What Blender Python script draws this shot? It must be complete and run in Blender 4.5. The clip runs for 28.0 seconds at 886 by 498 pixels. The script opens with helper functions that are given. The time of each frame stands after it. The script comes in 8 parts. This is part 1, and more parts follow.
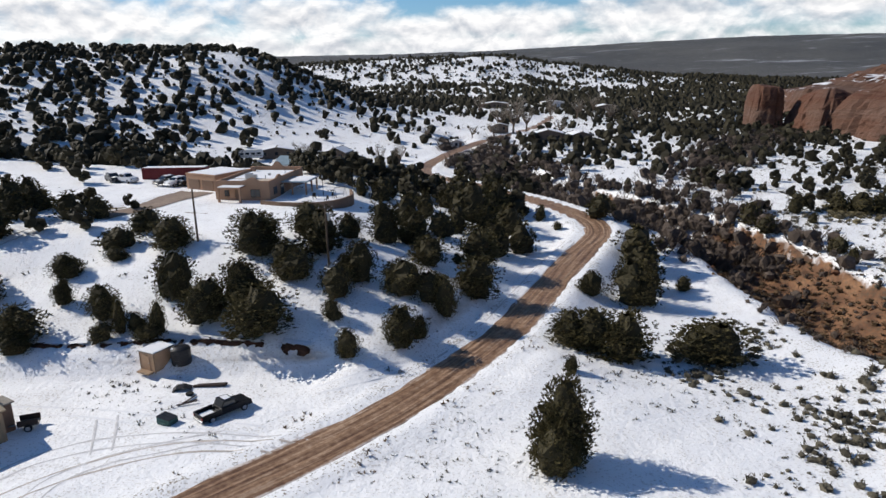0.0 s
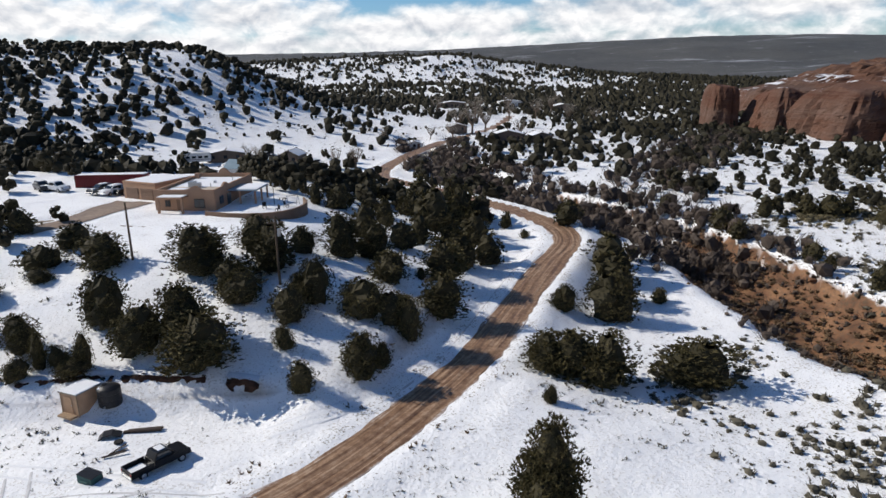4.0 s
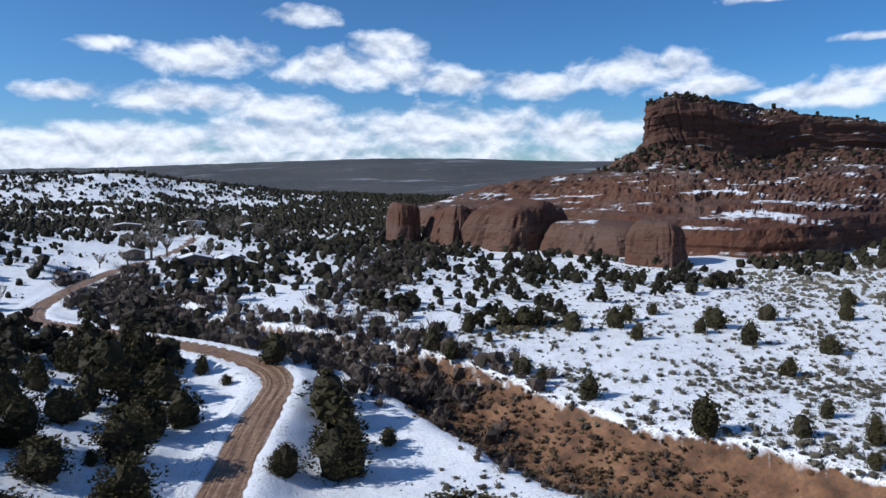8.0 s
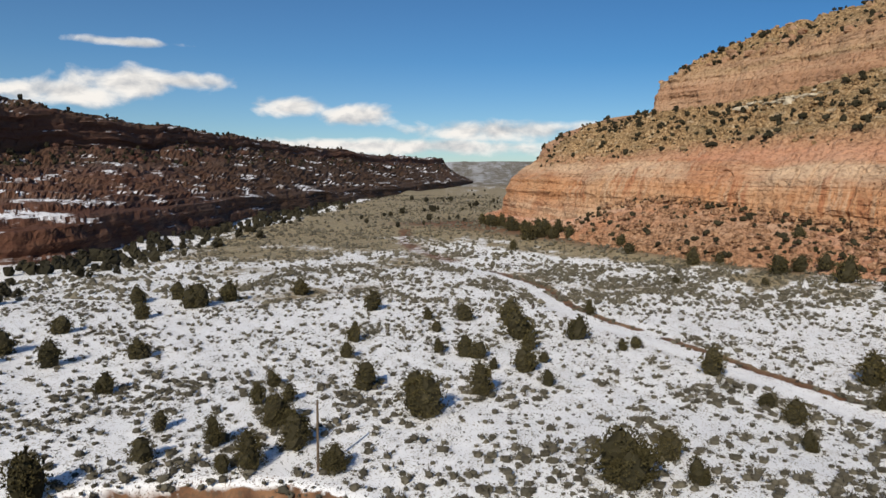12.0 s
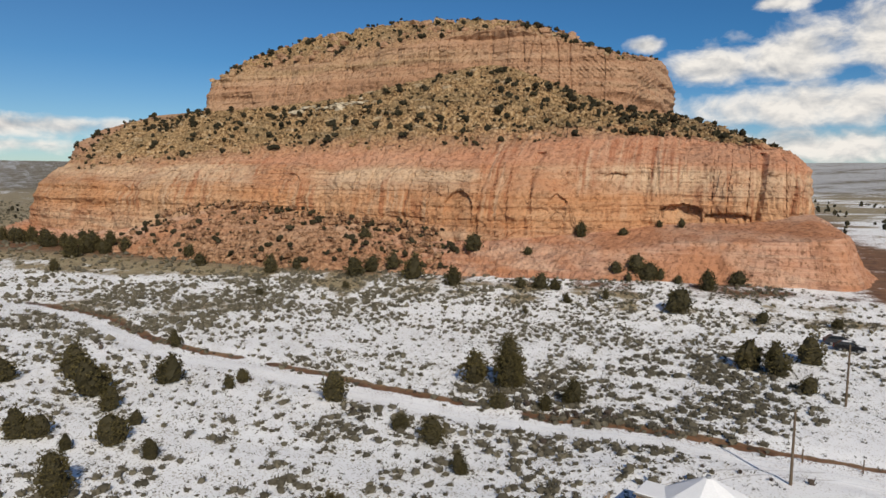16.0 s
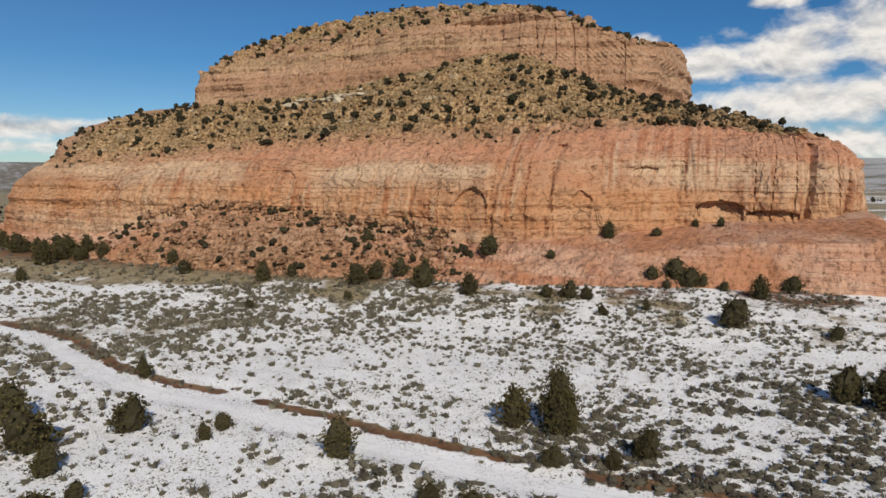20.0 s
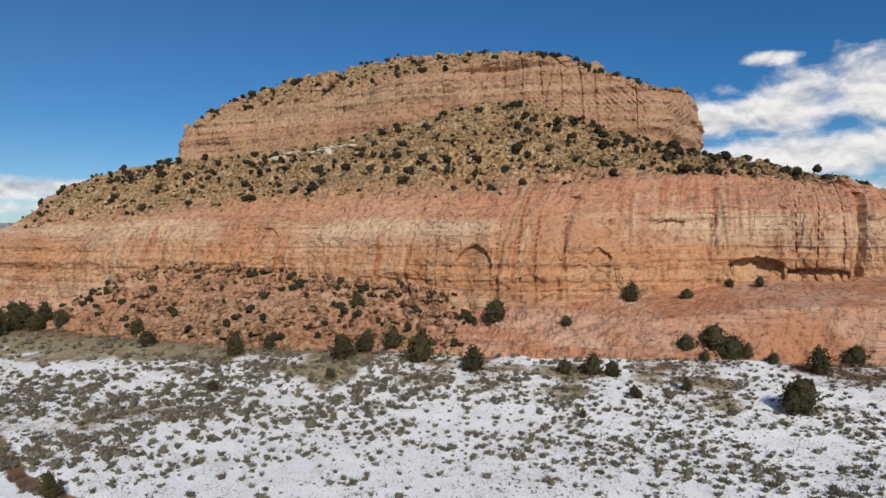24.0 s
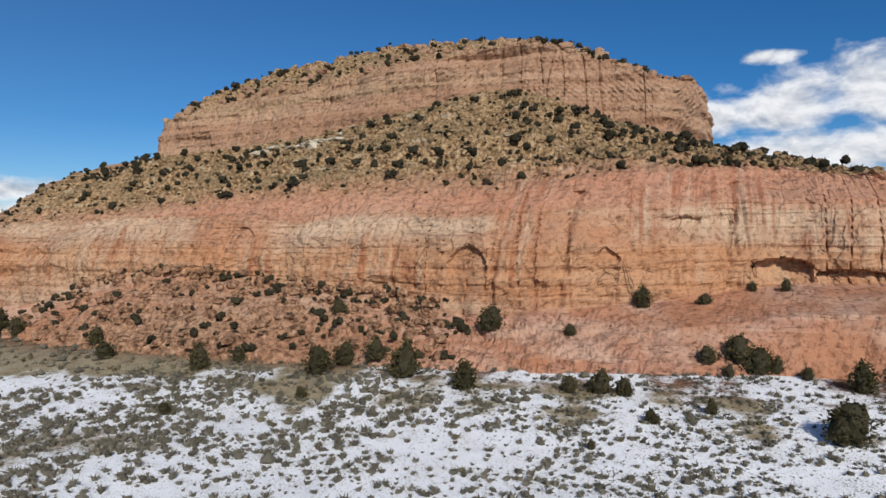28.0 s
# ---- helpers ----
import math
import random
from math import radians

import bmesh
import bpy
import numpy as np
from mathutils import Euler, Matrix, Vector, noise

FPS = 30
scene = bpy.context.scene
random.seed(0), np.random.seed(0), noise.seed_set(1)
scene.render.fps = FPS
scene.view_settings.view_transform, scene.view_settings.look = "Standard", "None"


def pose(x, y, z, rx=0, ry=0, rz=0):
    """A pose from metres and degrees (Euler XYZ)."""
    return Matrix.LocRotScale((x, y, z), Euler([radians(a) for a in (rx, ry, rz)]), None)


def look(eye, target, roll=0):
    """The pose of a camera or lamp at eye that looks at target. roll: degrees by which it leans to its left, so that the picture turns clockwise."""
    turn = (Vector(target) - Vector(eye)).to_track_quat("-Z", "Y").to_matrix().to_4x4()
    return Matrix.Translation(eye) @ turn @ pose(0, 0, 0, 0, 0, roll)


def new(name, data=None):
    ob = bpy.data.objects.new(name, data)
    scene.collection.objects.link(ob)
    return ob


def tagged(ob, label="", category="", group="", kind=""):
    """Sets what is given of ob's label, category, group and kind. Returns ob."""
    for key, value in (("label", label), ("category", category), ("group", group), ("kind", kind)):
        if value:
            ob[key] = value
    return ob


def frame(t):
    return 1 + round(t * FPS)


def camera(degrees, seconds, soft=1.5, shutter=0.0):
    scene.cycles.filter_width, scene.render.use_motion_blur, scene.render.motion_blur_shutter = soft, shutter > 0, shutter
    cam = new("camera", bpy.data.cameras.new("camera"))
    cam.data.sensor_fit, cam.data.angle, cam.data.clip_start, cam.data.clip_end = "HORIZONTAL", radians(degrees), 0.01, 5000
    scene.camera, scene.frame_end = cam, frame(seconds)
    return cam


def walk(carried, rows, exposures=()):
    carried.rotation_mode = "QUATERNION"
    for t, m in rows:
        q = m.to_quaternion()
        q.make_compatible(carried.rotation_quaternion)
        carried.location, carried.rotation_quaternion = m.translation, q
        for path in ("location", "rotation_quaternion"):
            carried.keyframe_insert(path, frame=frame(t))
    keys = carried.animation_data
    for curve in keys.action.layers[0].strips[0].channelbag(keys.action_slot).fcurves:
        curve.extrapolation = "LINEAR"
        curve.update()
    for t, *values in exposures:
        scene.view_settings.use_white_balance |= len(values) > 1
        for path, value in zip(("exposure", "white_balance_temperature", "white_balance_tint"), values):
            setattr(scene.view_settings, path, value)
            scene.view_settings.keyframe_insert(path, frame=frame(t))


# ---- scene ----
cam = camera(65.13, 28.0)

# seconds, eye, target, roll: a slow flight forward, a pan to the right, then straight on to the butte
PATH = [
    (0.0, (-0.00, -0.00, 29.78), (0.000, 19.296, 24.517), -1.44),
    (0.5, (-0.06, 0.68, 29.79), (-0.441, 19.975, 24.540), -1.44),
    (1.0, (-0.11, 1.38, 29.80), (-1.164, 20.654, 24.564), -1.50),
    (1.5, (-0.15, 2.12, 29.80), (-1.955, 21.346, 24.587), -1.53),
    (2.0, (-0.19, 2.92, 29.80), (-2.148, 22.131, 24.582), -1.53),
    (2.5, (-0.25, 3.77, 29.79), (-2.176, 22.984, 24.564), -1.49),
    (4.5, (-0.59, 8.57, 29.87), (1.498, 27.726, 24.527), -1.19),
    (5.0, (-0.57, 10.02, 29.97), (1.808, 29.145, 24.632), -1.11),
    (5.5, (-0.53, 11.52, 30.08), (2.618, 30.530, 24.737), -1.01),
    (6.0, (-0.45, 13.06, 30.19), (3.502, 32.018, 25.200), -0.98),
    (6.5, (-0.35, 14.60, 30.24), (4.307, 33.846, 27.395), -1.00),
    (7.0, (-0.18, 16.14, 30.24), (5.238, 35.265, 28.067), -0.95),
    (7.5, (0.04, 17.66, 30.21), (7.310, 36.162, 28.013), -0.75),
    (8.0, (0.33, 19.18, 30.17), (10.058, 36.517, 27.947), -0.67),
    (8.5, (0.72, 20.69, 30.11), (11.793, 37.195, 27.890), -0.60),
    (9.0, (1.21, 22.19, 30.06), (13.779, 37.584, 27.806), -0.44),
    (9.5, (1.83, 23.68, 30.02), (16.805, 36.740, 27.731), -0.27),
    (10.0, (2.58, 25.16, 30.00), (19.680, 35.270, 27.666), -0.14),
    (10.5, (3.45, 26.61, 29.97), (21.872, 34.049, 27.632), 0.04),
    (11.0, (4.48, 27.95, 29.93), (23.635, 33.197, 27.586), 0.22),
    (11.5, (5.66, 29.15, 29.87), (25.242, 32.473, 27.533), 0.34),
    (12.0, (6.99, 30.22, 29.81), (26.813, 31.558, 27.485), 0.49),
    (12.5, (8.47, 31.17, 29.79), (28.319, 30.370, 27.460), 0.61),
    (13.0, (10.08, 32.04, 29.81), (29.734, 29.112, 27.499), 0.79),
    (13.5, (11.81, 32.84, 29.87), (31.047, 27.867, 27.613), 1.07),
    (15.5, (20.72, 34.15, 30.71), (37.725, 23.857, 28.521), 0.63),
    (16.0, (23.13, 33.73, 30.68), (39.893, 23.047, 28.490), 0.56),
    (16.5, (25.55, 33.17, 30.61), (42.292, 22.463, 28.407), 0.50),
    (17.0, (27.95, 32.48, 30.50), (44.692, 21.760, 28.291), 0.47),
    (17.5, (30.33, 31.65, 30.36), (47.066, 20.932, 28.137), 0.42),
    (18.0, (32.68, 30.72, 30.20), (49.408, 19.985, 27.985), 0.37),
    (18.5, (35.00, 29.69, 30.05), (51.722, 18.949, 27.821), 0.31),
    (19.0, (37.29, 28.58, 29.91), (54.013, 17.838, 27.673), 0.21),
    (19.5, (39.57, 27.42, 29.80), (56.289, 16.668, 27.564), 0.15),
    (20.0, (41.85, 26.19, 29.72), (58.564, 15.443, 27.498), 0.14),
    (20.5, (44.13, 24.92, 29.65), (60.854, 14.175, 27.447), 0.17),
    (22.5, (53.36, 18.88, 29.57), (70.131, 8.138, 27.775), -0.28),
    (23.0, (55.40, 17.40, 29.59), (72.236, 6.621, 28.968), -0.38),
    (23.5, (57.39, 15.93, 29.62), (74.220, 5.151, 28.988), -0.42),
    (24.0, (59.29, 14.47, 29.65), (76.116, 3.682, 29.039), -0.46),
    (24.5, (61.10, 13.04, 29.69), (77.918, 2.241, 29.090), -0.50),
    (25.0, (62.79, 11.64, 29.70), (79.609, 0.830, 29.104), -0.56),
    (25.5, (64.39, 10.28, 29.69), (81.192, -0.551, 29.082), -0.61),
    (26.0, (65.89, 8.95, 29.65), (82.688, -1.879, 29.023), -0.64),
    (26.5, (67.30, 7.67, 29.59), (84.100, -3.169, 28.948), -0.70),
    (27.0, (68.65, 6.43, 29.50), (85.441, -4.415, 28.856), -0.76),
    (27.5, (69.93, 5.22, 29.40), (86.744, -5.596, 28.774), -0.72),
    (28.0, (71.18, 4.03, 29.30), (88.032, -6.727, 28.685), -0.64),
]
walk(cam, [(t, look(e, g, r)) for t, e, g, r in PATH],
     exposures=((0.0, 0.25, 6650, 10), (5.5, 0.24, 6600, 10), (7.5, 0.14, 5850, 10), (9.0, 0.13, 5750, 10), (11.0, 0.06, 6650, 10), (13.0, 0.0, 7200, 10), (18.0, -0.06, 7200, 10), (22.0, -0.05, 7000, 10), (28.0, 0.0, 6400, 10)))

# ---------------------------------------------------------------- sky, clouds and sun
SUN_BEARING, SUN_HEIGHT = -71.0, 34.0          # degrees clockwise from +y, and above the horizon
world = bpy.data.worlds.new("world")
scene.world = world
world.use_nodes = True


def node(tree, kind, **values):
    n = tree.nodes.new(kind)
    for key, value in values.items():
        n.inputs[key.replace("_", " ")].default_value = value
    return n


def link(tree, a, b):
    tree.links.new(a, b)


def math_node(tree, op, a, b=None, clamp=False):
    n = tree.nodes.new("ShaderNodeMath")
    n.operation, n.use_clamp = op, clamp
    for i, v in enumerate((a, b)):
        if v is None:
            continue
        if isinstance(v, (int, float)):
            n.inputs[i].default_value = v
        else:
            tree.links.new(v, n.inputs[i])
    return n.outputs[0]


def ramp(tree, fac, stops):
    n = tree.nodes.new("ShaderNodeValToRGB")
    while len(n.color_ramp.elements) < len(stops):
        n.color_ramp.elements.new(0.5)
    for e, (p, c) in zip(n.color_ramp.elements, stops):
        e.position = p
        e.color = (*c, 1) if isinstance(c, tuple) else (c, c, c, 1)
    tree.links.new(fac, n.inputs[0])
    return n.outputs[0]


def mix(tree, fac, a, b, mode="MIX"):
    n = tree.nodes.new("ShaderNodeMix")
    n.data_type, n.blend_type = "RGBA", mode
    for i, v in ((0, fac), (6, a), (7, b)):
        if isinstance(v, (int, float)):
            n.inputs[i].default_value = v
        elif isinstance(v, tuple):
            n.inputs[i].default_value = (*v, 1)
        else:
            tree.links.new(v, n.inputs[i])
    return n.outputs[2]


def noise_tex(tree, vector, scale, detail=4.0, rough=0.55, distort=0.0):
    n = node(tree, "ShaderNodeTexNoise", Scale=scale, Detail=detail, Roughness=rough, Distortion=distort)
    if vector is not None:
        tree.links.new(vector, n.inputs["Vector"])
    return n.outputs["Fac"]


wt = world.node_tree
wt.nodes.clear()
sky = wt.nodes.new("ShaderNodeTexSky")
sky.sky_type, sky.sun_disc = "NISHITA", False
sky.sun_elevation, sky.sun_rotation = radians(SUN_HEIGHT), radians(SUN_BEARING)
sky.altitude, sky.air_density, sky.dust_density, sky.ozone_density = 1700, 1.0, 0.3, 2.6
coord = wt.nodes.new("ShaderNodeTexCoord")
split = wt.nodes.new("ShaderNodeSeparateXYZ")
link(wt, coord.outputs["Generated"], split.inputs[0])


def vector_node(tree, op, a, b=None, c=None):
    n = tree.nodes.new("ShaderNodeVectorMath")
    n.operation = op
    for i, v in enumerate((a, b, c)):
        if v is None:
            continue
        if isinstance(v, tuple):
            n.inputs[i].default_value = v
        else:
            tree.links.new(v, n.inputs[i])
    return n


# bearing and height in degrees
bearing = math_node(wt, "MULTIPLY", math_node(wt, "ARCTAN2", split.outputs[0], split.outputs[1]), 57.29578)
height = math_node(wt, "MULTIPLY", math_node(wt, "ARCSINE", split.outputs[2]), 57.29578)
dome = wt.nodes.new("ShaderNodeCombineXYZ")
link(wt, bearing, dome.inputs[0])
link(wt, height, dome.inputs[1])

# clouds: bearing, height, half width, half height, in degrees
VALLEY_CLOUDS = [(-10, 1.1, 46, 1.3), (-44, 3.4, 14, 2.6), (-26, 3.2, 11, 2.3), (-11, 3.1, 8, 2.0), (-1, 2.2, 7, 1.3), (5, 2.5, 8, 1.4), (17, 2.8, 8, 1.6), (30, 3.3, 9, 1.7), (40, 3.0, 5.5, 1.2),
                 (9.5, 5.7, 5.2, 1.0), (16.5, 5.0, 4.0, 1.0), (1.0, 6.0, 2.4, 0.6), (4.0, 9.6, 1.9, 0.5), (18.8, 12.1, 2.6, 0.7), (11, 8.8, 4.6, 1.1)]
MESA_CLOUDS = [(22, 8.1, 6.2, 1.2), (25.3, 9.9, 2.4, 1.1), (30.2, 7.1, 4.2, 0.8), (36.5, 6.7, 4.2, 0.9), (45, 7.5, 5.0, 1.3), (49.5, 6.1, 4.2, 0.6), (57.5, 5.2, 4.4, 0.8),
               (62.0, 6.0, 4.2, 1.0), (65.5, 6.3, 3.0, 0.6), (62, 8.9, 3.0, 0.3), (54, 12.3, 3.2, 0.4), (74.1, 4.7, 2.8, 0.7), (78.8, 4.1, 2.8, 0.8), (91, 3.0, 7.0, 0.7), (80, 1.7, 14, 0.55)]
BUTTE_CLOUDS = [(143.5, 8.0, 3.2, 1.4), (148.5, 8.4, 4.4, 1.8), (155, 9.4, 5.5, 2.3), (151, 5.2, 8.5, 1.7), (138.2, 9.8, 1.2, 0.5), (147.6, 12.2, 1.9, 0.45), (164, 8.0, 9, 3.5), (150, 2.2, 12, 1.2), (91, 2.9, 4.8, 0.7)]
REST_CLOUDS = [(-90, 9, 26, 4), (-130, 12, 22, 5), (-175, 9, 20, 4), (178, 10, 16, 4), (-70, 20, 18, 4), (120, 34, 14, 5), (20, 38, 22, 6)]
near = None
for b_, h_, w_, t_ in VALLEY_CLOUDS + MESA_CLOUDS + BUTTE_CLOUDS + REST_CLOUDS:
    off = vector_node(wt, "MULTIPLY_ADD", dome.outputs[0], (1 / w_, 1 / t_, 0), (-b_ / w_, -h_ / t_, 0))
    far_ = vector_node(wt, "LENGTH", off.outputs[0]).outputs["Value"]
    near = far_ if near is None else math_node(wt, "MINIMUM", near, far_)


def puffs(lift, scale, detail):
    v = vector_node(wt, "MULTIPLY_ADD", dome.outputs[0], (0.13, 0.22, 0), (0, 0.22 * lift, 3.3))
    return noise_tex(wt, v.outputs[0], scale, detail, 0.55, 0.25)


billow, above = puffs(0.0, 2.4, 8.0), puffs(0.55, 2.4, 4.0)
body = math_node(wt, "ADD", math_node(wt, "SUBTRACT", 1.36, near), math_node(wt, "MULTIPLY", math_node(wt, "SUBTRACT", billow, 0.5), 2.6))
cloud = ramp(wt, body, [(0.0, 0.0), (0.25, 0.28), (0.62, 0.80), (1.1, 1.0)])
lit = math_node(wt, "ADD", math_node(wt, "MULTIPLY", math_node(wt, "SUBTRACT", billow, above), 3.2), 0.68, True)
tone = mix(wt, lit, (0.42, 0.46, 0.53), (0.88, 0.885, 0.90))
north = math_node(wt, "ADD", math_node(wt, "ADD", math_node(wt, "MULTIPLY", split.outputs[1], 0.45), math_node(wt, "MULTIPLY", split.outputs[0], -0.12)), 0.5, True)
blue = mix(wt, 1.0, sky.outputs[0], mix(wt, ramp(wt, math_node(wt, "MULTIPLY", height, 0.05), [(0.03, 0.0), (0.42, 1.0)]), (0.050, 0.066, 0.082), mix(wt, north, (0.015, 0.047, 0.074), (0.050, 0.073, 0.090))), "MULTIPLY")
paint = mix(wt, cloud, blue, tone)
back = wt.nodes.new("ShaderNodeBackground")
link(wt, paint, back.inputs[0])
back.inputs[1].default_value = 1.0
out = wt.nodes.new("ShaderNodeOutputWorld")
link(wt, back.outputs[0], out.inputs[0])

sun = new("sun", bpy.data.lights.new("sun", "SUN"))
sun.data.energy, sun.data.angle, sun.data.color = 3.8, radians(0.55), (1.0, 0.95, 0.87)
sb, se = radians(SUN_BEARING), radians(SUN_HEIGHT)
sun.matrix_world = look((math.sin(sb) * math.cos(se) * 300, math.cos(sb) * math.cos(se) * 300, math.sin(se) * 300), (0, 0, 0))

# ---------------------------------------------------------------- materials
def material(name, rough=0.8, metal=0.0):
    m = bpy.data.materials.new(name)
    m.use_nodes = True
    t = m.node_tree
    b = t.nodes["Principled BSDF"]
    b.inputs["Roughness"].default_value, b.inputs["Metallic"].default_value = rough, metal
    b.inputs["Specular IOR Level"].default_value = 0.25
    return m, t, b


def place(t, sx=1.0, sy=1.0, sz=1.0):
    """World place, stretched."""
    g = t.nodes.new("ShaderNodeNewGeometry")
    m = t.nodes.new("ShaderNodeVectorMath")
    m.operation = "MULTIPLY"
    t.links.new(g.outputs["Position"], m.inputs[0])
    m.inputs[1].default_value = (sx, sy, sz)
    return m.outputs[0]


def local(t, sx=1.0, sy=1.0, sz=1.0):
    g = t.nodes.new("ShaderNodeTexCoord")
    m = t.nodes.new("ShaderNodeVectorMath")
    m.operation = "MULTIPLY"
    t.links.new(g.outputs["Object"], m.inputs[0])
    m.inputs[1].default_value = (sx, sy, sz)
    return m.outputs[0]


def attribute(t, name):
    a = t.nodes.new("ShaderNodeAttribute")
    a.attribute_name = name
    return a.outputs["Fac"]


def bump_to(t, b, height, strength, distance):
    n = t.nodes.new("ShaderNodeBump")
    n.inputs["Strength"].default_value, n.inputs["Distance"].default_value = strength, distance
    t.links.new(height, n.inputs["Height"])
    t.links.new(n.outputs[0], b.inputs["Normal"])


def up_facing(t, lo, hi):
    """1 where the surface lies flat, 0 where it is steep."""
    g = t.nodes.new("ShaderNodeNewGeometry")
    s = t.nodes.new("ShaderNodeSeparateXYZ")
    t.links.new(g.outputs["Normal"], s.inputs[0])
    return ramp(t, s.outputs[2], [(lo, 0.0), (hi, 1.0)])


def plain(name, colour, rough=0.7, metal=0.0, vary=0.18, scale=1.5, bump=0.15, stretch=(1, 1, 1)):
    """Painted or natural stuff with grain and wear at two scales."""
    m, t, b = material(name, rough, metal)
    v = local(t, *stretch)
    n1, n2 = noise_tex(t, v, scale, 5.0, 0.6), noise_tex(t, v, scale * 9, 3.0, 0.6)
    both = math_node(t, "ADD", math_node(t, "MULTIPLY", n1, 0.6), math_node(t, "MULTIPLY", n2, 0.4))
    dark = tuple(c * (1 - vary) for c in colour)
    light = tuple(min(1, c * (1 + vary)) for c in colour)
    t.links.new(ramp(t, both, [(0.36, dark), (0.64, light)]), b.inputs["Base Color"])
    bump_to(t, b, both, bump, 0.03)
    return m


def ground_material():
    m, t, b = material("snowy_ground", 0.75)
    v = place(t)
    n_big, n_mid, n_fine = noise_tex(t, v, 0.045, 4.0), noise_tex(t, v, 0.33, 5.0, 0.6), noise_tex(t, v, 2.3, 5.0, 0.65)
    n_speck = noise_tex(t, v, 4.6, 3.0, 0.6)
    cover, bare, wood = attribute(t, "cover"), attribute(t, "bare"), attribute(t, "wood")
    # soil: red earth, grey-brown litter and straw-coloured grass
    soil = ramp(t, n_mid, [(0.30, (0.20, 0.150, 0.090)), (0.46, (0.33, 0.265, 0.160)), (0.58, (0.39, 0.325, 0.200)), (0.72, (0.25, 0.215, 0.130))])
    red = ramp(t, n_mid, [(0.32, (0.085, 0.040, 0.022)), (0.50, (0.200, 0.098, 0.050)), (0.70, (0.290, 0.155, 0.080))])
    earth = mix(t, bare, soil, red)
    earth = mix(t, ramp(t, n_fine, [(0.46, 0.0), (0.62, 0.55)]), earth, (0.085, 0.068, 0.045))
    snow = mix(t, ramp(t, n_mid, [(0.40, 0.0), (0.75, 0.35)]), (0.92, 0.925, 0.93), (0.83, 0.835, 0.85))
    # cover decides how much of the patchy field stays white
    field = math_node(t, "ADD", math_node(t, "MULTIPLY", n_big, 0.34), math_node(t, "ADD", math_node(t, "MULTIPLY", n_mid, 0.36), math_node(t, "MULTIPLY", n_fine, 0.30)))
    level_ = math_node(t, "SUBTRACT", math_node(t, "ADD", math_node(t, "MULTIPLY", cover, 0.62), field), 0.66)
    white = ramp(t, math_node(t, "ADD", math_node(t, "MULTIPLY", level_, 3.2), 0.5), [(0.38, 0.0), (0.62, 1.0)])
    speck = ramp(t, math_node(t, "ADD", n_speck, math_node(t, "MULTIPLY", n_mid, 0.30)), [(0.735, 0.0), (0.775, 1.0)])
    white = math_node(t, "MULTIPLY", white, math_node(t, "SUBTRACT", 1.0, math_node(t, "MULTIPLY", speck, ramp(t, cover, [(0.80, 0.9), (0.98, 0.35)]))))
    white = math_node(t, "MULTIPLY", white, up_facing(t, 0.72, 0.84))
    col = mix(t, white, earth, snow)
    # far woodland, too far to tell trees apart
    far = ramp(t, noise_tex(t, v, 0.045, 9.0, 0.80), [(0.36, (0.012, 0.012, 0.010)), (0.55, (0.026, 0.024, 0.019)), (0.61, (0.06, 0.055, 0.045)), (0.68, (0.45, 0.46, 0.48))])
    far = mix(t, ramp(t, noise_tex(t, v, 0.0045, 5.0, 0.6), [(0.42, 0.0), (0.62, 0.55)]), far, (0.075, 0.070, 0.058))
    far = mix(t, ramp(t, noise_tex(t, place(t, 0.004, 0.011, 0.02), 1.0, 8.0, 0.75), [(0.57, 0.0), (0.64, 0.6)]), far, (0.40, 0.41, 0.43))
    col = mix(t, wood, col, far)
    t.links.new(col, b.inputs["Base Color"])
    h = math_node(t, "ADD", math_node(t, "MULTIPLY", n_mid, 0.5), math_node(t, "ADD", math_node(t, "MULTIPLY", n_fine, 0.32), math_node(t, "MULTIPLY", white, 0.10)))
    bump_to(t, b, h, 0.75, 0.5)
    return m


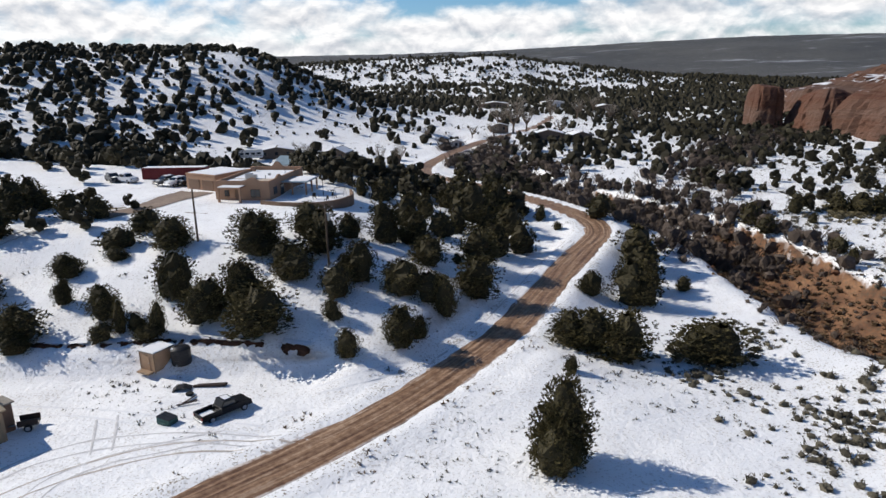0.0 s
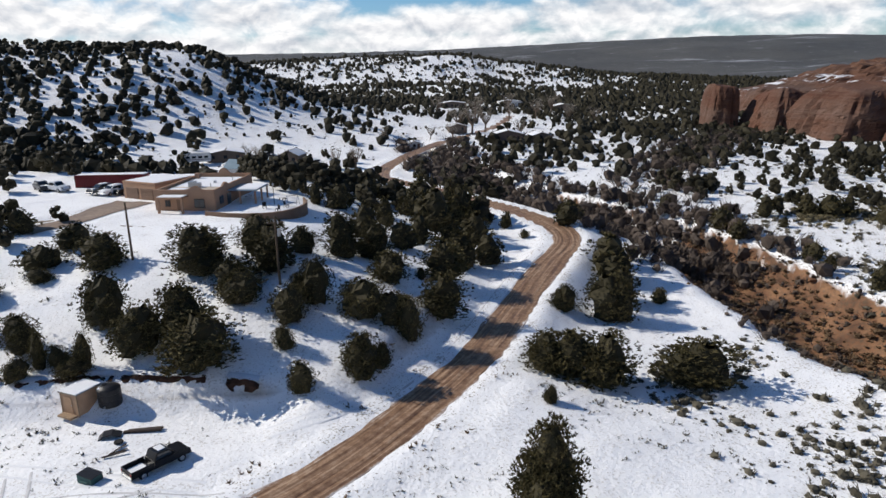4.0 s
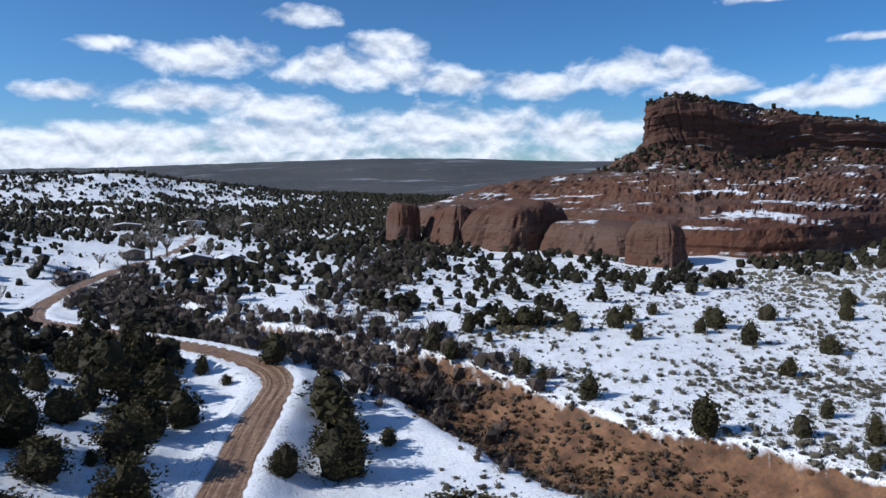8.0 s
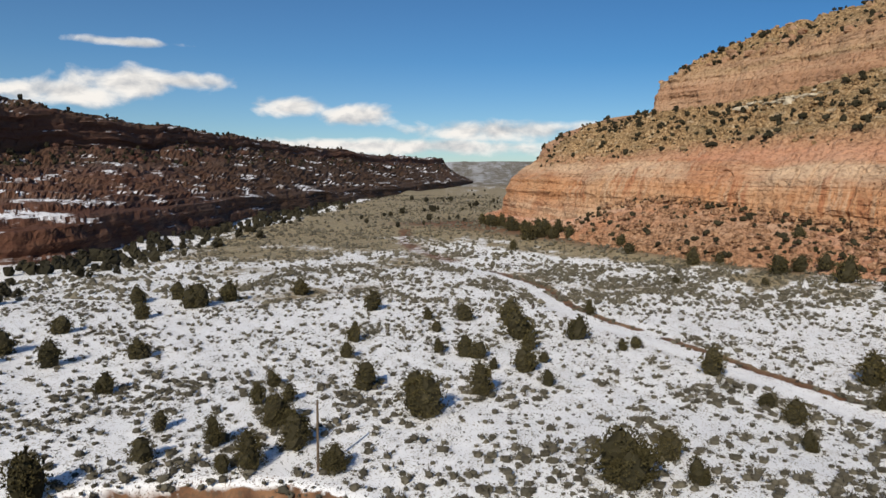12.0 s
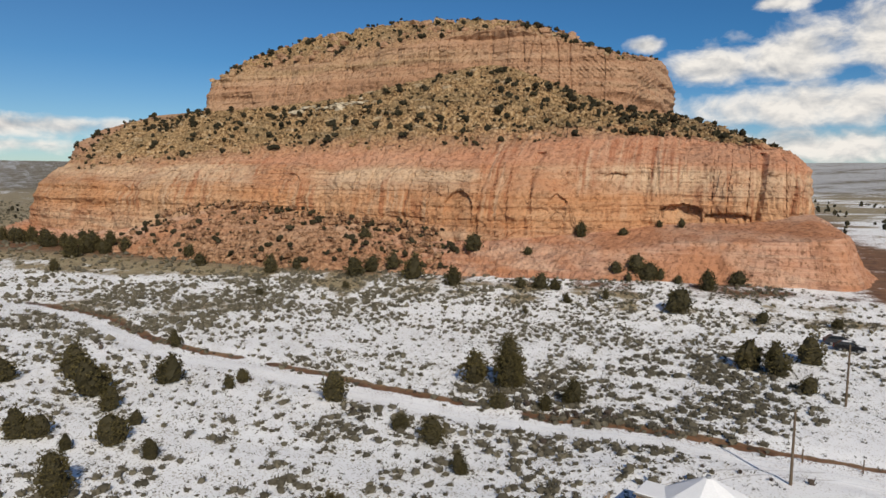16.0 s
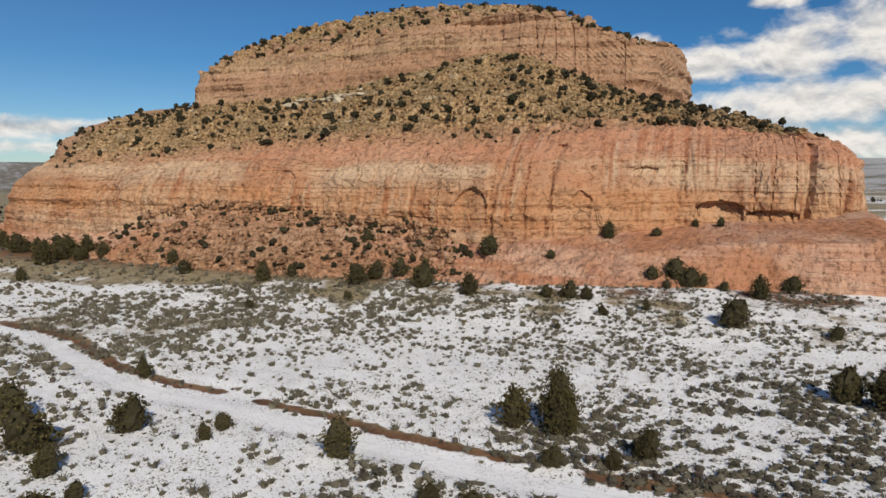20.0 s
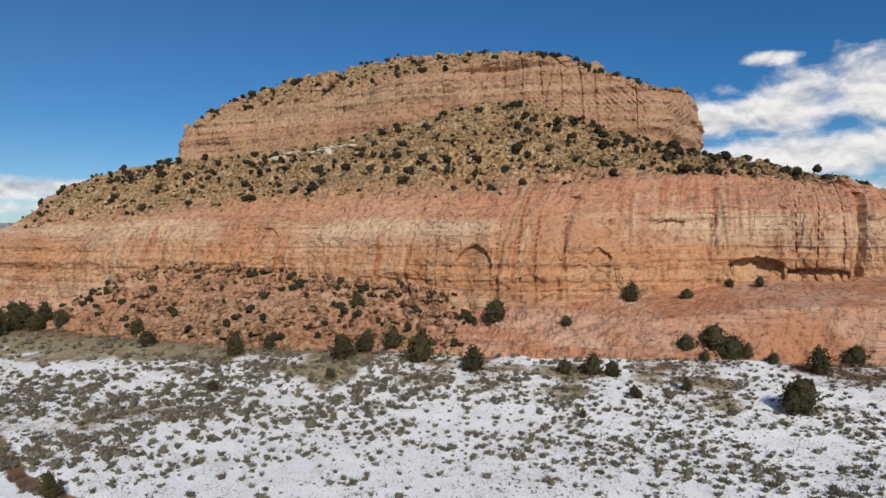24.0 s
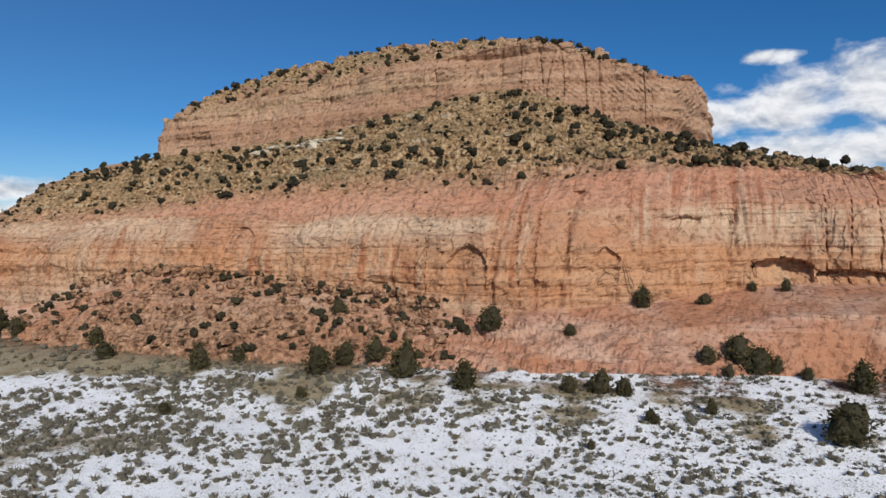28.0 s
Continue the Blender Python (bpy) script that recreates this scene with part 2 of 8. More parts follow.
def rock_material(name, snowy):
    """Banded sandstone: red cliff, tan rubble slope, brown cap. The zones come with the mesh."""
    m, t, b = material(name, 0.88)
    v = place(t)
    warp = noise_tex(t, v, 0.02, 3.0)
    z = t.nodes.new("ShaderNodeSeparateXYZ")
    t.links.new(v, z.inputs[0])
    bandv = t.nodes.new("ShaderNodeCombineXYZ")
    t.links.new(math_node(t, "ADD", math_node(t, "MULTIPLY", z.outputs[2], 0.16), math_node(t, "MULTIPLY", warp, 1.6)), bandv.inputs[2])
    t.links.new(math_node(t, "MULTIPLY", z.outputs[0], 0.004), bandv.inputs[0])
    t.links.new(math_node(t, "MULTIPLY", z.outputs[1], 0.004), bandv.inputs[1])
    bands = noise_tex(t, bandv.outputs[0], 1.0, 5.0, 0.6)
    thin = t.nodes.new("ShaderNodeCombineXYZ")
    t.links.new(math_node(t, "ADD", math_node(t, "MULTIPLY", z.outputs[2], 1.1), math_node(t, "MULTIPLY", warp, 2.2)), thin.inputs[2])
    t.links.new(math_node(t, "MULTIPLY", z.outputs[0], 0.03), thin.inputs[0])
    t.links.new(math_node(t, "MULTIPLY", z.outputs[1], 0.03), thin.inputs[1])
    laminae = noise_tex(t, thin.outputs[0], 1.0, 4.0, 0.65)
    face = t.nodes.new("ShaderNodeCombineXYZ")
    t.links.new(math_node(t, "MULTIPLY", attribute(t, "run"), 0.15), face.inputs[0])
    t.links.new(math_node(t, "MULTIPLY", z.outputs[2], 0.016), face.inputs[2])
    streak = noise_tex(t, face.outputs[0], 1.0, 6.0, 0.62)
    blotch, grain = noise_tex(t, v, 0.055, 5.0, 0.6), noise_tex(t, v, 0.9, 5.0, 0.65)
    red = ramp(t, bands, [(0.30, (0.32, 0.140, 0.074)), (0.44, (0.44, 0.215, 0.115)), (0.54, (0.50, 0.275, 0.155)), (0.63, (0.59, 0.400, 0.260)), (0.75, (0.42, 0.195, 0.105))])
    red = mix(t, ramp(t, laminae, [(0.40, 0.0), (0.60, 0.55)]), red, (0.52, 0.335, 0.215))
    red = mix(t, math_node(t, "MULTIPLY", ramp(t, streak, [(0.54, 0.0), (0.68, 0.65)]), ramp(t, blotch, [(0.42, 0.15), (0.58, 1.0)])), red, (0.23, 0.078, 0.042))
    red = mix(t, math_node(t, "MULTIPLY", ramp(t, streak, [(0.30, 0.6), (0.42, 0.0)]), ramp(t, blotch, [(0.45, 0.1), (0.60, 1.0)])), red, (0.56, 0.42, 0.30))
    red = mix(t, ramp(t, blotch, [(0.30, 0.25), (0.46, 0.0)]), red, (0.27, 0.12, 0.075))
    patch = noise_tex(t, place(t, 0.030, 0.030, 0.055), 1.0, 5.0, 0.6, 0.5)
    red = mix(t, ramp(t, patch, [(0.50, 0.0), (0.62, 0.65)]), red, (0.55, 0.395, 0.265))
    red = mix(t, ramp(t, patch, [(0.36, 0.65), (0.47, 0.0)]), red, (0.47, 0.205, 0.100))
    red = mix(t, ramp(t, laminae, [(0.36, 0.30), (0.43, 0.0)]), red, (0.24, 0.105, 0.060))
    # strata by height: pink beds along the rim, a cream bed below them, orange wall under that
    high = math_node(t, "ADD", math_node(t, "MULTIPLY", z.outputs[2], 0.01), math_node(t, "MULTIPLY", math_node(t, "SUBTRACT", warp, 0.5), 0.09))
    red = mix(t, ramp(t, high, [(0.315, 0.0), (0.335, 0.65)]), red, (0.53, 0.265, 0.165))
    red = mix(t, math_node(t, "MULTIPLY", ramp(t, high, [(0.278, 0.0), (0.288, 0.75), (0.312, 0.75), (0.318, 0.0)]), ramp(t, patch, [(0.44, 0.0), (0.56, 1.0)])), red, (0.60, 0.42, 0.28))
    red = mix(t, ramp(t, high, [(0.14, 0.0), (0.17, 0.45), (0.235, 0.45), (0.26, 0.0)]), red, (0.56, 0.285, 0.130))
    # thin dark partings between the beds and upright hairline joints
    part_v = t.nodes.new("ShaderNodeCombineXYZ")
    t.links.new(math_node(t, "ADD", math_node(t, "MULTIPLY", z.outputs[2], 0.55), math_node(t, "MULTIPLY", warp, 2.0)), part_v.inputs[2])
    t.links.new(math_node(t, "MULTIPLY", z.outputs[0], 0.035), part_v.inputs[0])
    t.links.new(math_node(t, "MULTIPLY", z.outputs[1], 0.035), part_v.inputs[1])
    line = math_node(t, "ABSOLUTE", math_node(t, "SUBTRACT", noise_tex(t, part_v.outputs[0], 1.0, 2.0, 0.5), 0.5))
    seam = math_node(t, "MULTIPLY", ramp(t, line, [(0.0, 1.0), (0.008, 0.0)]), ramp(t, blotch, [(0.44, 0.0), (0.54, 1.0)]))
    up_v = t.nodes.new("ShaderNodeCombineXYZ")
    t.links.new(math_node(t, "MULTIPLY", attribute(t, "run"), 0.11), up_v.inputs[0])
    t.links.new(math_node(t, "MULTIPLY", z.outputs[2], 0.035), up_v.inputs[2])
    split_ = math_node(t, "ABSOLUTE", math_node(t, "SUBTRACT", noise_tex(t, up_v.outputs[0], 1.0, 3.0, 0.6, 0.3), 0.5))
    joint = math_node(t, "MULTIPLY", ramp(t, split_, [(0.0, 1.0), (0.004, 0.0)]), ramp(t, patch, [(0.46, 0.0), (0.54, 1.0)]))
    joint = math_node(t, "MULTIPLY", joint, math_node(t, "SUBTRACT", 1.0, attribute(t, "bench")))
    red = mix(t, math_node(t, "MULTIPLY", math_node(t, "MAXIMUM", seam, joint), 0.50), red, (0.105, 0.045, 0.028))
    drip = t.nodes.new("ShaderNodeCombineXYZ")
    t.links.new(math_node(t, "MULTIPLY", attribute(t, "run"), 0.55), drip.inputs[0])
    t.links.new(math_node(t, "MULTIPLY", z.outputs[2], 0.03), drip.inputs[2])
    runs = noise_tex(t, drip.outputs[0], 1.0, 5.0, 0.65)
    wet = ramp(t, noise_tex(t, place(t, 0.045, 0.045, 0.03), 1.0, 3.0, 0.5), [(0.50, 0.0), (0.60, 1.0)])
    wet = math_node(t, "MULTIPLY", wet, ramp(t, math_node(t, "MULTIPLY", z.outputs[2], 0.01), [(0.15, 0.0), (0.19, 1.0)]))
    red = mix(t, math_node(t, "MULTIPLY", wet, ramp(t, runs, [(0.50, 0.0), (0.58, 0.6)])), red, (0.33, 0.115, 0.055))
    red = mix(t, math_node(t, "MULTIPLY", wet, ramp(t, runs, [(0.40, 0.5), (0.47, 0.0)])), red, (0.58, 0.44, 0.31))
    tan = ramp(t, grain, [(0.33, (0.060, 0.038, 0.020)), (0.43, (0.23, 0.140, 0.068)), (0.55, (0.37, 0.240, 0.120)), (0.66, (0.56, 0.42, 0.255))])
    tan = mix(t, ramp(t, blotch, [(0.44, 0.0), (0.64, 0.5)]), tan, (0.19, 0.145, 0.078))
    tan = mix(t, ramp(t, noise_tex(t, place(t, 0.10, 0.10, 0.45), 1.0, 4.0, 0.6), [(0.60, 0.0), (0.68, 0.7)]), tan, (0.48, 0.39, 0.27))
    cap = ramp(t, bands, [(0.30, (0.33, 0.180, 0.105)), (0.45, (0.42, 0.245, 0.150)), (0.56, (0.47, 0.30, 0.19)), (0.70, (0.44, 0.30, 0.175))])
    cap = mix(t, ramp(t, laminae, [(0.46, 0.0), (0.64, 0.35)]), cap, (0.30, 0.165, 0.092))
    apron = ramp(t, grain, [(0.34, (0.080, 0.042, 0.024)), (0.46, (0.26, 0.140, 0.078)), (0.56, (0.36, 0.205, 0.118)), (0.66, (0.52, 0.34, 0.22))])
    slick = ramp(t, laminae, [(0.32, (0.40, 0.200, 0.128)), (0.48, (0.49, 0.265, 0.175)), (0.62, (0.57, 0.350, 0.240))])
    slick = mix(t, ramp(t, blotch, [(0.42, 0.8), (0.56, 0.0)]), slick, (0.46, 0.205, 0.105))
    slick = mix(t, ramp(t, grain, [(0.36, 0.3), (0.44, 0.0)]), slick, (0.20, 0.10, 0.06))
    slick = mix(t, ramp(t, patch, [(0.50, 0.0), (0.62, 0.6)]), slick, (0.60, 0.42, 0.31))
    slick = mix(t, math_node(t, "MULTIPLY", seam, 0.25), slick, (0.16, 0.07, 0.045))
    col = mix(t, attribute(t, "bench"), red, slick)
    col = mix(t, attribute(t, "rubble"), col, tan)
    col = mix(t, attribute(t, "cap"), col, cap)
    col = mix(t, attribute(t, "apron"), col, apron)
    col = mix(t, ramp(t, grain, [(0.36, 0.3 if snowy else 0.9), (0.50, 0.0)]), col, mix(t, 1.0, col, (0.55, 0.5, 0.45), "MULTIPLY"))
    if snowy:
        col = mix(t, 0.90, col, mix(t, 1.0, col, (0.155, 0.130, 0.165), "MULTIPLY"))     # darkened: cloud shade over the mesa put into the rock colour
        lie = math_node(t, "MULTIPLY", up_facing(t, 0.80, 0.93), ramp(t, noise_tex(t, place(t, 0.032, 0.032, 0.16), 1.0, 6.0, 0.68), [(0.555, 0.0), (0.60, 1.0)]))
        col = mix(t, lie, col, (0.80, 0.81, 0.84))
    fine = noise_tex(t, v, 3.2, 4.0, 0.7)
    col = mix(t, 1.0, col, ramp(t, fine, [(0.34, 0.80), (0.47, 1.0), (0.66, 1.0)]), "MULTIPLY")
    t.links.new(col, b.inputs["Base Color"])
    h = math_node(t, "ADD", math_node(t, "MULTIPLY", laminae, 0.5), math_node(t, "ADD", math_node(t, "MULTIPLY", grain, 0.5), math_node(t, "MULTIPLY", streak, 0.35)))
    h = math_node(t, "ADD", h, math_node(t, "SUBTRACT", math_node(t, "MULTIPLY", fine, 0.30), math_node(t, "MULTIPLY", math_node(t, "MAXIMUM", seam, joint), 0.5)))
    bump_to(t, b, h, 0.85, 0.8)
    return m


def leaf_material(name, dark, light, rough=0.75):
    """Foliage that varies from clump to clump and from plant to plant."""
    m, t, b = material(name, rough)
    g = t.nodes.new("ShaderNodeNewGeometry")
    o = t.nodes.new("ShaderNodeObjectInfo")
    f = math_node(t, "ADD", math_node(t, "MULTIPLY", g.outputs["Random Per Island"], 0.6), math_node(t, "MULTIPLY", o.outputs["Random"], 0.4))
    t.links.new(ramp(t, f, [(0.0, dark), (0.55, tuple((a + c) / 2 for a, c in zip(dark, light))), (1.0, light)]), b.inputs["Base Color"])
    b.inputs["Specular IOR Level"].default_value = 0.15
    return m


def road_material():
    m, t, b = material("muddy_road", 0.62)
    across, along = attribute(t, "across"), attribute(t, "along")
    c = t.nodes.new("ShaderNodeCombineXYZ")
    t.links.new(math_node(t, "MULTIPLY", across, 3.4), c.inputs[0])
    t.links.new(math_node(t, "MULTIPLY", along, 0.09), c.inputs[1])
    lanes, grain = noise_tex(t, c.outputs[0], 1.0, 6.0, 0.65, 0.3), noise_tex(t, place(t), 1.7, 6.0, 0.65)
    f = math_node(t, "ADD", math_node(t, "MULTIPLY", lanes, 0.65), math_node(t, "MULTIPLY", grain, 0.35))
    col = ramp(t, f, [(0.32, (0.055, 0.028, 0.016)), (0.43, (0.15, 0.080, 0.046)), (0.52, (0.27, 0.165, 0.100)), (0.62, (0.42, 0.30, 0.21))])
    edge = ramp(t, math_node(t, "ADD", math_node(t, "ABSOLUTE", across), math_node(t, "MULTIPLY", grain, 1.6)), [(0.0, 0.0), (1.0, 1.0)])
    slush = ramp(t, math_node(t, "ADD", math_node(t, "MULTIPLY", math_node(t, "ABSOLUTE", across), 0.2), math_node(t, "MULTIPLY", f, 0.55)), [(0.70, 0.0), (0.78, 0.85)])
    t.links.new(mix(t, slush, col, (0.66, 0.62, 0.60)), b.inputs["Base Color"])
    t.links.new(ramp(t, lanes, [(0.35, 0.38), (0.55, 0.75)]), b.inputs["Roughness"])
    bump_to(t, b, f, 0.8, 0.16)
    return m


GROUND, ROAD_MUD = ground_material(), road_material()
ROCK, ROCK_SNOWY_SHADED = rock_material("red_sandstone", False), rock_material("snow_dusted_shaded_sandstone", True)
JUNIPER = leaf_material("juniper_foliage", (0.036, 0.032, 0.014), (0.145, 0.118, 0.050))
SAGE = leaf_material("sagebrush_twigs", (0.038, 0.034, 0.025), (0.185, 0.165, 0.120))
OLIVE = leaf_material("dry_olive_brush", (0.070, 0.060, 0.034), (0.185, 0.155, 0.090))
THICKET = leaf_material("bare_brown_twigs", (0.040, 0.030, 0.024), (0.125, 0.097, 0.078))
# darker copy of JUNIPER: self-shadow of far crowns put into the colour
FAR_JUNIPER = leaf_material("self_shaded_juniper_foliage", (0.014, 0.013, 0.008), (0.048, 0.041, 0.022))
# crown cores: inner twigs, with the shade inside the crown put into the colour
INNER_TWIGS_SHADE = leaf_material("shaded_inner_juniper_twigs", (0.028, 0.025, 0.012), (0.055, 0.046, 0.024))
STRAW = leaf_material("dry_straw_brush", (0.075, 0.044, 0.024), (0.20, 0.135, 0.075))
PALE_TWIGS = leaf_material("pale_bare_twigs", (0.17, 0.145, 0.115), (0.34, 0.30, 0.25))
CLOD = plain("red_clods", (0.150, 0.074, 0.040), 0.95, vary=0.4, scale=0.8, bump=0.6)
BARK = plain("shaggy_bark", (0.135, 0.098, 0.072), 0.9, vary=0.45, scale=6, bump=0.6, stretch=(1, 1, 0.2))
SNOW_CAP = plain("packed_snow", (0.80, 0.81, 0.83), 0.7, vary=0.05, scale=0.8, bump=0.3)

# ---------------------------------------------------------------- shape of the land
def ss(a, b, v):
    """Smooth step of v from a (0) to b (1)."""
    u = np.clip((v - a) / (b - a), 0.0, 1.0)
    return u * u * (3 - 2 * u)


def bump(x, y, cx, cy, rx, ry, h, turn=0.0):
    c, s = math.cos(radians(turn)), math.sin(radians(turn))
    u, v = (x - cx) * c + (y - cy) * s, (y - cy) * c - (x - cx) * s
    return h * np.exp(-(u / rx) ** 2 - (v / ry) ** 2)


def line_distance(x, y, pts):
    """Distance to a polyline, the side (positive: right of the way along it) and how far along it lies."""
    best = np.full(np.shape(x), 1e9)
    side = np.zeros(np.shape(x))
    along = np.zeros(np.shape(x))
    run = 0.0
    for (ax, ay), (bx, by) in zip(pts, pts[1:]):
        dx, dy = bx - ax, by - ay
        length = math.hypot(dx, dy)
        u = np.clip(((x - ax) * dx + (y - ay) * dy) / length ** 2, 0, 1)
        d = np.hypot(x - ax - u * dx, y - ay - u * dy)
        near = d < best
        best = np.where(near, d, best)
        side = np.where(near, np.sign((x - ax) * dy - (y - ay) * dx), side)
        along = np.where(near, run + u * length, along)
        run += length
    return best, side, along


def waves(x, y, size, seed=0.0):
    """Cheap smooth unevenness between about -1 and 1."""
    k = 1.0 / size
    return (np.sin(x * k * 1.3 + 1.7 * np.sin(y * k * 0.8 + seed) + seed * 2.1)
            + np.sin(y * k * 1.1 + 1.9 * np.sin(x * k * 0.7 - seed) + seed * 3.7)
            + 0.5 * np.sin((x + y) * k * 2.3 + seed * 5.0) + 0.5 * np.sin((x - 1.4 * y) * k * 2.9 + seed)) / 3.0


def smooth_line(pts, step=2.0):
    """A Catmull-Rom line through pts, sampled about every step metres."""
    out = []
    q = [np.array(p, float) for p in pts]
    q = [2 * q[0] - q[1]] + q + [2 * q[-1] - q[-2]]
    for i in range(1, len(q) - 2):
        a, b, c, d = q[i - 1:i + 3]
        n = max(2, int(np.linalg.norm(c - b) / step))
        for j in range(n):
            u = j / n
            out.append(0.5 * (2 * b + (c - a) * u + (2 * a - 5 * b + 4 * c - d) * u * u + (3 * b - a - 3 * c + d) * u ** 3))
    out.append(q[-2])
    return [tuple(p) for p in out]


ROAD = smooth_line([(-60, 2), (-34, 28), (-14.5, 45), (-4.3, 55.5), (4.5, 68.5), (9.5, 77.5), (14.2, 88.5), (19.5, 99),
                    (24, 107.5), (26.3, 113.5), (24.5, 122), (19, 132), (8, 150), (-4, 178), (-2, 205), (14, 250), (40, 300), (58, 360)], 4)
WASH = smooth_line([(6, 260), (14, 205), (27, 160), (41, 130), (48.5, 110), (50, 95), (51, 82), (54, 70), (59, 60), (57, 47), (46, 34), (28, 24), (4, 16)], 4)
TRACK = smooth_line([(20, -62), (44, -42), (57, -32.5), (72, -24.5), (86, -14.5), (104, -5), (123, 4), (145, 15), (176, 22), (209, 39), (268, 63), (325, 72)], 5)
DRIVE = smooth_line([(-95, 48), (-74, 66), (-62, 84), (-55, 98), (-48, 108), (-44, 117)], 4)
YARD_TRACK = smooth_line([(-14, 46), (-24, 46.5), (-36, 44), (-52, 36)], 4)


def road_level(along):
    """Height of the dirt road by the way along it."""
    return 0.2 + 2.6 * ss(110, 170, along) - 2.0 * ss(185, 230, along)


def land(x, y, cut=True):
    """Height of the ground at x, y (arrays)."""
    x, y = np.asarray(x, float), np.asarray(y, float)
    r = np.hypot(x, y)
    z = 0.2 + 1.5 * ss(85, 20, y) * ss(20, 60, x) + 1.0 * ss(85, 62, x) * ss(40, 15, y) * ss(-60, -10, y)
    z = z + bump(x, y, 36, 82, 21, 45, -2.9) + bump(x, y, 24, 122, 26, 20, 2.3)
    z = z + 3.0 * ss(55, 0, np.abs((x - 168) * 0.6 + (y + 96) * -0.8 + 10)) * ss(-300, -200, (x - 168) * -0.8 - (y + 96) * 0.6) * ss(110, 80, -(x - 168) * 0.8 - (y + 96) * 0.6)
    z = z - 4.0 * ss(95, 190, x + 0.5 * (y - 150)) * ss(120, 175, y) * ss(60, 120, x)
    # knoll with the house, its shelf and the slope below it
    edge = y + 0.12 * x + 2.5 * waves(x, y, 14, 1.0)
    knoll = 8.5 * ss(50, 91, edge) * ss(18, -22, x + 0.12 * (y - 90)) * ss(178, 136, y + 0.1 * x)
    ledge = 66.4 + 1.2 * waves(x, y, 5, 3.3) - 0.06 * (x + 26)
    yard = ss(-50, -42, x) * ss(-7, -14, x) * ss(ledge + 0.5, ledge - 0.5, y) if cut else 0.0
    z = z + knoll * (1 - yard) + yard * np.minimum(knoll, 2.2 * ss(62.6, 66.6, y))
    # hills
    z = z + bump(x, y, -128, 345, 95, 95, 28) + bump(x, y, -270, 300, 120, 120, 33) + bump(x, y, -84, 318, 34, 60, 9) + bump(x, y, -150, 200, 60, 60, 7)
    z = z + bump(x, y, 40, 870, 210, 110, 33) + bump(x, y, -190, 840, 120, 130, 15) + bump(x, y, 10, 640, 120, 60, 5)
    rough = ss(150, 420, r) * ss(60, 160, y)
    z = z + rough * (2.6 * waves(x, y, 26, 2.0) + 1.2 * waves(x, y, 11, 4.0)) * ss(40, 260, np.abs(x + 20) + 0.5 * np.maximum(0, y - 420))
    # plateau all round, up to the skyline
    b = np.degrees(np.arctan2(x, y))
    rim = np.interp(b, [-180, -40, -12, -3, 6, 14, 22, 31, 39, 48, 66, 92, 152, 180], [1.0, 1.0, 0.62, 0.60, 0.85, 1.12, 1.32, 1.25, 0.92, 0.95, 0.8, 0.62, 1.08, 1.0])
    top = 30 + 2700 * np.tan(np.radians(rim)) + 2 * waves(b * 9.0, r * 0.02, 40, 3.0)
    z = z + top * ss(1000, 2500, r + 130 * waves(x, y, 260, 5.0)) * (0.86 + 0.14 * ss(2400, 3400, r))
    z = z + 0.22 * waves(x, y, 7.5, 6.0) + 0.10 * waves(x, y, 2.9, 7.0) + 0.05 * waves(x, y, 1.3, 9.0)
    if not cut:
        return z
    # road bench
    d, side, along = line_distance(x, y, ROAD)
    want = road_level(along)
    bank = ss(8.5, 3.2, d)
    z = z * (1 - bank) + want * bank
    z = z + 0.32 * ss(4.6, 3.6, d) * ss(2.3, 2.9, d)
    # wash: a steep cut bank on the outer side, a broken slope on the other
    d, side, along = line_distance(x, y, WASH)
    d = d + 0.9 * waves(x, y, 4.0, 8.0) + 0.5 * waves(x, y, 1.7, 2.0)
    steep = ss(8.4, 6.4, d) * 0.62 + ss(6.4, 1.5, d) * 0.38
    easy = ss(10.0, 2.0, d)
    z = z + 0.45 * ss(9, 6, d) * (waves(x, y, 1.9, 3.0) + 0.6 * waves(x, y, 1.1, 5.0))
    deep = 4.2 * ss(400, 300, along) * (0.5 + 0.5 * ss(60, 130, along))
    z = z - deep * np.where(side < 0, steep, easy)
    # two-track lanes worn slightly into the plain
    d, side, along = line_distance(x, y, TRACK)
    z = z - 0.35 * ss(3.4, 1.9, d) - 0.25 * ss(2.4, 1.4, np.abs(d - 4.2)) * np.where(side > 0, 1.0, 0.0)
    d, side, along = line_distance(x, y, DRIVE)
    z = z - 0.18 * ss(2.6, 1.6, d)
    return z

# ---------------------------------------------------------------- mesh helpers
def mesh_object(name, verts, faces, mat, parent=None, label="", smooth=False, fields=None):
    """One mesh object; fields: named values, one a vertex."""
    me = bpy.data.meshes.new(name)
    me.from_pydata(verts, [], faces)
    me.materials.append(mat)
    for key, values in (fields or {}).items():
        me.attributes.new(key, "FLOAT", "POINT").data.foreach_set("value", np.asarray(values, np.float32).ravel())
    if smooth:
        me.polygons.foreach_set("use_smooth", np.ones(len(me.polygons), bool))
    me.update()
    ob = new(name, me)
    if parent is not None:
        ob.parent = parent
    return tagged(ob, label)


def grid_faces(rows, cols, offset=0):
    return [(offset + i * cols + j, offset + i * cols + j + 1, offset + (i + 1) * cols + j + 1, offset + (i + 1) * cols + j)
            for i in range(rows - 1) for j in range(cols - 1)]


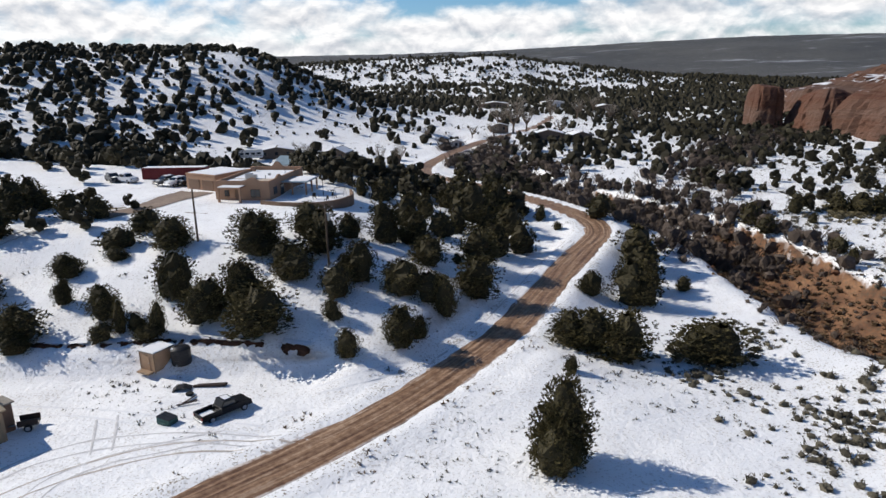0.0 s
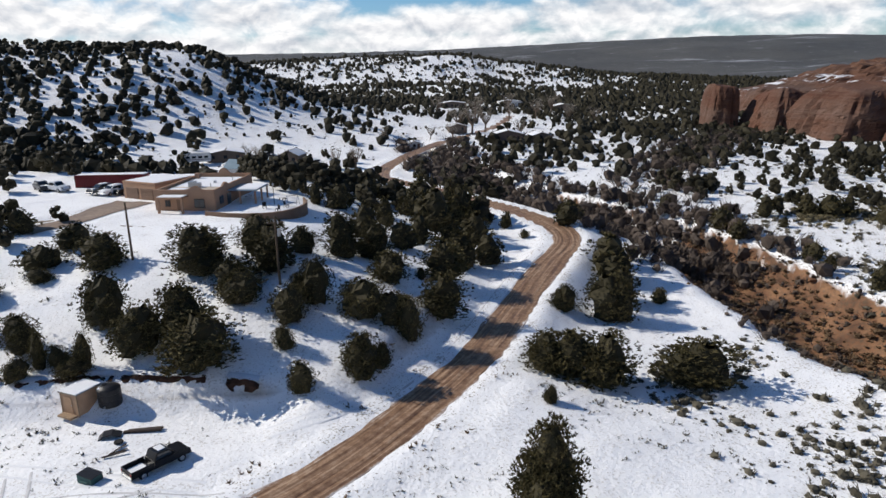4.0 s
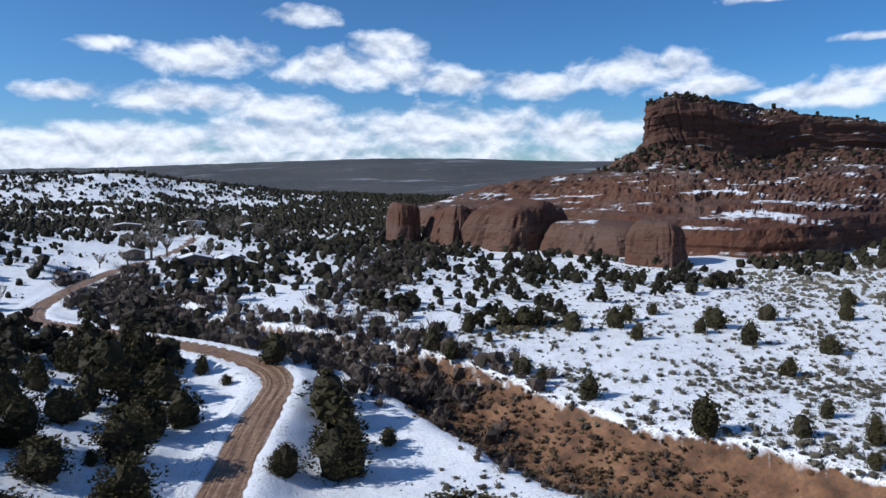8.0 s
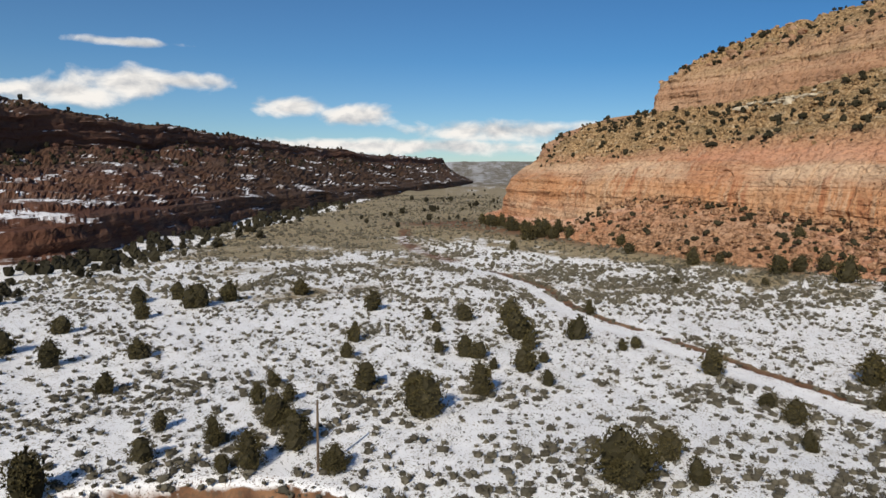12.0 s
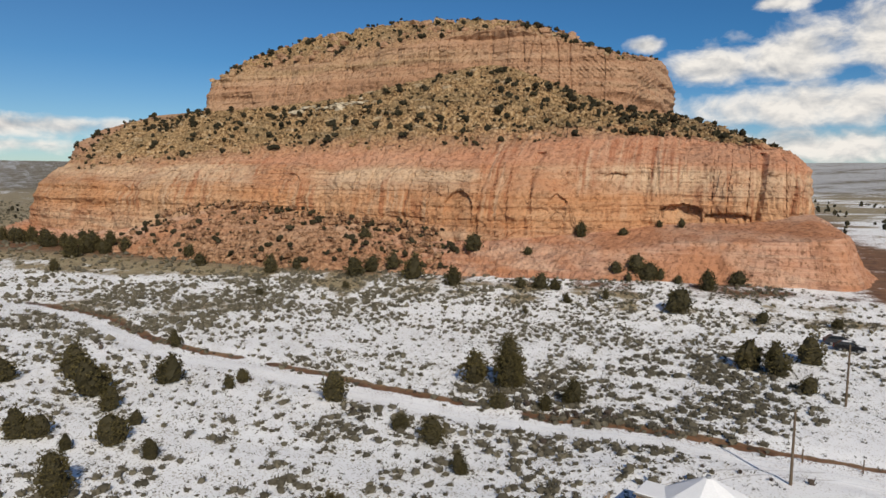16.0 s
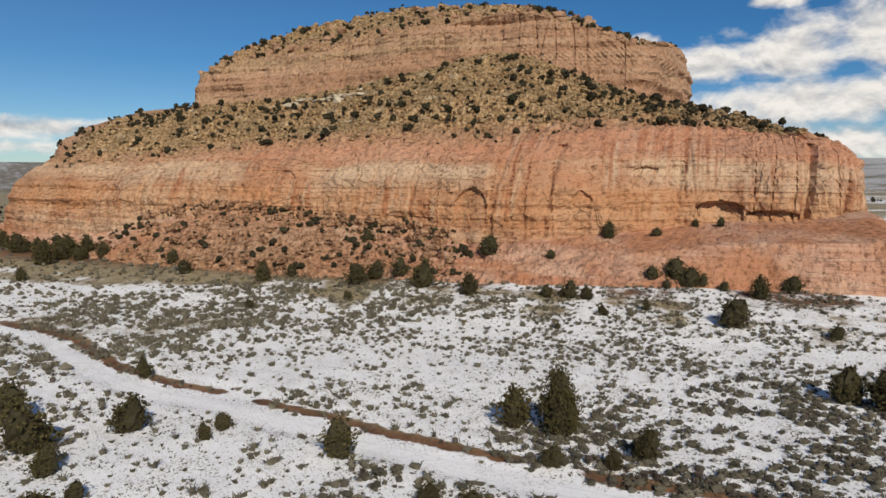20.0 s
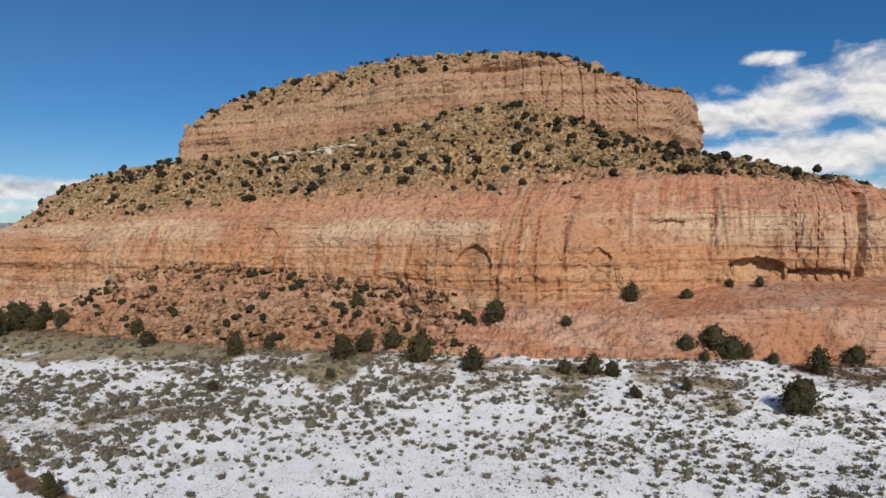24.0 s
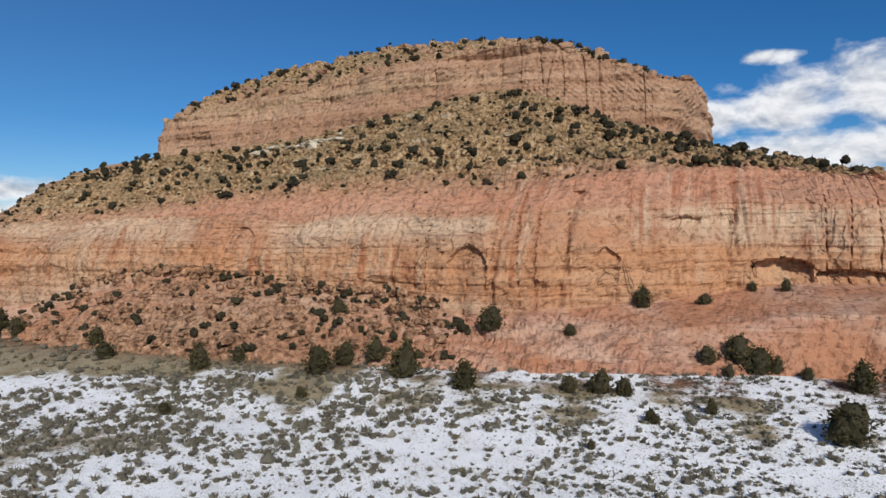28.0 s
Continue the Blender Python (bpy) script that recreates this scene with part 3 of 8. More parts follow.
def spaced(lo, hi, step, grow, reach):
    """Coordinates that lie step apart from lo to hi and ever wider beyond, out to reach."""
    mid = list(np.arange(lo, hi + step / 2, step))
    for end, way in ((mid[-1], 1), (mid[0], -1)):
        s, v, extra = step, end, []
        while abs(v) < reach:
            s *= grow
            v += way * s
            extra.append(v)
        mid = mid + extra if way > 0 else extra[::-1] + mid
    return np.array(mid)


# ---------------------------------------------------------------- ground
def snow_cover(x, y):
    """How much of the ground is white: closed on the valley side, patchy on the plain, thin towards the canyon."""
    e, n = -(x - 168) * 0.8 - (y + 96) * 0.6, (x - 168) * 0.6 - (y + 96) * 0.8
    c = 1.0 - 0.20 * ss(52, 70, x) - 0.08 * ss(30, -30, y) * ss(40, 70, x) - 0.10 * ss(200, 260, np.hypot(x, y)) * ss(60, 120, y) - 0.30 * ss(190, 300, x) * ss(170, 120, y)
    c = c - (0.42 + 0.16 * waves(x, y, 11, 3.0)) * (1 - 0.55 * ss(-75, -60, n) * ss(-240, -150, e)) * ss(128, 185, x + 0.25 * y + 10 * waves(x, y, 18, 1.0)) * ss(-90, -20, y + 0.1 * x) * ss(165, 130, y)
    c = c - (0.30 + 0.22 * waves(x, y, 7, 5.0) + 0.14 * waves(x, y, 3, 2.0)) * ss(-54, -42, n + 4 * waves(x, y, 9, 2.0)) * ss(-330, -230, e) * ss(120, 90, e)
    c = c - 0.12 * ss(-40, -26, n + 3 * waves(x, y, 6, 8.0)) * ss(-330, -230, e) * ss(120, 90, e)
    c = c - 0.18 * ss(150, 200, y) * ss(60, 120, x) - (0.22 + 0.25 * waves(x, y, 40, 2.0) + 0.15 * waves(x, y, 13, 1.0)) * ss(-115, -170, y)
    c = c - 0.12 * bump(x, y, 39, 60, 14, 18, 1.0)
    c = c - 0.20 * ss(60, 75, x) * ss(20, -20, y) * np.clip(1.25 * waves(x, y, 6, 3.0) + 0.70 * waves(x, y, 19, 5.0), 0, 1)
    d, side, along = line_distance(x, y, TRACK)
    c = np.maximum(c, 0.95 * ss(2.5, 1.6, d) * ss(260, 150, x))
    c = c - 0.9 * ss(1.5, 0.6, np.abs(d - 4.0 - 0.5 * waves(x, y, 6, 1.0))) * (side > 0) * ss(215, 150, along) * ss(0.0, 0.5, waves(along, along * 0, 9, 2.0) + 0.75)
    d, side, along = line_distance(x, y, ROAD)
    c = c - 0.25 * ss(1.0, 0.3, np.abs(d - 3.4 - 0.6 * waves(x, y, 5, 4.0)))
    d, side, along = line_distance(x, y, DRIVE)
    c = c - 0.45 * ss(0.4, 0.15, np.abs(d - 0.85)) - 0.5 * ss(2.5, 1.5, d) * ss(56, 75, along)
    c = c + 0.20 * ss(700, 1500, np.hypot(x, y))
    return np.clip(c, 0, 1.05)


gx, gy = spaced(-72, 175, 1.1, 1.075, 3900), spaced(-95, 175, 1.1, 1.075, 3900)
GX, GY = np.meshgrid(gx, gy)
GZ = land(GX, GY)
radius = np.hypot(GX, GY)
dw, _, aw = line_distance(GX, GY, WASH)
dr, sr, ar = line_distance(GX, GY, TRACK)
toe = (GX - 168) * 0.6 - (GY + 96) * 0.8
toe_e = -(GX - 168) * 0.8 - (GY + 96) * 0.6
redness = np.clip(ss(14, 8, dw) + ss(-34, -22, toe) * ss(-280, -240, toe_e) * ss(130, 100, toe_e) + ss(6, 4, dr) * (sr > 0) + 0.25 * ss(40, 20, GX), 0, 1)
cover = snow_cover(GX, GY) - (1.0 + 0.22 * waves(GX, GY, 3.5, 1.0)) * ss(9.0, 7.2, dw + 1.2 * waves(GX, GY, 4.0, 8.0)) * ss(135, 118, GY)
woods = ss(930, 1250, radius + 0.9 * np.maximum(0, GX - 150) * (GY > 300)) * 0.95 * (0.55 + 0.45 * ss(86, 80, np.degrees(np.arctan2(GX, GY))))
ground = mesh_object("ground", np.stack([GX, GY, GZ], -1).reshape(-1, 3).tolist(), grid_faces(len(gy), len(gx)), GROUND, smooth=True,
                     fields={"cover": np.clip(cover, 0, 1.05), "bare": redness, "wood": woods})
tagged(ground, "snow-covered desert ground with patches of bare red earth", "ground", kind="structure")


def level(x, y):
    """Height of the ground sheet at x, y."""
    i, j = min(max(int(np.searchsorted(gx, x)) - 1, 0), len(gx) - 2), min(max(int(np.searchsorted(gy, y)) - 1, 0), len(gy) - 2)
    u, v = (x - gx[i]) / (gx[i + 1] - gx[i]), (y - gy[j]) / (gy[j + 1] - gy[j])
    return float((GZ[j, i] * (1 - u) + GZ[j, i + 1] * u) * (1 - v) + (GZ[j + 1, i] * (1 - u) + GZ[j + 1, i + 1] * u) * v)


def ribbon(name, pts, half, lift, mat, label, levels=None, ruts=0.0):
    """A lane with worn wheel ruts, laid along a line."""
    p = np.array(pts)
    d = np.gradient(p, axis=0)
    d /= np.linalg.norm(d, axis=1)[:, None]
    run = np.concatenate([[0], np.cumsum(np.linalg.norm(np.diff(p, axis=0), axis=1))])
    us = np.linspace(-1, 1, 23)
    verts, across, along = [], [], []
    for i in range(len(p)):
        w = half * (1 + 0.10 * math.sin(run[i] * 0.31) + 0.07 * math.sin(run[i] * 0.83 + 1))
        for u in us:
            x, y = p[i, 0] + d[i, 1] * u * w, p[i, 1] - d[i, 0] * u * w
            z = (levels(run[i]) if levels else 0.0) + lift - 0.10 * abs(u) ** 6
            z += ruts * (math.cos(u * 15 + 0.8 * math.sin(run[i] * 0.11)) * 0.5 + 0.4 * math.sin(u * 31 + run[i] * 0.07))
            if not levels:
                z += level(x, y)
            verts.append((x, y, z))
            across.append(u * w)
            along.append(run[i])
    ob = mesh_object(name, verts, grid_faces(len(p), len(us)), mat, smooth=True, fields={"across": across, "along": along})
    return tagged(ob, label, "road", kind="structure")


ribbon("road", smooth_line(ROAD[::2], 1.3), 2.55, 0.10, ROAD_MUD, "wet rutted red dirt road curving past snowy verges", lambda a: float(road_level(np.array([a]))[0]), 0.07)


# ---------------------------------------------------------------- cliffs
def curve_rows(rows, per_col, per_row):
    """A fine net of points from a coarse one: smooth along a row, straight from row to row. Gives the net and each line's row number."""
    fine = []
    for row in rows:
        q = np.array(row, float)
        q = np.vstack([2 * q[0] - q[1], q, 2 * q[-1] - q[-2]])
        pts = []
        for i in range(1, len(q) - 2):
            a, b, c, d = q[i - 1], q[i], q[i + 1], q[i + 2]
            for j in range(per_col):
                u = j / per_col
                pts.append(0.5 * (2 * b + (c - a) * u + (2 * a - 5 * b + 4 * c - d) * u * u + (3 * b - a - 3 * c + d) * u ** 3))
        pts.append(q[-2])
        fine.append(np.array(pts))
    net, number = [], []
    for i in range(len(fine) - 1):
        for j in range(per_row[i]):
            u = j / per_row[i]
            net.append(fine[i] * (1 - u) + fine[i + 1] * u)
            number.append(i + u)
    net.append(fine[-1])
    number.append(len(fine) - 1.0)
    return np.array(net), np.array(number)


def weather(net, number, sheer, scale=1.0, seed=0.0, ledges=1.0, terrace=0.0, roll=0.0, calm=None, grit=1.0, flakes=0.0, stair=0.75):
    """Breaks a smooth net up into ledges, joints and blocks. sheer: by row number, how strongly it stands out as cliff."""
    along = np.gradient(net, axis=1)
    out = np.stack([along[..., 1], -along[..., 0]], -1)
    out /= np.linalg.norm(out, axis=-1, keepdims=True) + 1e-9
    for i in range(net.shape[0]):
        k = float(np.interp(number[i], sheer[0], sheer[1]))
        for j in range(net.shape[1]):
            x, y, z = net[i, j]
            p = Vector((x / scale, y / scale, z / scale + seed))
            big = noise.noise(Vector((p.x * 0.035, p.y * 0.035, p.z * 0.05))) * 3.2
            ledge = noise.noise(Vector((p.x * 0.012, p.y * 0.012, p.z * 0.42))) * 1.5 + noise.noise(Vector((p.x * 0.03, p.y * 0.03, p.z * 1.3))) * 0.55
            ledge *= ledges + 0.22 * max(0.0, number[i] - 7) * (ledges < 1)
            face = -0.8 * p.x - 0.6 * p.y
            joint = noise.noise(Vector((face * 0.17, 7.0, p.z * 0.012)))
            crack = -1.0 * max(0.0, 1 - abs(noise.noise(Vector((face * 0.17, 3.0, p.z * 0.012 + 9))) / 0.03))
            block = noise.noise(Vector((p.x * 0.10, p.y * 0.10, p.z * 0.16 + 5))) * 0.8
            small = grit * noise.fractal(p * 0.28, 0.8, 2.0, 5)
            flake = noise.noise(Vector((face * 0.055, 4.0, p.z * 0.060 + 21))) + 0.4 * noise.noise(Vector((face * 0.13, 9.0, p.z * 0.16 + 31)))
            step = noise.noise(Vector((p.x * 0.004, p.y * 0.004, p.z * 0.33 + 11)))
            cliff = flakes * (1.9 * math.floor(flake * 5) / 5 + 0.9 * math.floor(step * 4) / 4) + big + ledge + joint * 0.9 + crack + block * 0.9 + small * 0.5
            soft = big * 0.7 + small * 1.2
            push = (cliff * k + soft * (1 - k)) * scale
            if calm and number[i] < calm[0]:
                still = 1 - 0.68 * float(ss(calm[1], calm[1] + 0.06, j / net.shape[1]))
                push, small, block = push * still, small * still, block * still
            net[i, j, 0] += out[i, j, 0] * push
            net[i, j, 1] += out[i, j, 1] * push
            net[i, j, 2] += (1 - k) * (small * 1.6 + block * 0.6) * scale
            if roll:
                net[i, j, 2] += roll * min(1.0, number[i] / 6) * (noise.noise(Vector((p.x * 0.03, p.y * 0.03, 3))) + 0.4 * noise.noise(Vector((p.x * 0.1, p.y * 0.1, 6))))
            if terrace and number[i] > terrace:
                step = 3.4 + 1.2 * noise.noise(Vector((p.x * 0.02, p.y * 0.02, 2)))
                u = (net[i, j, 2] / step) % 1.0
                net[i, j, 2] += step * (min(1.0, max(0.0, (u - 0.3) / 0.28)) - u) * stair
    return net


def rock_parts(net, number, zones, mat, parent, facing=1, east=None, bench=None, face_axis=None):
    """Cuts the net into parts by row number: (name, from, to, fields, label)."""
    cols = net.shape[1]
    for name, lo, hi, fields, label in zones:
        idx = np.where((number >= lo - 1e-6) & (number <= hi + 1e-6))[0]
        v = net[idx].reshape(-1, 3)
        f = grid_faces(len(idx), cols)
        if facing < 0:
            f = [q[::-1] for q in f]
        values = {}
        values["run"] = np.tile(np.concatenate([[0], np.cumsum(np.linalg.norm(np.diff(net[net.shape[0] // 2, :, :2], axis=0), axis=1))]), len(idx))
        if face_axis:
            values["run"] = v[:, 0] * face_axis[0] + v[:, 1] * face_axis[1]
        for key in ("rubble", "cap", "apron"):
            a = fields.get(key, (0.0, 0.0))
            line = np.interp(number[idx], [lo, lo + 0.25 * (hi - lo), hi], [a[0], a[-1] if len(a) == 2 else a[1], a[-1]])
            values[key] = np.repeat(line, cols)
            if bench and key == "apron":
                values[key] = values[key] * np.tile(ss(bench[0], bench[1], np.linspace(0, 1, cols)) * ss(bench[3], bench[2], np.linspace(0, 1, cols)), len(idx))
                if name == "talus_apron":
                    values["bench"] = np.clip(1 - values[key], 0, 1)
            if east and key == "rubble":
                values[key] = np.maximum(values[key], np.tile(ss(east[0], east[1], np.linspace(0, 1, cols)) * east[2], len(idx)) * (name != "cap_rock"))
        mesh_object(name, v.tolist(), f, mat, parent, label, smooth=False, fields=values)


def big_butte():
    """The sunlit butte: apron, red cliff, rubble slope, cap rock and crown. e runs along its face, n into it."""
    base = new("sandstone_butte")
    tagged(base, "huge sunlit red sandstone butte with rubble slope and brown cap", "butte", kind="structure")

    def at(e, n, z):
        return (168 - 0.8 * e + 0.6 * n, -96 - 0.6 * e - 0.8 * n, z)

    def row(es, ns, zs):
        return [at(e, n, z) for e, n, z in zip(es, ns, zs)]

    rows = [row((-330, -275, -222, -165, -115, -70, -30, 0, 32, 62, 84, 94, 92), (150, 48, -4, -20, -32, -34, -30, -26, -20, -18, -6, 70, 200), (-3,) * 13),
            row((-322, -265, -217, -162, -114, -70, -30, 0, 32, 60, 75, 84, 82), (150, 48, 0, -14, -25, -27, -24, -20, -14, -12, -4, 70, 200), (5, 5, 5, 5, 5, 5, 5, 5, 5, 5, 4.5, 4, 4)),
            row((-318, -258, -214, -160, -113, -69, -32, -2, 32, 58, 71, 79, 77), (150, 49, 4, -7, -14, -16, -14, -11, -8, -8, 0, 70, 200), (6.5, 6.5, 6.5, 7, 10.5, 9.5, 8, 9, 13.5, 15, 16, 11, 8)),
            row((-312, -250, -211, -158, -112, -68, -38, -8, 30, 50, 64, 71, 69), (150, 50, 9, 1, -1.2, -2.2, -2.4, -0.6, 14.2, 12.2, 16, 70, 200), (8, 8, 8, 9, 18, 15, 11, 12.6, 17, 18, 20.5, 17, 12)),
            row((-308, -247, -209, -157, -111, -68, -36, -6, 29, 50, 62.5, 67, 65), (150, 50, 10, 2, 0, -1, -1, 1, 15, 13, 17, 70, 200), (20, 20, 20, 21, 25, 24, 24, 25, 26, 26, 26, 22, 20)),
            row((-304, -244, -206, -156, -110, -68, -33, -4, 28, 49, 62.5, 66, 64), (150, 50, 14, 5, 4, 3, 4, 6, 18, 17, 20, 70, 200), (27, 27, 26, 27, 31, 32, 31, 33, 34, 34, 33.5, 30, 28)),
            row((-300, -240, -201, -152, -108, -67, -30, -4, 26, 47, 60, 63, 61), (150, 53, 20, 12, 11, 11, 13, 17, 31, 29, 28, 74, 200), (33, 32, 29.5, 31.5, 34.5, 36.5, 36.5, 40, 41.5, 39, 37, 35, 33)),
            row((-285, -244, -192, -150, -110, -70, -36, -12, 11, 28, 39, 44, 42), (165, 98, 54, 40, 38, 38, 40, 43, 50, 52, 66, 120, 230), (47, 55, 47, 45, 48, 51, 54, 53, 49.5, 46, 46, 48, 46)),
            row((-176, -184, -178, -150, -112, -75, -42, -19, -2, 9, 17, 19, 14), (230, 128, 73, 66, 64, 64, 67, 67, 70, 76, 124, 190, 260), (60, 59, 57, 57.5, 59.5, 65, 71.5, 65, 58, 53.5, 57, 60, 58)),
            row((-172, -181, -176, -148, -112, -73, -39, -16, -3, 7, 15, 17, 12), (232, 130, 77, 71, 69, 69, 71, 72, 75, 81, 126, 192, 262), (74, 72, 69.5, 73.5, 76, 80.5, 85, 80, 76, 72.5, 79, 84, 80)),
            row((-150, -160, -165, -142, -113, -82, -45, -24, -12, -4, 2, 4, 0), (235, 140, 92, 96, 102, 104, 98, 94, 92, 98, 136, 200, 265), (84, 83, 80.5, 90, 95, 97.5, 93.5, 88, 82, 78, 82, 86, 82)),
            row((-120, -124, -126, -118, -105, -90, -64, -48, -40, -34, -30, -28, -28), (240, 180, 140, 126, 124, 124, 116, 114, 116, 124, 150, 205, 266), (88, 90, 91, 95.5, 98.3, 99, 95.5, 92, 89, 86, 86, 88, 84))]
    net, number = curve_rows(rows, 62, (3, 10, 12, 26, 20, 16, 20, 22, 24, 18, 8))
    weather(net, number, ([0, 1, 2, 2.8, 3.05, 5, 6, 6.4, 7.8, 8.05, 9, 9.4, 11], [0.0, 0.1, 0.3, 0.35, 0.9, 1.0, 0.55, 0.1, 0.15, 1.0, 1.0, 0.4, 0.15]), ledges=0.55, terrace=9.05, calm=(3.0, 0.57), flakes=1.0)
    # arched alcoves and deep joints in the cliff: place along the face, top, width, height, depth
    e = -(net[..., 0] - 168) * 0.8 - (net[..., 1] + 96) * 0.6
    cliffy = ((number > 3.0) & (number < 5.6))[:, None]
    deep = np.zeros(e.shape)
    for e1, top, wide, high, depth in ((-28.5, 25.6, 9, 13.5, 1.3), (-0.8, 24.8, 4.5, 8.5, 1.0), (32, 22.6, 11, 5.0, 3.2), (44, 20.5, 12, 3.2, 2.2), (-87, 30, 7, 9, 0.8), (-112, 28, 5, 8, 0.9), (-15, 19, 6, 5, 0.5), (14, 31, 5, 2.0, 1.2)):
        u, v = (e - e1) / wide, (top - net[..., 2]) / high
        deep += depth * (np.abs(u) < 0.5 * np.sqrt(np.clip(v, 0, 0.25) / 0.25)) * (v < 1) * np.clip(1.15 - v, 0, 1) * cliffy
    for e1, wide, depth in ((-9, 1.6, 1.8), (51.5, 1.4, 2.4), (-46, 1.0, 1.0), (22, 1.2, 1.3), (-140, 1.2, 1.2), (-22, 0.9, 0.8), (60, 1.2, 1.6)):
        deep += depth * np.clip(1 - np.abs(e - e1 - 0.10 * (net[..., 2] - 25)) / wide, 0, 1) * cliffy
    net[..., 0] += 0.6 * deep
    net[..., 1] -= 0.8 * deep
    zones = [("talus_apron", 0, 3, {"apron": (1.0, 1.0, 0.35)}, "red earth and fallen blocks at the cliff foot"),
             ("cliff_band", 3, 6, {}, "sheer red and pale banded sandstone cliff"),
             ("rubble_slope", 6, 8, {"rubble": (0.1, 1.0, 1.0)}, "tan rubble slope dotted with dark shrubs"),
             ("cap_rock", 8, 9, {"cap": (1.0, 1.0)}, "brown vertical cap rock"),
             ("crown", 9, 11, {"rubble": (0.75, 1.0), "cap": (0.45, 0.0)}, "stepped rocky crown")]
    rock_parts(net, number, zones, ROCK, base, bench=(0.26, 0.36, 0.40, 0.52), face_axis=(-0.8, -0.6))
    line = ((-190, 88, 46, 60), (-225, 98, 44, 60), (-256, 104, 42, 57.5), (-282, 110, 38, 52.5), (-306, 118, 32, 45), (-330, 140, 24, 35))
    ridge = [[at(e_, n_ + dn, (low if part_ == 0 else high) + dz) for e_, n_, low, high in line] for part_, dn, dz in ((0, -30, -20), (0, -7, 0), (1, -3, -7), (1, 0, -1.5), (1, 16, 0), (1, 70, -8))]
    rnet, rnum = curve_rows(ridge, 26, (10, 6, 8, 6, 5))
    weather(rnet, rnum, ([0, 0.9, 1.1, 3, 3.5, 5], [0.1, 0.2, 1.0, 1.0, 0.4, 0.1]), seed=70.0, ledges=0.8, flakes=0.8)
    rock_parts(rnet, rnum, [("shoulder_slope", 0, 1, {"rubble": (1.0, 1.0)}, "tan rubble slope of the far shoulder"), ("shoulder_ledge", 1, 3, {"cap": (1.0, 0.8)}, "brown ledge of the far shoulder"),
                            ("shoulder_top", 3, 5, {"rubble": (0.8, 1.0)}, "rocky top of the far shoulder")], ROCK, base, face_axis=(-0.8, -0.6))
    return net, number, rnet, rnum


def dark_butte():
    """The butte across the plain, its face turned away from the sun and cloud shade in its rock colour: slickrock
    slope, ledges and a long cap.
    """
    base = new("sandstone_mesa")
    tagged(base, "long shaded red sandstone mesa with snow-dusted slickrock slopes", "mesa", kind="structure")
    foot = ((222, 480), (180, 372), (200, 328), (214, 302), (216, 264), (212, 218), (228, 182), (275, 176), (380, 180), (510, 176), (700, 152), (930, 112), (1250, 60))
    cap = ((450, 520), (385, 412), (345, 360), (320, 334), (309, 322), (317, 311), (340, 302), (390, 292), (480, 270), (600, 248), (770, 215), (980, 165), (1250, 112))
    rise = [(0.0, (-6, -6, -7, -7, -7, -7, -6, -4, -2, -2, -2, -2, -2)),
            (0.012, (-1, -2, -4, -4, -4, -4, -3, 0, 1, 2, 2, 1, 1)),
            (0.05, (3, 9, 10, 9, 9, 8, 7, 8, 10, 8, 8, 8, 8)),
            (0.26, (8, 20, 21, 21, 19, 17, 16, 18, 17, 15, 13, 13, 13)),
            (0.55, (12, 23, 27, 29, 28, 27, 26, 27, 27, 26, 23, 21, 20)),
            (0.80, (16, 24, 29, 32, 33, 32, 31, 32, 34, 35, 32, 29, 28)),
            (1.0, (22, 30, 37, 40, 41, 41, 40, 40, 44, 45, 41, 37, 36)),
            (1.03, (30, 44, 60, 65, 66, 66, 65, 62, 58, 54, 49, 45, 43))]
    rows = [[(f[0] + (c[0] - f[0]) * u, f[1] + (c[1] - f[1]) * u, z) for f, c, z in zip(foot, cap, zs)] for u, zs in rise]
    rows.append([(c[0] + 26, c[1] + 18, z + h) for c, z, h in zip(cap, rise[-1][1], (1, 2, 3, 2, 2, 7, 9, 4, 2, 2, 1, 1, 1))])
    rows.append([(c[0] + 190, c[1] + 90, z) for c, z in zip(cap, rise[-1][1])])
    net, number = curve_rows(rows, 34, (2, 10, 14, 18, 14, 12, 18, 8, 5))
    weather(net, number, ([0, 1, 2, 3, 5, 5.9, 6.05, 7, 7.3, 9], [0.3, 0.8, 0.8, 0.35, 0.35, 0.4, 1.0, 1.0, 0.3, 0.1]), 1.5, 40.0, roll=6.0, grit=0.9, ledges=0.9, flakes=0.25, terrace=1.6, stair=0.5)
    zones = [("slickrock_slope", 0, 4, {}, "smooth red slickrock slope with snow in its folds"),
             ("ledge", 4, 6, {"rubble": (0.2, 0.55)}, "broken ledges and rubble"),
             ("cap_rock", 6, 7, {"cap": (1.0, 0.6)}, "dark red cap cliff"),
             ("mesa_top", 7, 9, {"rubble": (0.6, 0.9)}, "pale rocky mesa top")]
    rock_parts(net, number, zones, ROCK_SNOWY_SHADED, base, east=(0.60, 0.78, 0.8))
    return net, number


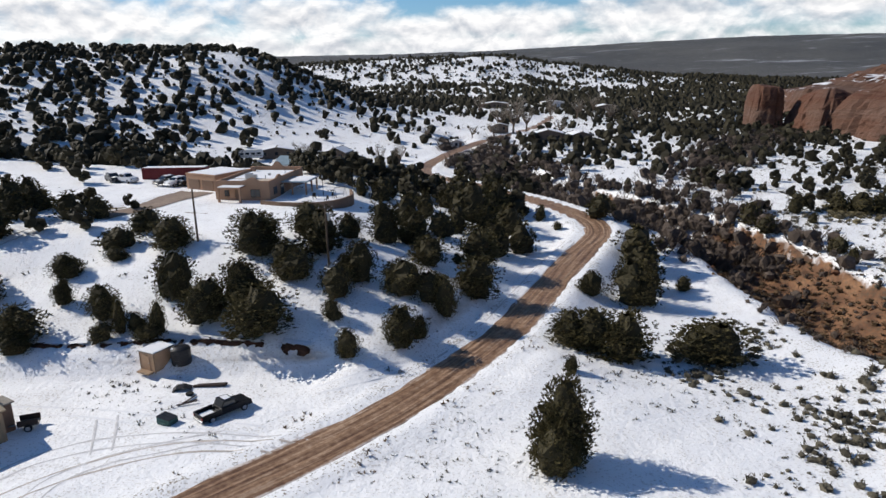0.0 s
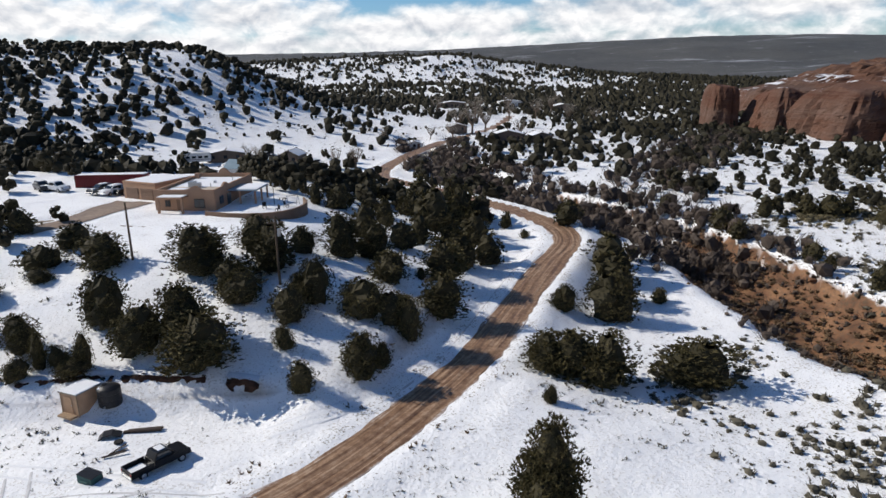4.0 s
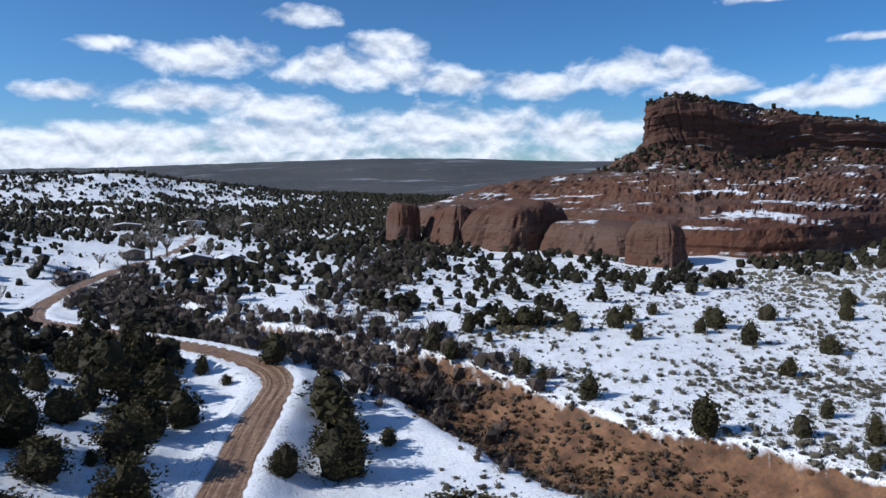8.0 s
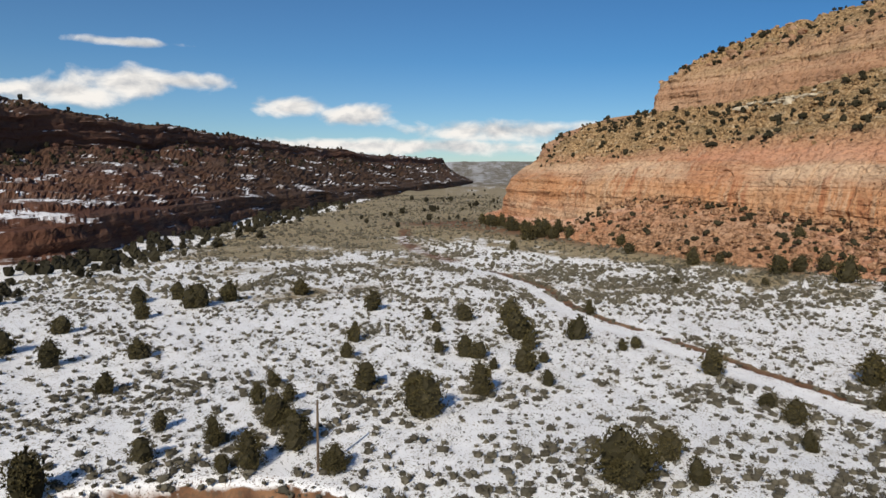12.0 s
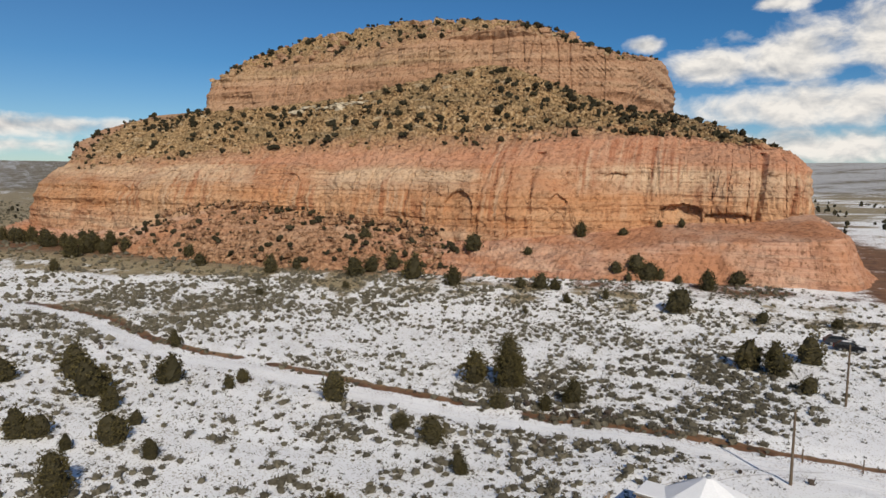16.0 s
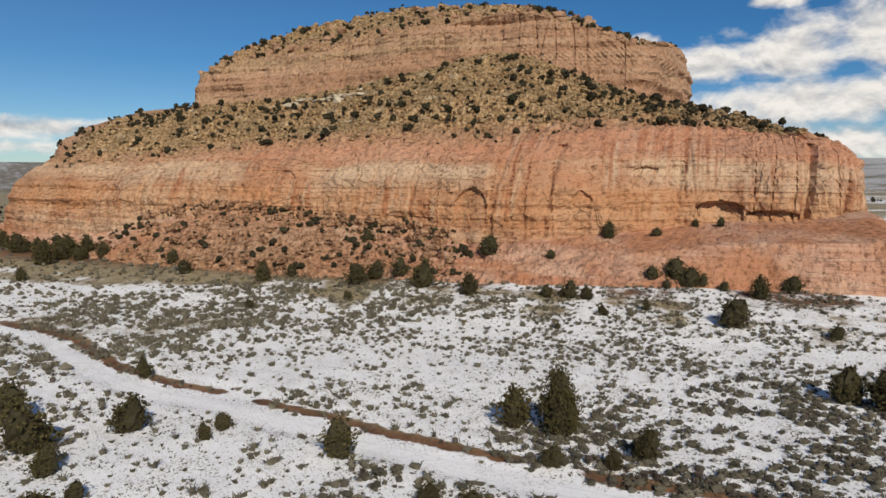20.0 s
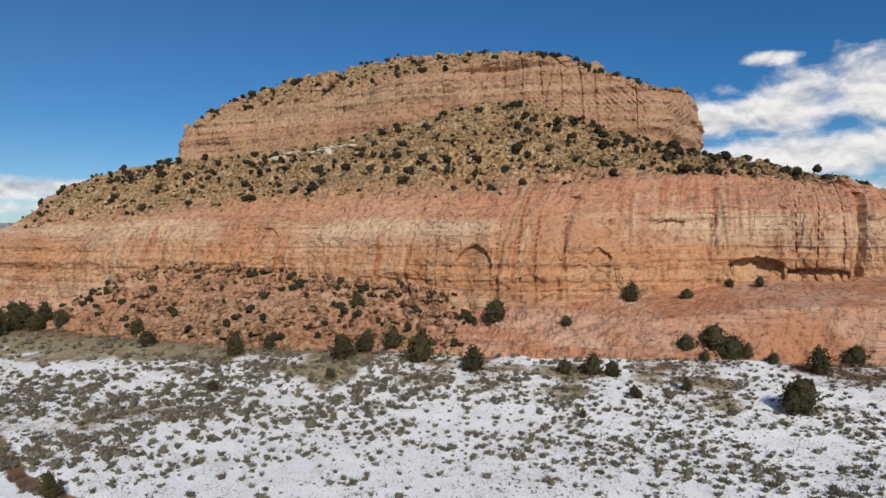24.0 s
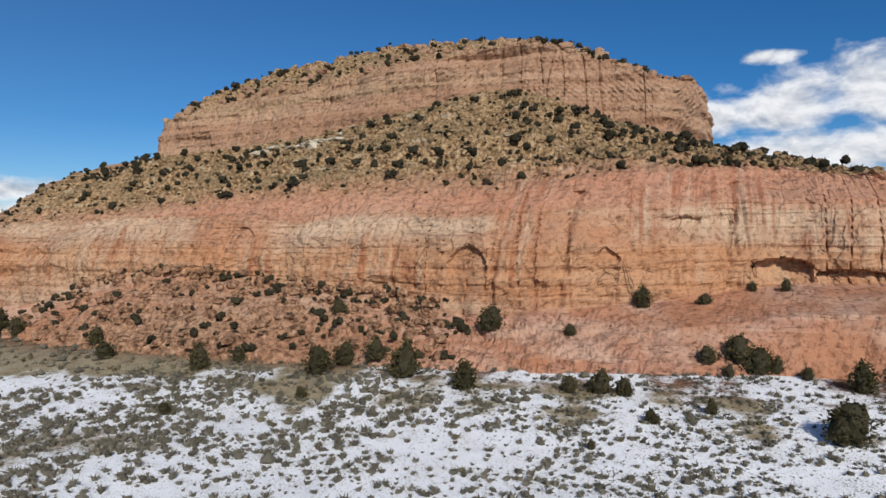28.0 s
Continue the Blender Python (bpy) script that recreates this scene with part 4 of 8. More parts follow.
def rock_dome(x, y, z, rx, ry, h, turn, label, steep=2.6, seed=0.0):
    """A rounded sandstone fin or dome."""
    rings, cols = 34, 96
    verts = []
    for i in range(rings):
        u = i / (rings - 1)
        rr = (1 - u ** steep) ** (1 / steep)
        for j in range(cols):
            a = 2 * math.pi * j / cols
            ca, sa = math.cos(a), math.sin(a)
            sq = 1 / (abs(ca) ** 5.5 + abs(sa) ** 5.5) ** (1 / 5.5)
            p = Vector((ca * sq * rx * rr * (1.12 - 0.26 * u) + 0.16 * rx * u, sa * sq * ry * rr * (1.06 - 0.12 * u), u * h))
            k = 1 + 0.10 * noise.noise(Vector((ca * 1.5 + seed, sa * 1.5, u * 1.2))) + 0.055 * noise.fractal(Vector((p.x * 0.25, p.y * 0.25, p.z * 0.18 + seed)), 0.7, 2.0, 5)
            k -= 0.10 * max(0.0, 1 - abs(noise.noise(Vector((ca * 3 + seed, sa * 3, u * 0.3))) / 0.06))
            verts.append((p.x * k, p.y * k, p.z * (0.94 + 0.12 * noise.noise(Vector((p.x * 0.09, p.y * 0.09, seed))))))
    faces = [(i * cols + j, i * cols + (j + 1) % cols, (i + 1) * cols + (j + 1) % cols, (i + 1) * cols + j) for i in range(rings - 1) for j in range(cols)]
    n = len(verts)
    ob = mesh_object("sandstone_dome", verts, faces, ROCK_SNOWY_SHADED, fields={"rubble": np.zeros(n), "cap": np.zeros(n), "apron": np.zeros(n), "run": np.tile(np.arange(cols) * 6.28 / cols * rx, rings)})
    ob.matrix_world = pose(x, y, z, 0, 0, turn)
    return tagged(ob, label, "rock", "sandstone domes", "structure")


butte_net, butte_rows, ridge_net, ridge_rows = big_butte()
mesa_net, mesa_rows = dark_butte()
rock_dome(148, 323, -7, 6.5, 10, 24, -6, "slim upright red sandstone fin beside the wash", 7.0, 1.0)
rock_dome(168, 306, -7, 12, 15, 22, 0, "rounded dark red sandstone dome beside junipers", 3.2, 2.0)
rock_dome(183, 279, -7, 19, 20, 25, 4, "broad sheer-faced red sandstone dome with snowy top", 4.2, 3.0)
rock_dome(196, 238, -7, 14, 22, 17, 12, "low red sandstone wall below the slickrock", 5.0, 5.0)
rock_dome(189, 199, -7, 7.0, 10, 20, 20, "narrow red sandstone buttress below the slickrock", 4.5, 4.0)

# ---------------------------------------------------------------- plants
rng = random.Random(7)


def spray(verts, faces, p, way, length, width, blades, spread, rg):
    """A tuft of narrow leaf blades that fan out from p."""
    for _ in range(blades):
        d = (way + Vector((rg.uniform(-1, 1), rg.uniform(-1, 1), rg.uniform(-0.8, 1))) * spread).normalized()
        s = d.cross(Vector((rg.uniform(-1, 1), rg.uniform(-1, 1), rg.uniform(-1, 1)))).normalized() * width
        n = len(verts)
        q = p + d * length * rg.uniform(0.6, 1.1)
        verts += [tuple(p), tuple(p + (q - p) * 0.55 + s * 0.7), tuple(q), tuple(p + (q - p) * 0.5 - s * 0.7)]
        faces.append((n, n + 1, n + 2, n + 3))


def lump(verts, faces, c, rx, ry, rz, rg, rough=0.25, rings=4, seg=7):
    """An uneven closed clump."""
    n = len(verts)
    verts.append((c.x, c.y, c.z - rz))
    for i in range(1, rings):
        a = math.pi * i / rings
        for j in range(seg):
            b = 2 * math.pi * (j + 0.5 * (i % 2)) / seg
            k = 1 + rg.uniform(-rough, rough)
            verts.append((c.x + rx * k * math.sin(a) * math.cos(b), c.y + ry * k * math.sin(a) * math.sin(b), c.z - rz * k * math.cos(a)))
    verts.append((c.x, c.y, c.z + rz))
    for j in range(seg):
        faces.append((n, n + 1 + (j + 1) % seg, n + 1 + j))
        for i in range(rings - 2):
            a0, b0 = n + 1 + i * seg, n + 1 + (i + 1) * seg
            faces.append((a0 + j, a0 + (j + 1) % seg, b0 + (j + 1) % seg, b0 + j))
        faces.append((n + 1 + (rings - 2) * seg + j, n + 1 + (rings - 2) * seg + (j + 1) % seg, len(verts) - 1))


def limb(verts, faces, a, b, ra, rb, seg=6, bend=None):
    """A tapered, slightly bent stick."""
    mid = (a + b) / 2 + (bend or Vector((0, 0, 0)))
    path = [a, mid, b]
    n = len(verts)
    for i, p in enumerate(path):
        d = (path[min(i + 1, 2)] - path[max(i - 1, 0)]).normalized()
        u = d.orthogonal().normalized()
        v = d.cross(u)
        r = ra + (rb - ra) * i / 2
        for j in range(seg):
            t = 2 * math.pi * j / seg
            verts.append(tuple(p + (u * math.cos(t) + v * math.sin(t)) * r))
    for i in range(2):
        for j in range(seg):
            faces.append((n + i * seg + j, n + i * seg + (j + 1) % seg, n + (i + 1) * seg + (j + 1) % seg, n + (i + 1) * seg + j))


def raw_mesh(name, verts, faces, mat, smooth=False):
    me = bpy.data.meshes.new(name)
    me.from_pydata(verts, [], faces)
    me.materials.append(mat)
    if smooth:
        me.polygons.foreach_set("use_smooth", np.ones(len(me.polygons), bool))
    me.update()
    return me


def needles(verts, faces, p, way, length, width, blades, rg):
    """A tuft of slender pointed sprays, one triangle each."""
    for _ in range(blades):
        d = (way + Vector((rg.uniform(-1, 1), rg.uniform(-1, 1), rg.uniform(-0.8, 1))) * 0.85).normalized()
        s = d.cross(Vector((rg.uniform(-1, 1), rg.uniform(-1, 1), rg.uniform(-1, 1)))).normalized() * width
        n = len(verts)
        verts += [tuple(p - s), tuple(p + s), tuple(p + d * length * rg.uniform(0.6, 1.2))]
        faces.append((n, n + 1, n + 2))


def juniper_meshes(seed, wide, full):
    """Trunk and crown of a juniper 1 m high: one to three ragged cores thick with small lobes of fine sprays, down to the ground."""
    rg = random.Random(seed)
    tv, tf, cv, cf = [], [], [], []
    lean = Vector((rg.uniform(-0.08, 0.08), rg.uniform(-0.08, 0.08), 0))
    limb(tv, tf, Vector((0, 0, -0.06)), Vector((0, 0, 0.42)) + lean, 0.055, 0.030, 7, lean * 0.6)
    belly, blunt = rg.uniform(0.30, 0.45), rg.uniform(1.6, 3.2)
    stems = [(Vector((0, 0, 0)), 1.0, 0.80)]
    for i in range(rg.randint(1, 3)):
        a = rg.uniform(0, 6.283)
        stems.append((Vector((math.cos(a), math.sin(a), 0)) * wide * rg.uniform(0.16, 0.26), rg.uniform(0.55, 0.88), rg.uniform(0.55, 0.75)))

    def girth(h):
        return wide * 0.5 * (0.72 + 0.28 * h / belly if h < belly else max(0.0, 1 - ((h - belly) / (1.02 - belly)) ** blunt) ** 0.75)

    sites, inner = [], []
    for at, high, fat in stems:
        n, seg, rings = len(cv), 9, 7
        for k in range(rings):
            h = 0.03 + 0.93 * k / (rings - 1)
            for q in range(seg):
                b = 6.283 * (q + 0.5 * (k % 2)) / seg
                r = girth(h) * fat * 0.74 * rg.uniform(0.72, 1.18)
                cv.append(tuple(at + lean * h + Vector((math.cos(b) * r, math.sin(b) * r, (h + rg.uniform(-0.05, 0.05)) * high))))
        inner.append((len(cf), (rings - 1) * seg))
        cf.extend([(n + k * seg + q, n + k * seg + (q + 1) % seg, n + (k + 1) * seg + (q + 1) % seg, n + (k + 1) * seg + q) for k in range(rings - 1) for q in range(seg)])
        for i in range(int((330 if full > 1.5 else 200 if full > 0.9 else 60) * fat)):
            a, h = rg.uniform(0, 6.283), 0.04 + 0.95 * rg.random()
            r = girth(h) * fat * rg.uniform(0.72, 1.10) * (1 + 0.14 * math.sin(a * 3 + h * 9 + seed) + 0.10 * math.sin(a * 5 - h * 14))
            sites.append((at + lean * h + Vector((math.cos(a) * r, math.sin(a) * r, h * high)), rg.uniform(0.05, 0.105), Vector((math.cos(a), math.sin(a), 0.3 + h))))
        limb(tv, tf, Vector((0, 0, 0.05)), at * 1.1 + lean * 0.6 + Vector((0, 0, 0.6 * high)), 0.028, 0.010, 5, at * 0.3)
    for c, r, way in sites:
        for _ in range(6 if full > 1.5 else 4 if full > 0.9 else 3):
            d = (Vector((rg.gauss(0, 1), rg.gauss(0, 1), rg.gauss(0.2, 1))).normalized() + way.normalized() * 0.5).normalized()
            needles(cv, cf, c + d * r * rg.uniform(0.6, 1.2), (d + Vector((0, 0, 0.7))).normalized(), (0.038 if full > 1.5 else 0.045 if full > 0.9 else 0.075) * rg.uniform(0.6, 1.4), 0.0085 if full > 1.5 else 0.012 if full > 0.9 else 0.021, 5, rg)
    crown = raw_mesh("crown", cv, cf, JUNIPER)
    crown.materials.append(INNER_TWIGS_SHADE)
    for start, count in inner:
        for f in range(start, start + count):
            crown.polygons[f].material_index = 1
    return raw_mesh("trunk", tv, tf, BARK, True), crown


def build_plant(name, trunk, crown, label, category, group):
    base = new(name)
    tagged(base, label, category, group)
    for part_name, me in (("trunk", trunk), ("crown", crown)):
        ob = new(part_name, me)
        ob.parent = base
    return base


WIDTHS = (0.84, 0.98, 0.72, 1.08, 0.90, 0.78, 1.02, 0.66)
MODELS, FAR_MODELS = [], []
for i, wide in enumerate(WIDTHS):
    MODELS.append(juniper_meshes(20 + i, wide, 1.0))
    FAR_MODELS.append(juniper_meshes(40 + i, wide, 0.42))
BIG_MODELS = [juniper_meshes(60, 0.60, 2.0), juniper_meshes(61, 0.68, 2.0)]


def junipers(places, label, group):
    """Junipers of the given heights and, where given, crown widths, each a thing of its own."""
    for x, y, h, *wide in places:
        near = math.hypot(x + 0.5, y - 12) < 84 or math.hypot(x - 45, y - 12) < 58
        pool = BIG_MODELS if h > 6.2 and y < 60 else MODELS if near else FAR_MODELS
        k = rng.randrange(len(pool))
        trunk, crown = pool[k]
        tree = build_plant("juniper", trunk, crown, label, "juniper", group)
        t = h * rng.uniform(0.94, 1.04)
        w = wide[0] / WIDTHS[k] * 1.12 if wide else t * rng.uniform(0.90, 1.05) if pool is BIG_MODELS else t * rng.uniform(1.05, 1.30)
        tree.matrix_world = Matrix.LocRotScale((x, y, level(x, y) - 0.05), Euler((0, 0, rng.uniform(0, 6.28))), (w, w, t))


DARK = "dark green bushy juniper standing in snow"
junipers([(-63.5, 100.3, 5.4, 5.9), (-62.6, 104.7, 4.5, 5.0), (-53.8, 98.9, 3.9, 4.7), (-50.1, 98.8, 3.5, 3.7), (-40.0, 92.5, 3.1, 3.9), (-35.0, 86.0, 3.5, 5.4), (-42.3, 87.2, 3.0, 4.4),
          (-40.9, 83.7, 1.6, 2.8), (-46.1, 80.6, 3.1, 3.8), (-42.8, 74.6, 2.9, 2.3), (-37.5, 71.9, 3.5, 3.8), (-35.6, 67.4, 2.1, 2.6), (-34.4, 68.7, 4.0, 1.5)], DARK, "junipers on the slope")
junipers([(-32.5, 68.8, 2.1, 2.1), (-30.0, 68.4, 3.5, 1.7), (-30.4, 67.3, 1.7, 2.8), (-45.7, 68.2, 3.5, 5.1), (-44.5, 66.0, 1.9, 3.0), (-56.9, 77.7, 5.6, 6.0), (-53.2, 75.3, 4.7, 5.0), (-66.6, 86.4, 6.0, 6.0),
          (-72.1, 99.2, 5.9, 5.6), (-65.7, 109.1, 4.6, 4.4), (-60.6, 91.1, 4.7, 4.4)], DARK, "junipers on the slope")
junipers([(-30.1, 74.5, 5.4, 4.9), (-25.7, 70.4, 4.7, 5.7), (-18.8, 68.0, 5.2, 6.4), (-22.1, 71.9, 5.7, 4.7), (-22.9, 82.5, 5.3, 6.5), (-17.0, 76.5, 3.4, 4.7), (-18.1, 88.9, 3.9, 5.3),
          (-14.8, 84.3, 5.4, 5.8), (-12.6, 89.1, 3.1, 3.0), (-19.1, 79.2, 3.1, 4.1), (-12.1, 73.6, 3.6, 4.2), (-11.7, 69.4, 2.4, 2.1), (-9.6, 64.0, 3.0, 2.4), (-9.5, 76.8, 4.9, 4.0), (-11.4, 77.2, 2.9, 2.0)], DARK, "junipers below the house")
junipers([(-7.6, 91.1, 5.5, 4.9), (-3.9, 94.7, 4.6, 4.8), (-0.3, 102.7, 4.0, 4.5), (-1.8, 85.5, 3.7, 4.7), (-4.6, 75.1, 4.0, 5.2), (-1.6, 74.7, 3.5, 4.5), (0.2, 73.6, 4.7, 2.8), (-4.3, 66.6, 4.0, 4.0),
          (-2.7, 68.3, 2.5, 2.4), (1.9, 90.1, 1.4, 1.4), (4.3, 91.9, 5.6, 5.6), (4.5, 81.3, 5.1, 5.1), (7.3, 100.1, 5.2, 5.1), (11.8, 103.1, 4.7, 4.9), (17.6, 120.6, 2.9, 2.0), (19.4, 114.7, 1.5, 1.6)], DARK, "junipers below the house")
junipers([(-5.6, 104, 5.1), (5.1, 118.1, 6.7), (10.3, 123.8, 7.1), (-14, 119.5, 3.4),
          (-10.2, 119.3, 3.8), (-6, 133, 4.5), (-0.7, 141.8, 4.6), (4, 145, 5), (8.9, 138, 5.1), (-2.5, 114.6, 4.6), (1.4, 126.1, 4.6), (11.2, 112.2, 4.7),
          (28.6, 121.5, 4), (2.5, 108, 4.6), (7, 108, 5)], DARK, "junipers beside the road")
junipers([(13.2, 70.8, 3.3, 4.4), (15.9, 69.1, 4.4, 5.5), (19.5, 68.3, 5.0, 5.6), (29.5, 69.2, 4.8, 7.4), (25.0, 86.8, 5.8, 6.6), (29.2, 100.9, 5.8, 7.0), (19.7, 86.5, 3.4, 3.4), (12.5, 62.4, 1.6, 1.4),
          (8.9, 47.3, 6.5, 5.8), (7.6, 45.4, 3.8, 3.4), (27.9, 119.7, 3.4, 4.5), (33.8, 92.6, 2.1, 1.9), (28, 92, 5.0), (31, 106, 4.4)], "bushy juniper on snow beside the dirt road", "junipers east of the road")
junipers([(54.5, 119.8, 4.3), (50.5, 135, 3.1), (65.9, 120, 2), (55.6, 114.5, 3), (60.7, 102.6, 2.7), (59.9, 97, 2.4), (62, 88.9, 3.3), (63.4, 71.3, 4.8),
          (108.2, 106.5, 4), (102.7, 105.1, 2.8), (103, 94.7, 4.3), (107.9, 83.8, 3.1), (91.8, 80.2, 2.8), (71, 64.3, 2.6), (79.1, 66.4, 2.4), (75.1, 58.7, 3.4),
          (68.9, 55.3, 1.8), (92.3, 116.9, 3.9), (88.8, 106.8, 2.9), (107, 121.1, 2.4), (83.7, 118.3, 4.1), (81.6, 125.9, 4.4), (67, 128.5, 3.7), (135.2, 97.8, 3.2),
          (149.2, 106.1, 3.9), (75, 128.8, 3.9), (78.4, 127.1, 4.2)], "round juniper on the sagebrush plain", "junipers on the plain")
junipers([(69.8, 53, 4), (69.8, 44.4, 2.6), (89.1, 54.8, 2.3), (95, 58.8, 2.3), (87.5, 58.2, 2.7), (94.2, 46.2, 3.6), (109, 51.8, 2.5), (118.8, 52.5, 3.4),
          (144.6, 53.9, 4.5), (90.1, 39.3, 3.9), (84, 36.9, 4.8), (91.4, 30.9, 4.4), (111.3, 38, 2.3), (109.5, 33.8, 3.7), (108.1, 31.4, 2.6), (121.1, 25.4, 5.3),
          (113.8, 23.6, 3), (102.4, 25.3, 3.2), (106.5, 21.9, 1.7), (102.9, 29.3, 1.7), (134.2, 34.9, 3.2), (136.2, 41.6, 2.2), (124.7, 39, 2), (95.5, 22.3, 2.2),
          (121.4, 15.3, 4.1), (114.4, 9.3, 1.9), (116.5, 7, 1.9), (103.4, -0.9, 3.9)], "olive-green juniper on the snowy plain", "junipers on the plain")
junipers([(66.6, 18.6, 5), (72.5, 12.5, 2.9), (66.2, 11.7, 2.3), (162.4, 73.5, 4.3), (153.9, 87.2, 5), (146.8, 91.1, 5.1), (155.3, 99.3, 4.1), (122.1, 105.5, 3.5),
          (112.4, 111.1, 2.8), (98.8, 119.8, 3.3), (80, 54, 4), (74.5, 50, 3.8)], "olive-green juniper on the snowy plain", "junipers on the plain")
junipers([(130.8, 26.4, 4.8), (95.8, -23.4, 7.2), (100.3, -21, 4.6), (89.8, -17.4, 2.1), (86.1, -21.7, 2), (85.7, -25.9, 3.1), (89.7, -3.4, 1.8), (85, -4.7, 2.7),
          (76.2, -2.1, 2), (114.6, -81.7, 4.9), (131.3, -77.7, 2.2), (100.6, -88.7, 2.3), (90.8, -96.8, 2.1), (84.1, -59.5, 4.6), (80.1, -60.6, 5.1), (81.2, -70.6, 4.4),
          (72.7, -56.3, 2.4), (142.3, 10.4, 2.9), (263.8, 16.2, 6), (243.9, 22.2, 3.5), (225.4, -13.4, 2.9), (204.3, -26.8, 4.8), (180.9, -16, 2), (132.5, -56.2, 1.4),
          (96.8, -24.6, 5.0)], "olive-green juniper on patchy snow before the butte", "junipers before the butte")

# ---------------------------------------------------------------- plants and stones nobody could count
def scatter(name, spots, make, mat, label, category, group="", fields=None):
    """One object of many small pieces; spots: place, size, turn."""
    rg = random.Random(len(spots) + 3)
    verts, faces = [], []
    for x, y, z, size in spots:
        make(verts, faces, Vector((x, y, z)), size, rg)
    extra = {key: np.full(len(verts), value) for key, value in (fields or {}).items()}
    return tagged(mesh_object(name, verts, faces, mat, fields=extra), label, category, group, "stuff")


def spots(count, box, density, seed, size, sink=0.05):
    """Random places in a box of the plan, thinned by density, standing on the ground."""
    r = np.random.RandomState(seed)
    x, y = r.uniform(box[0], box[1], count), r.uniform(box[2], box[3], count)
    keep = r.uniform(0, 1, count) < np.clip(density(x, y), 0, 1)
    x, y = x[keep], y[keep]
    s = size[0] + (size[1] - size[0]) * r.uniform(0, 1, len(x)) ** 2
    return list(zip(x.tolist(), y.tolist(), (land(x, y) - sink).tolist(), s.tolist()))


def sage_bush(v, f, p, s, rg):
    lump(v, f, p + Vector((0, 0, 0.14 * s)), 0.30 * s, 0.30 * s, 0.20 * s, rg, 0.40, 3, 5)
    for _ in range(13):
        a = rg.uniform(0, 6.283)
        d = Vector((math.cos(a), math.sin(a), rg.uniform(0.25, 1.3))).normalized()
        spray(v, f, p + Vector((d.x * 0.22 * s, d.y * 0.22 * s, 0.14 * s)), d, 0.36 * s, 0.055 * s, 2, 0.6, rg)


def fine_sage(v, f, p, s, rg):
    """A twiggy low bush seen from near by."""
    long, turn = rg.uniform(0.8, 1.5), rg.uniform(0, 3.14)
    way = Vector((math.cos(turn), math.sin(turn), 0)) * (long - 0.8) * 0.42 * s
    lump(v, f, p + Vector((0, 0, 0.10 * s)) + way * 0.3, 0.23 * s, 0.23 * s, 0.16 * s, rg, 0.40, 3, 5)
    for _ in range(10):
        a = rg.uniform(0, 6.283)
        d = Vector((math.cos(a), math.sin(a), rg.uniform(0.2, 1.5))).normalized()
        needles(v, f, p + way * rg.uniform(-1.3, 1.3) + Vector((d.x * rg.uniform(0.05, 0.34) * s, d.y * rg.uniform(0.05, 0.34) * s, rg.uniform(0.03, 0.22) * s)), d, 0.20 * s, 0.034 * s, 3, rg)


def weed(v, f, p, s, rg):
    for _ in range(3):
        q = p + Vector((rg.uniform(-0.5, 0.5) * s, rg.uniform(-0.5, 0.5) * s, 0.05))
        needles(v, f, q, Vector((0, 0, 0.6)), 0.45 * s, 0.09 * s, 4, rg)


def far_sage(v, f, p, s, rg):
    lump(v, f, p + Vector((0, 0, 0.11 * s)), 0.24 * s, 0.24 * s, 0.19 * s, rg, 0.45, 3, 4)
    for _ in range(7):
        a = rg.uniform(0, 6.283)
        d = Vector((math.cos(a), math.sin(a), rg.uniform(0.2, 1.2))).normalized()
        needles(v, f, p + Vector((d.x * 0.2 * s, d.y * 0.2 * s, 0.16 * s)), (d + Vector((0, 0, 0.25))).normalized(), 0.34 * s, 0.050 * s, 2, rg)


def dot_sage(v, f, p, s, rg):
    lump(v, f, p + Vector((0, 0, 0.14 * s)), 0.36 * s, 0.36 * s, 0.32 * s, rg, 0.40, 2, 5)


def low_tree(v, f, p, s, rg):
    w = s * rg.uniform(0.34, 0.52)
    lump(v, f, p + Vector((0, 0, s * 0.46)), w, w, s * 0.50, rg, 0.32, 4, 6)
    for _ in range(7):
        a, h = rg.uniform(0, 6.283), rg.uniform(0.25, 0.9)
        d = Vector((math.cos(a), math.sin(a), 0.6)).normalized()
        spray(v, f, p + Vector((math.cos(a) * w * 0.7, math.sin(a) * w * 0.7, s * h)), d, 0.26 * s, 0.09 * s, 2, 0.5, rg)


def mid_tree(v, f, p, s, rg):
    """A juniper seen from afar: a few ragged lobes and loose sprays."""
    for i in range(6):
        a, h = 2.4 * i + rg.uniform(-0.5, 0.5), (0.22, 0.36, 0.5, 0.3, 0.62, 0.76)[i]
        w = s * (0.24 if i < 5 else 0.05)
        c = p + Vector((math.cos(a) * w, math.sin(a) * w, s * h))
        r = s * rg.uniform(0.17, 0.26)
        lump(v, f, c, r, r, r * 0.9, rg, 0.34, 3, 5)
        for _ in range(4):
            d = Vector((rg.gauss(0, 1), rg.gauss(0, 1), rg.gauss(0.3, 1))).normalized()
            needles(v, f, c + d * r * 0.7, (d + Vector((0, 0, 0.4))).normalized(), 0.15 * s, 0.035 * s, 2, rg)


def shrub(v, f, p, s, rg):
    for i in range(3):
        c = p + Vector((rg.uniform(-0.25, 0.25) * s, rg.uniform(-0.25, 0.25) * s, s * rg.uniform(0.22, 0.55)))
        r = s * rg.uniform(0.20, 0.34)
        lump(v, f, c, r, r, r * 0.9, rg, 0.38, 3, 5)
        for _ in range(4):
            d = Vector((rg.gauss(0, 1), rg.gauss(0, 1), rg.gauss(0.4, 1))).normalized()
            needles(v, f, c + d * r * 0.7, d, 0.20 * s, 0.05 * s, 2, rg)


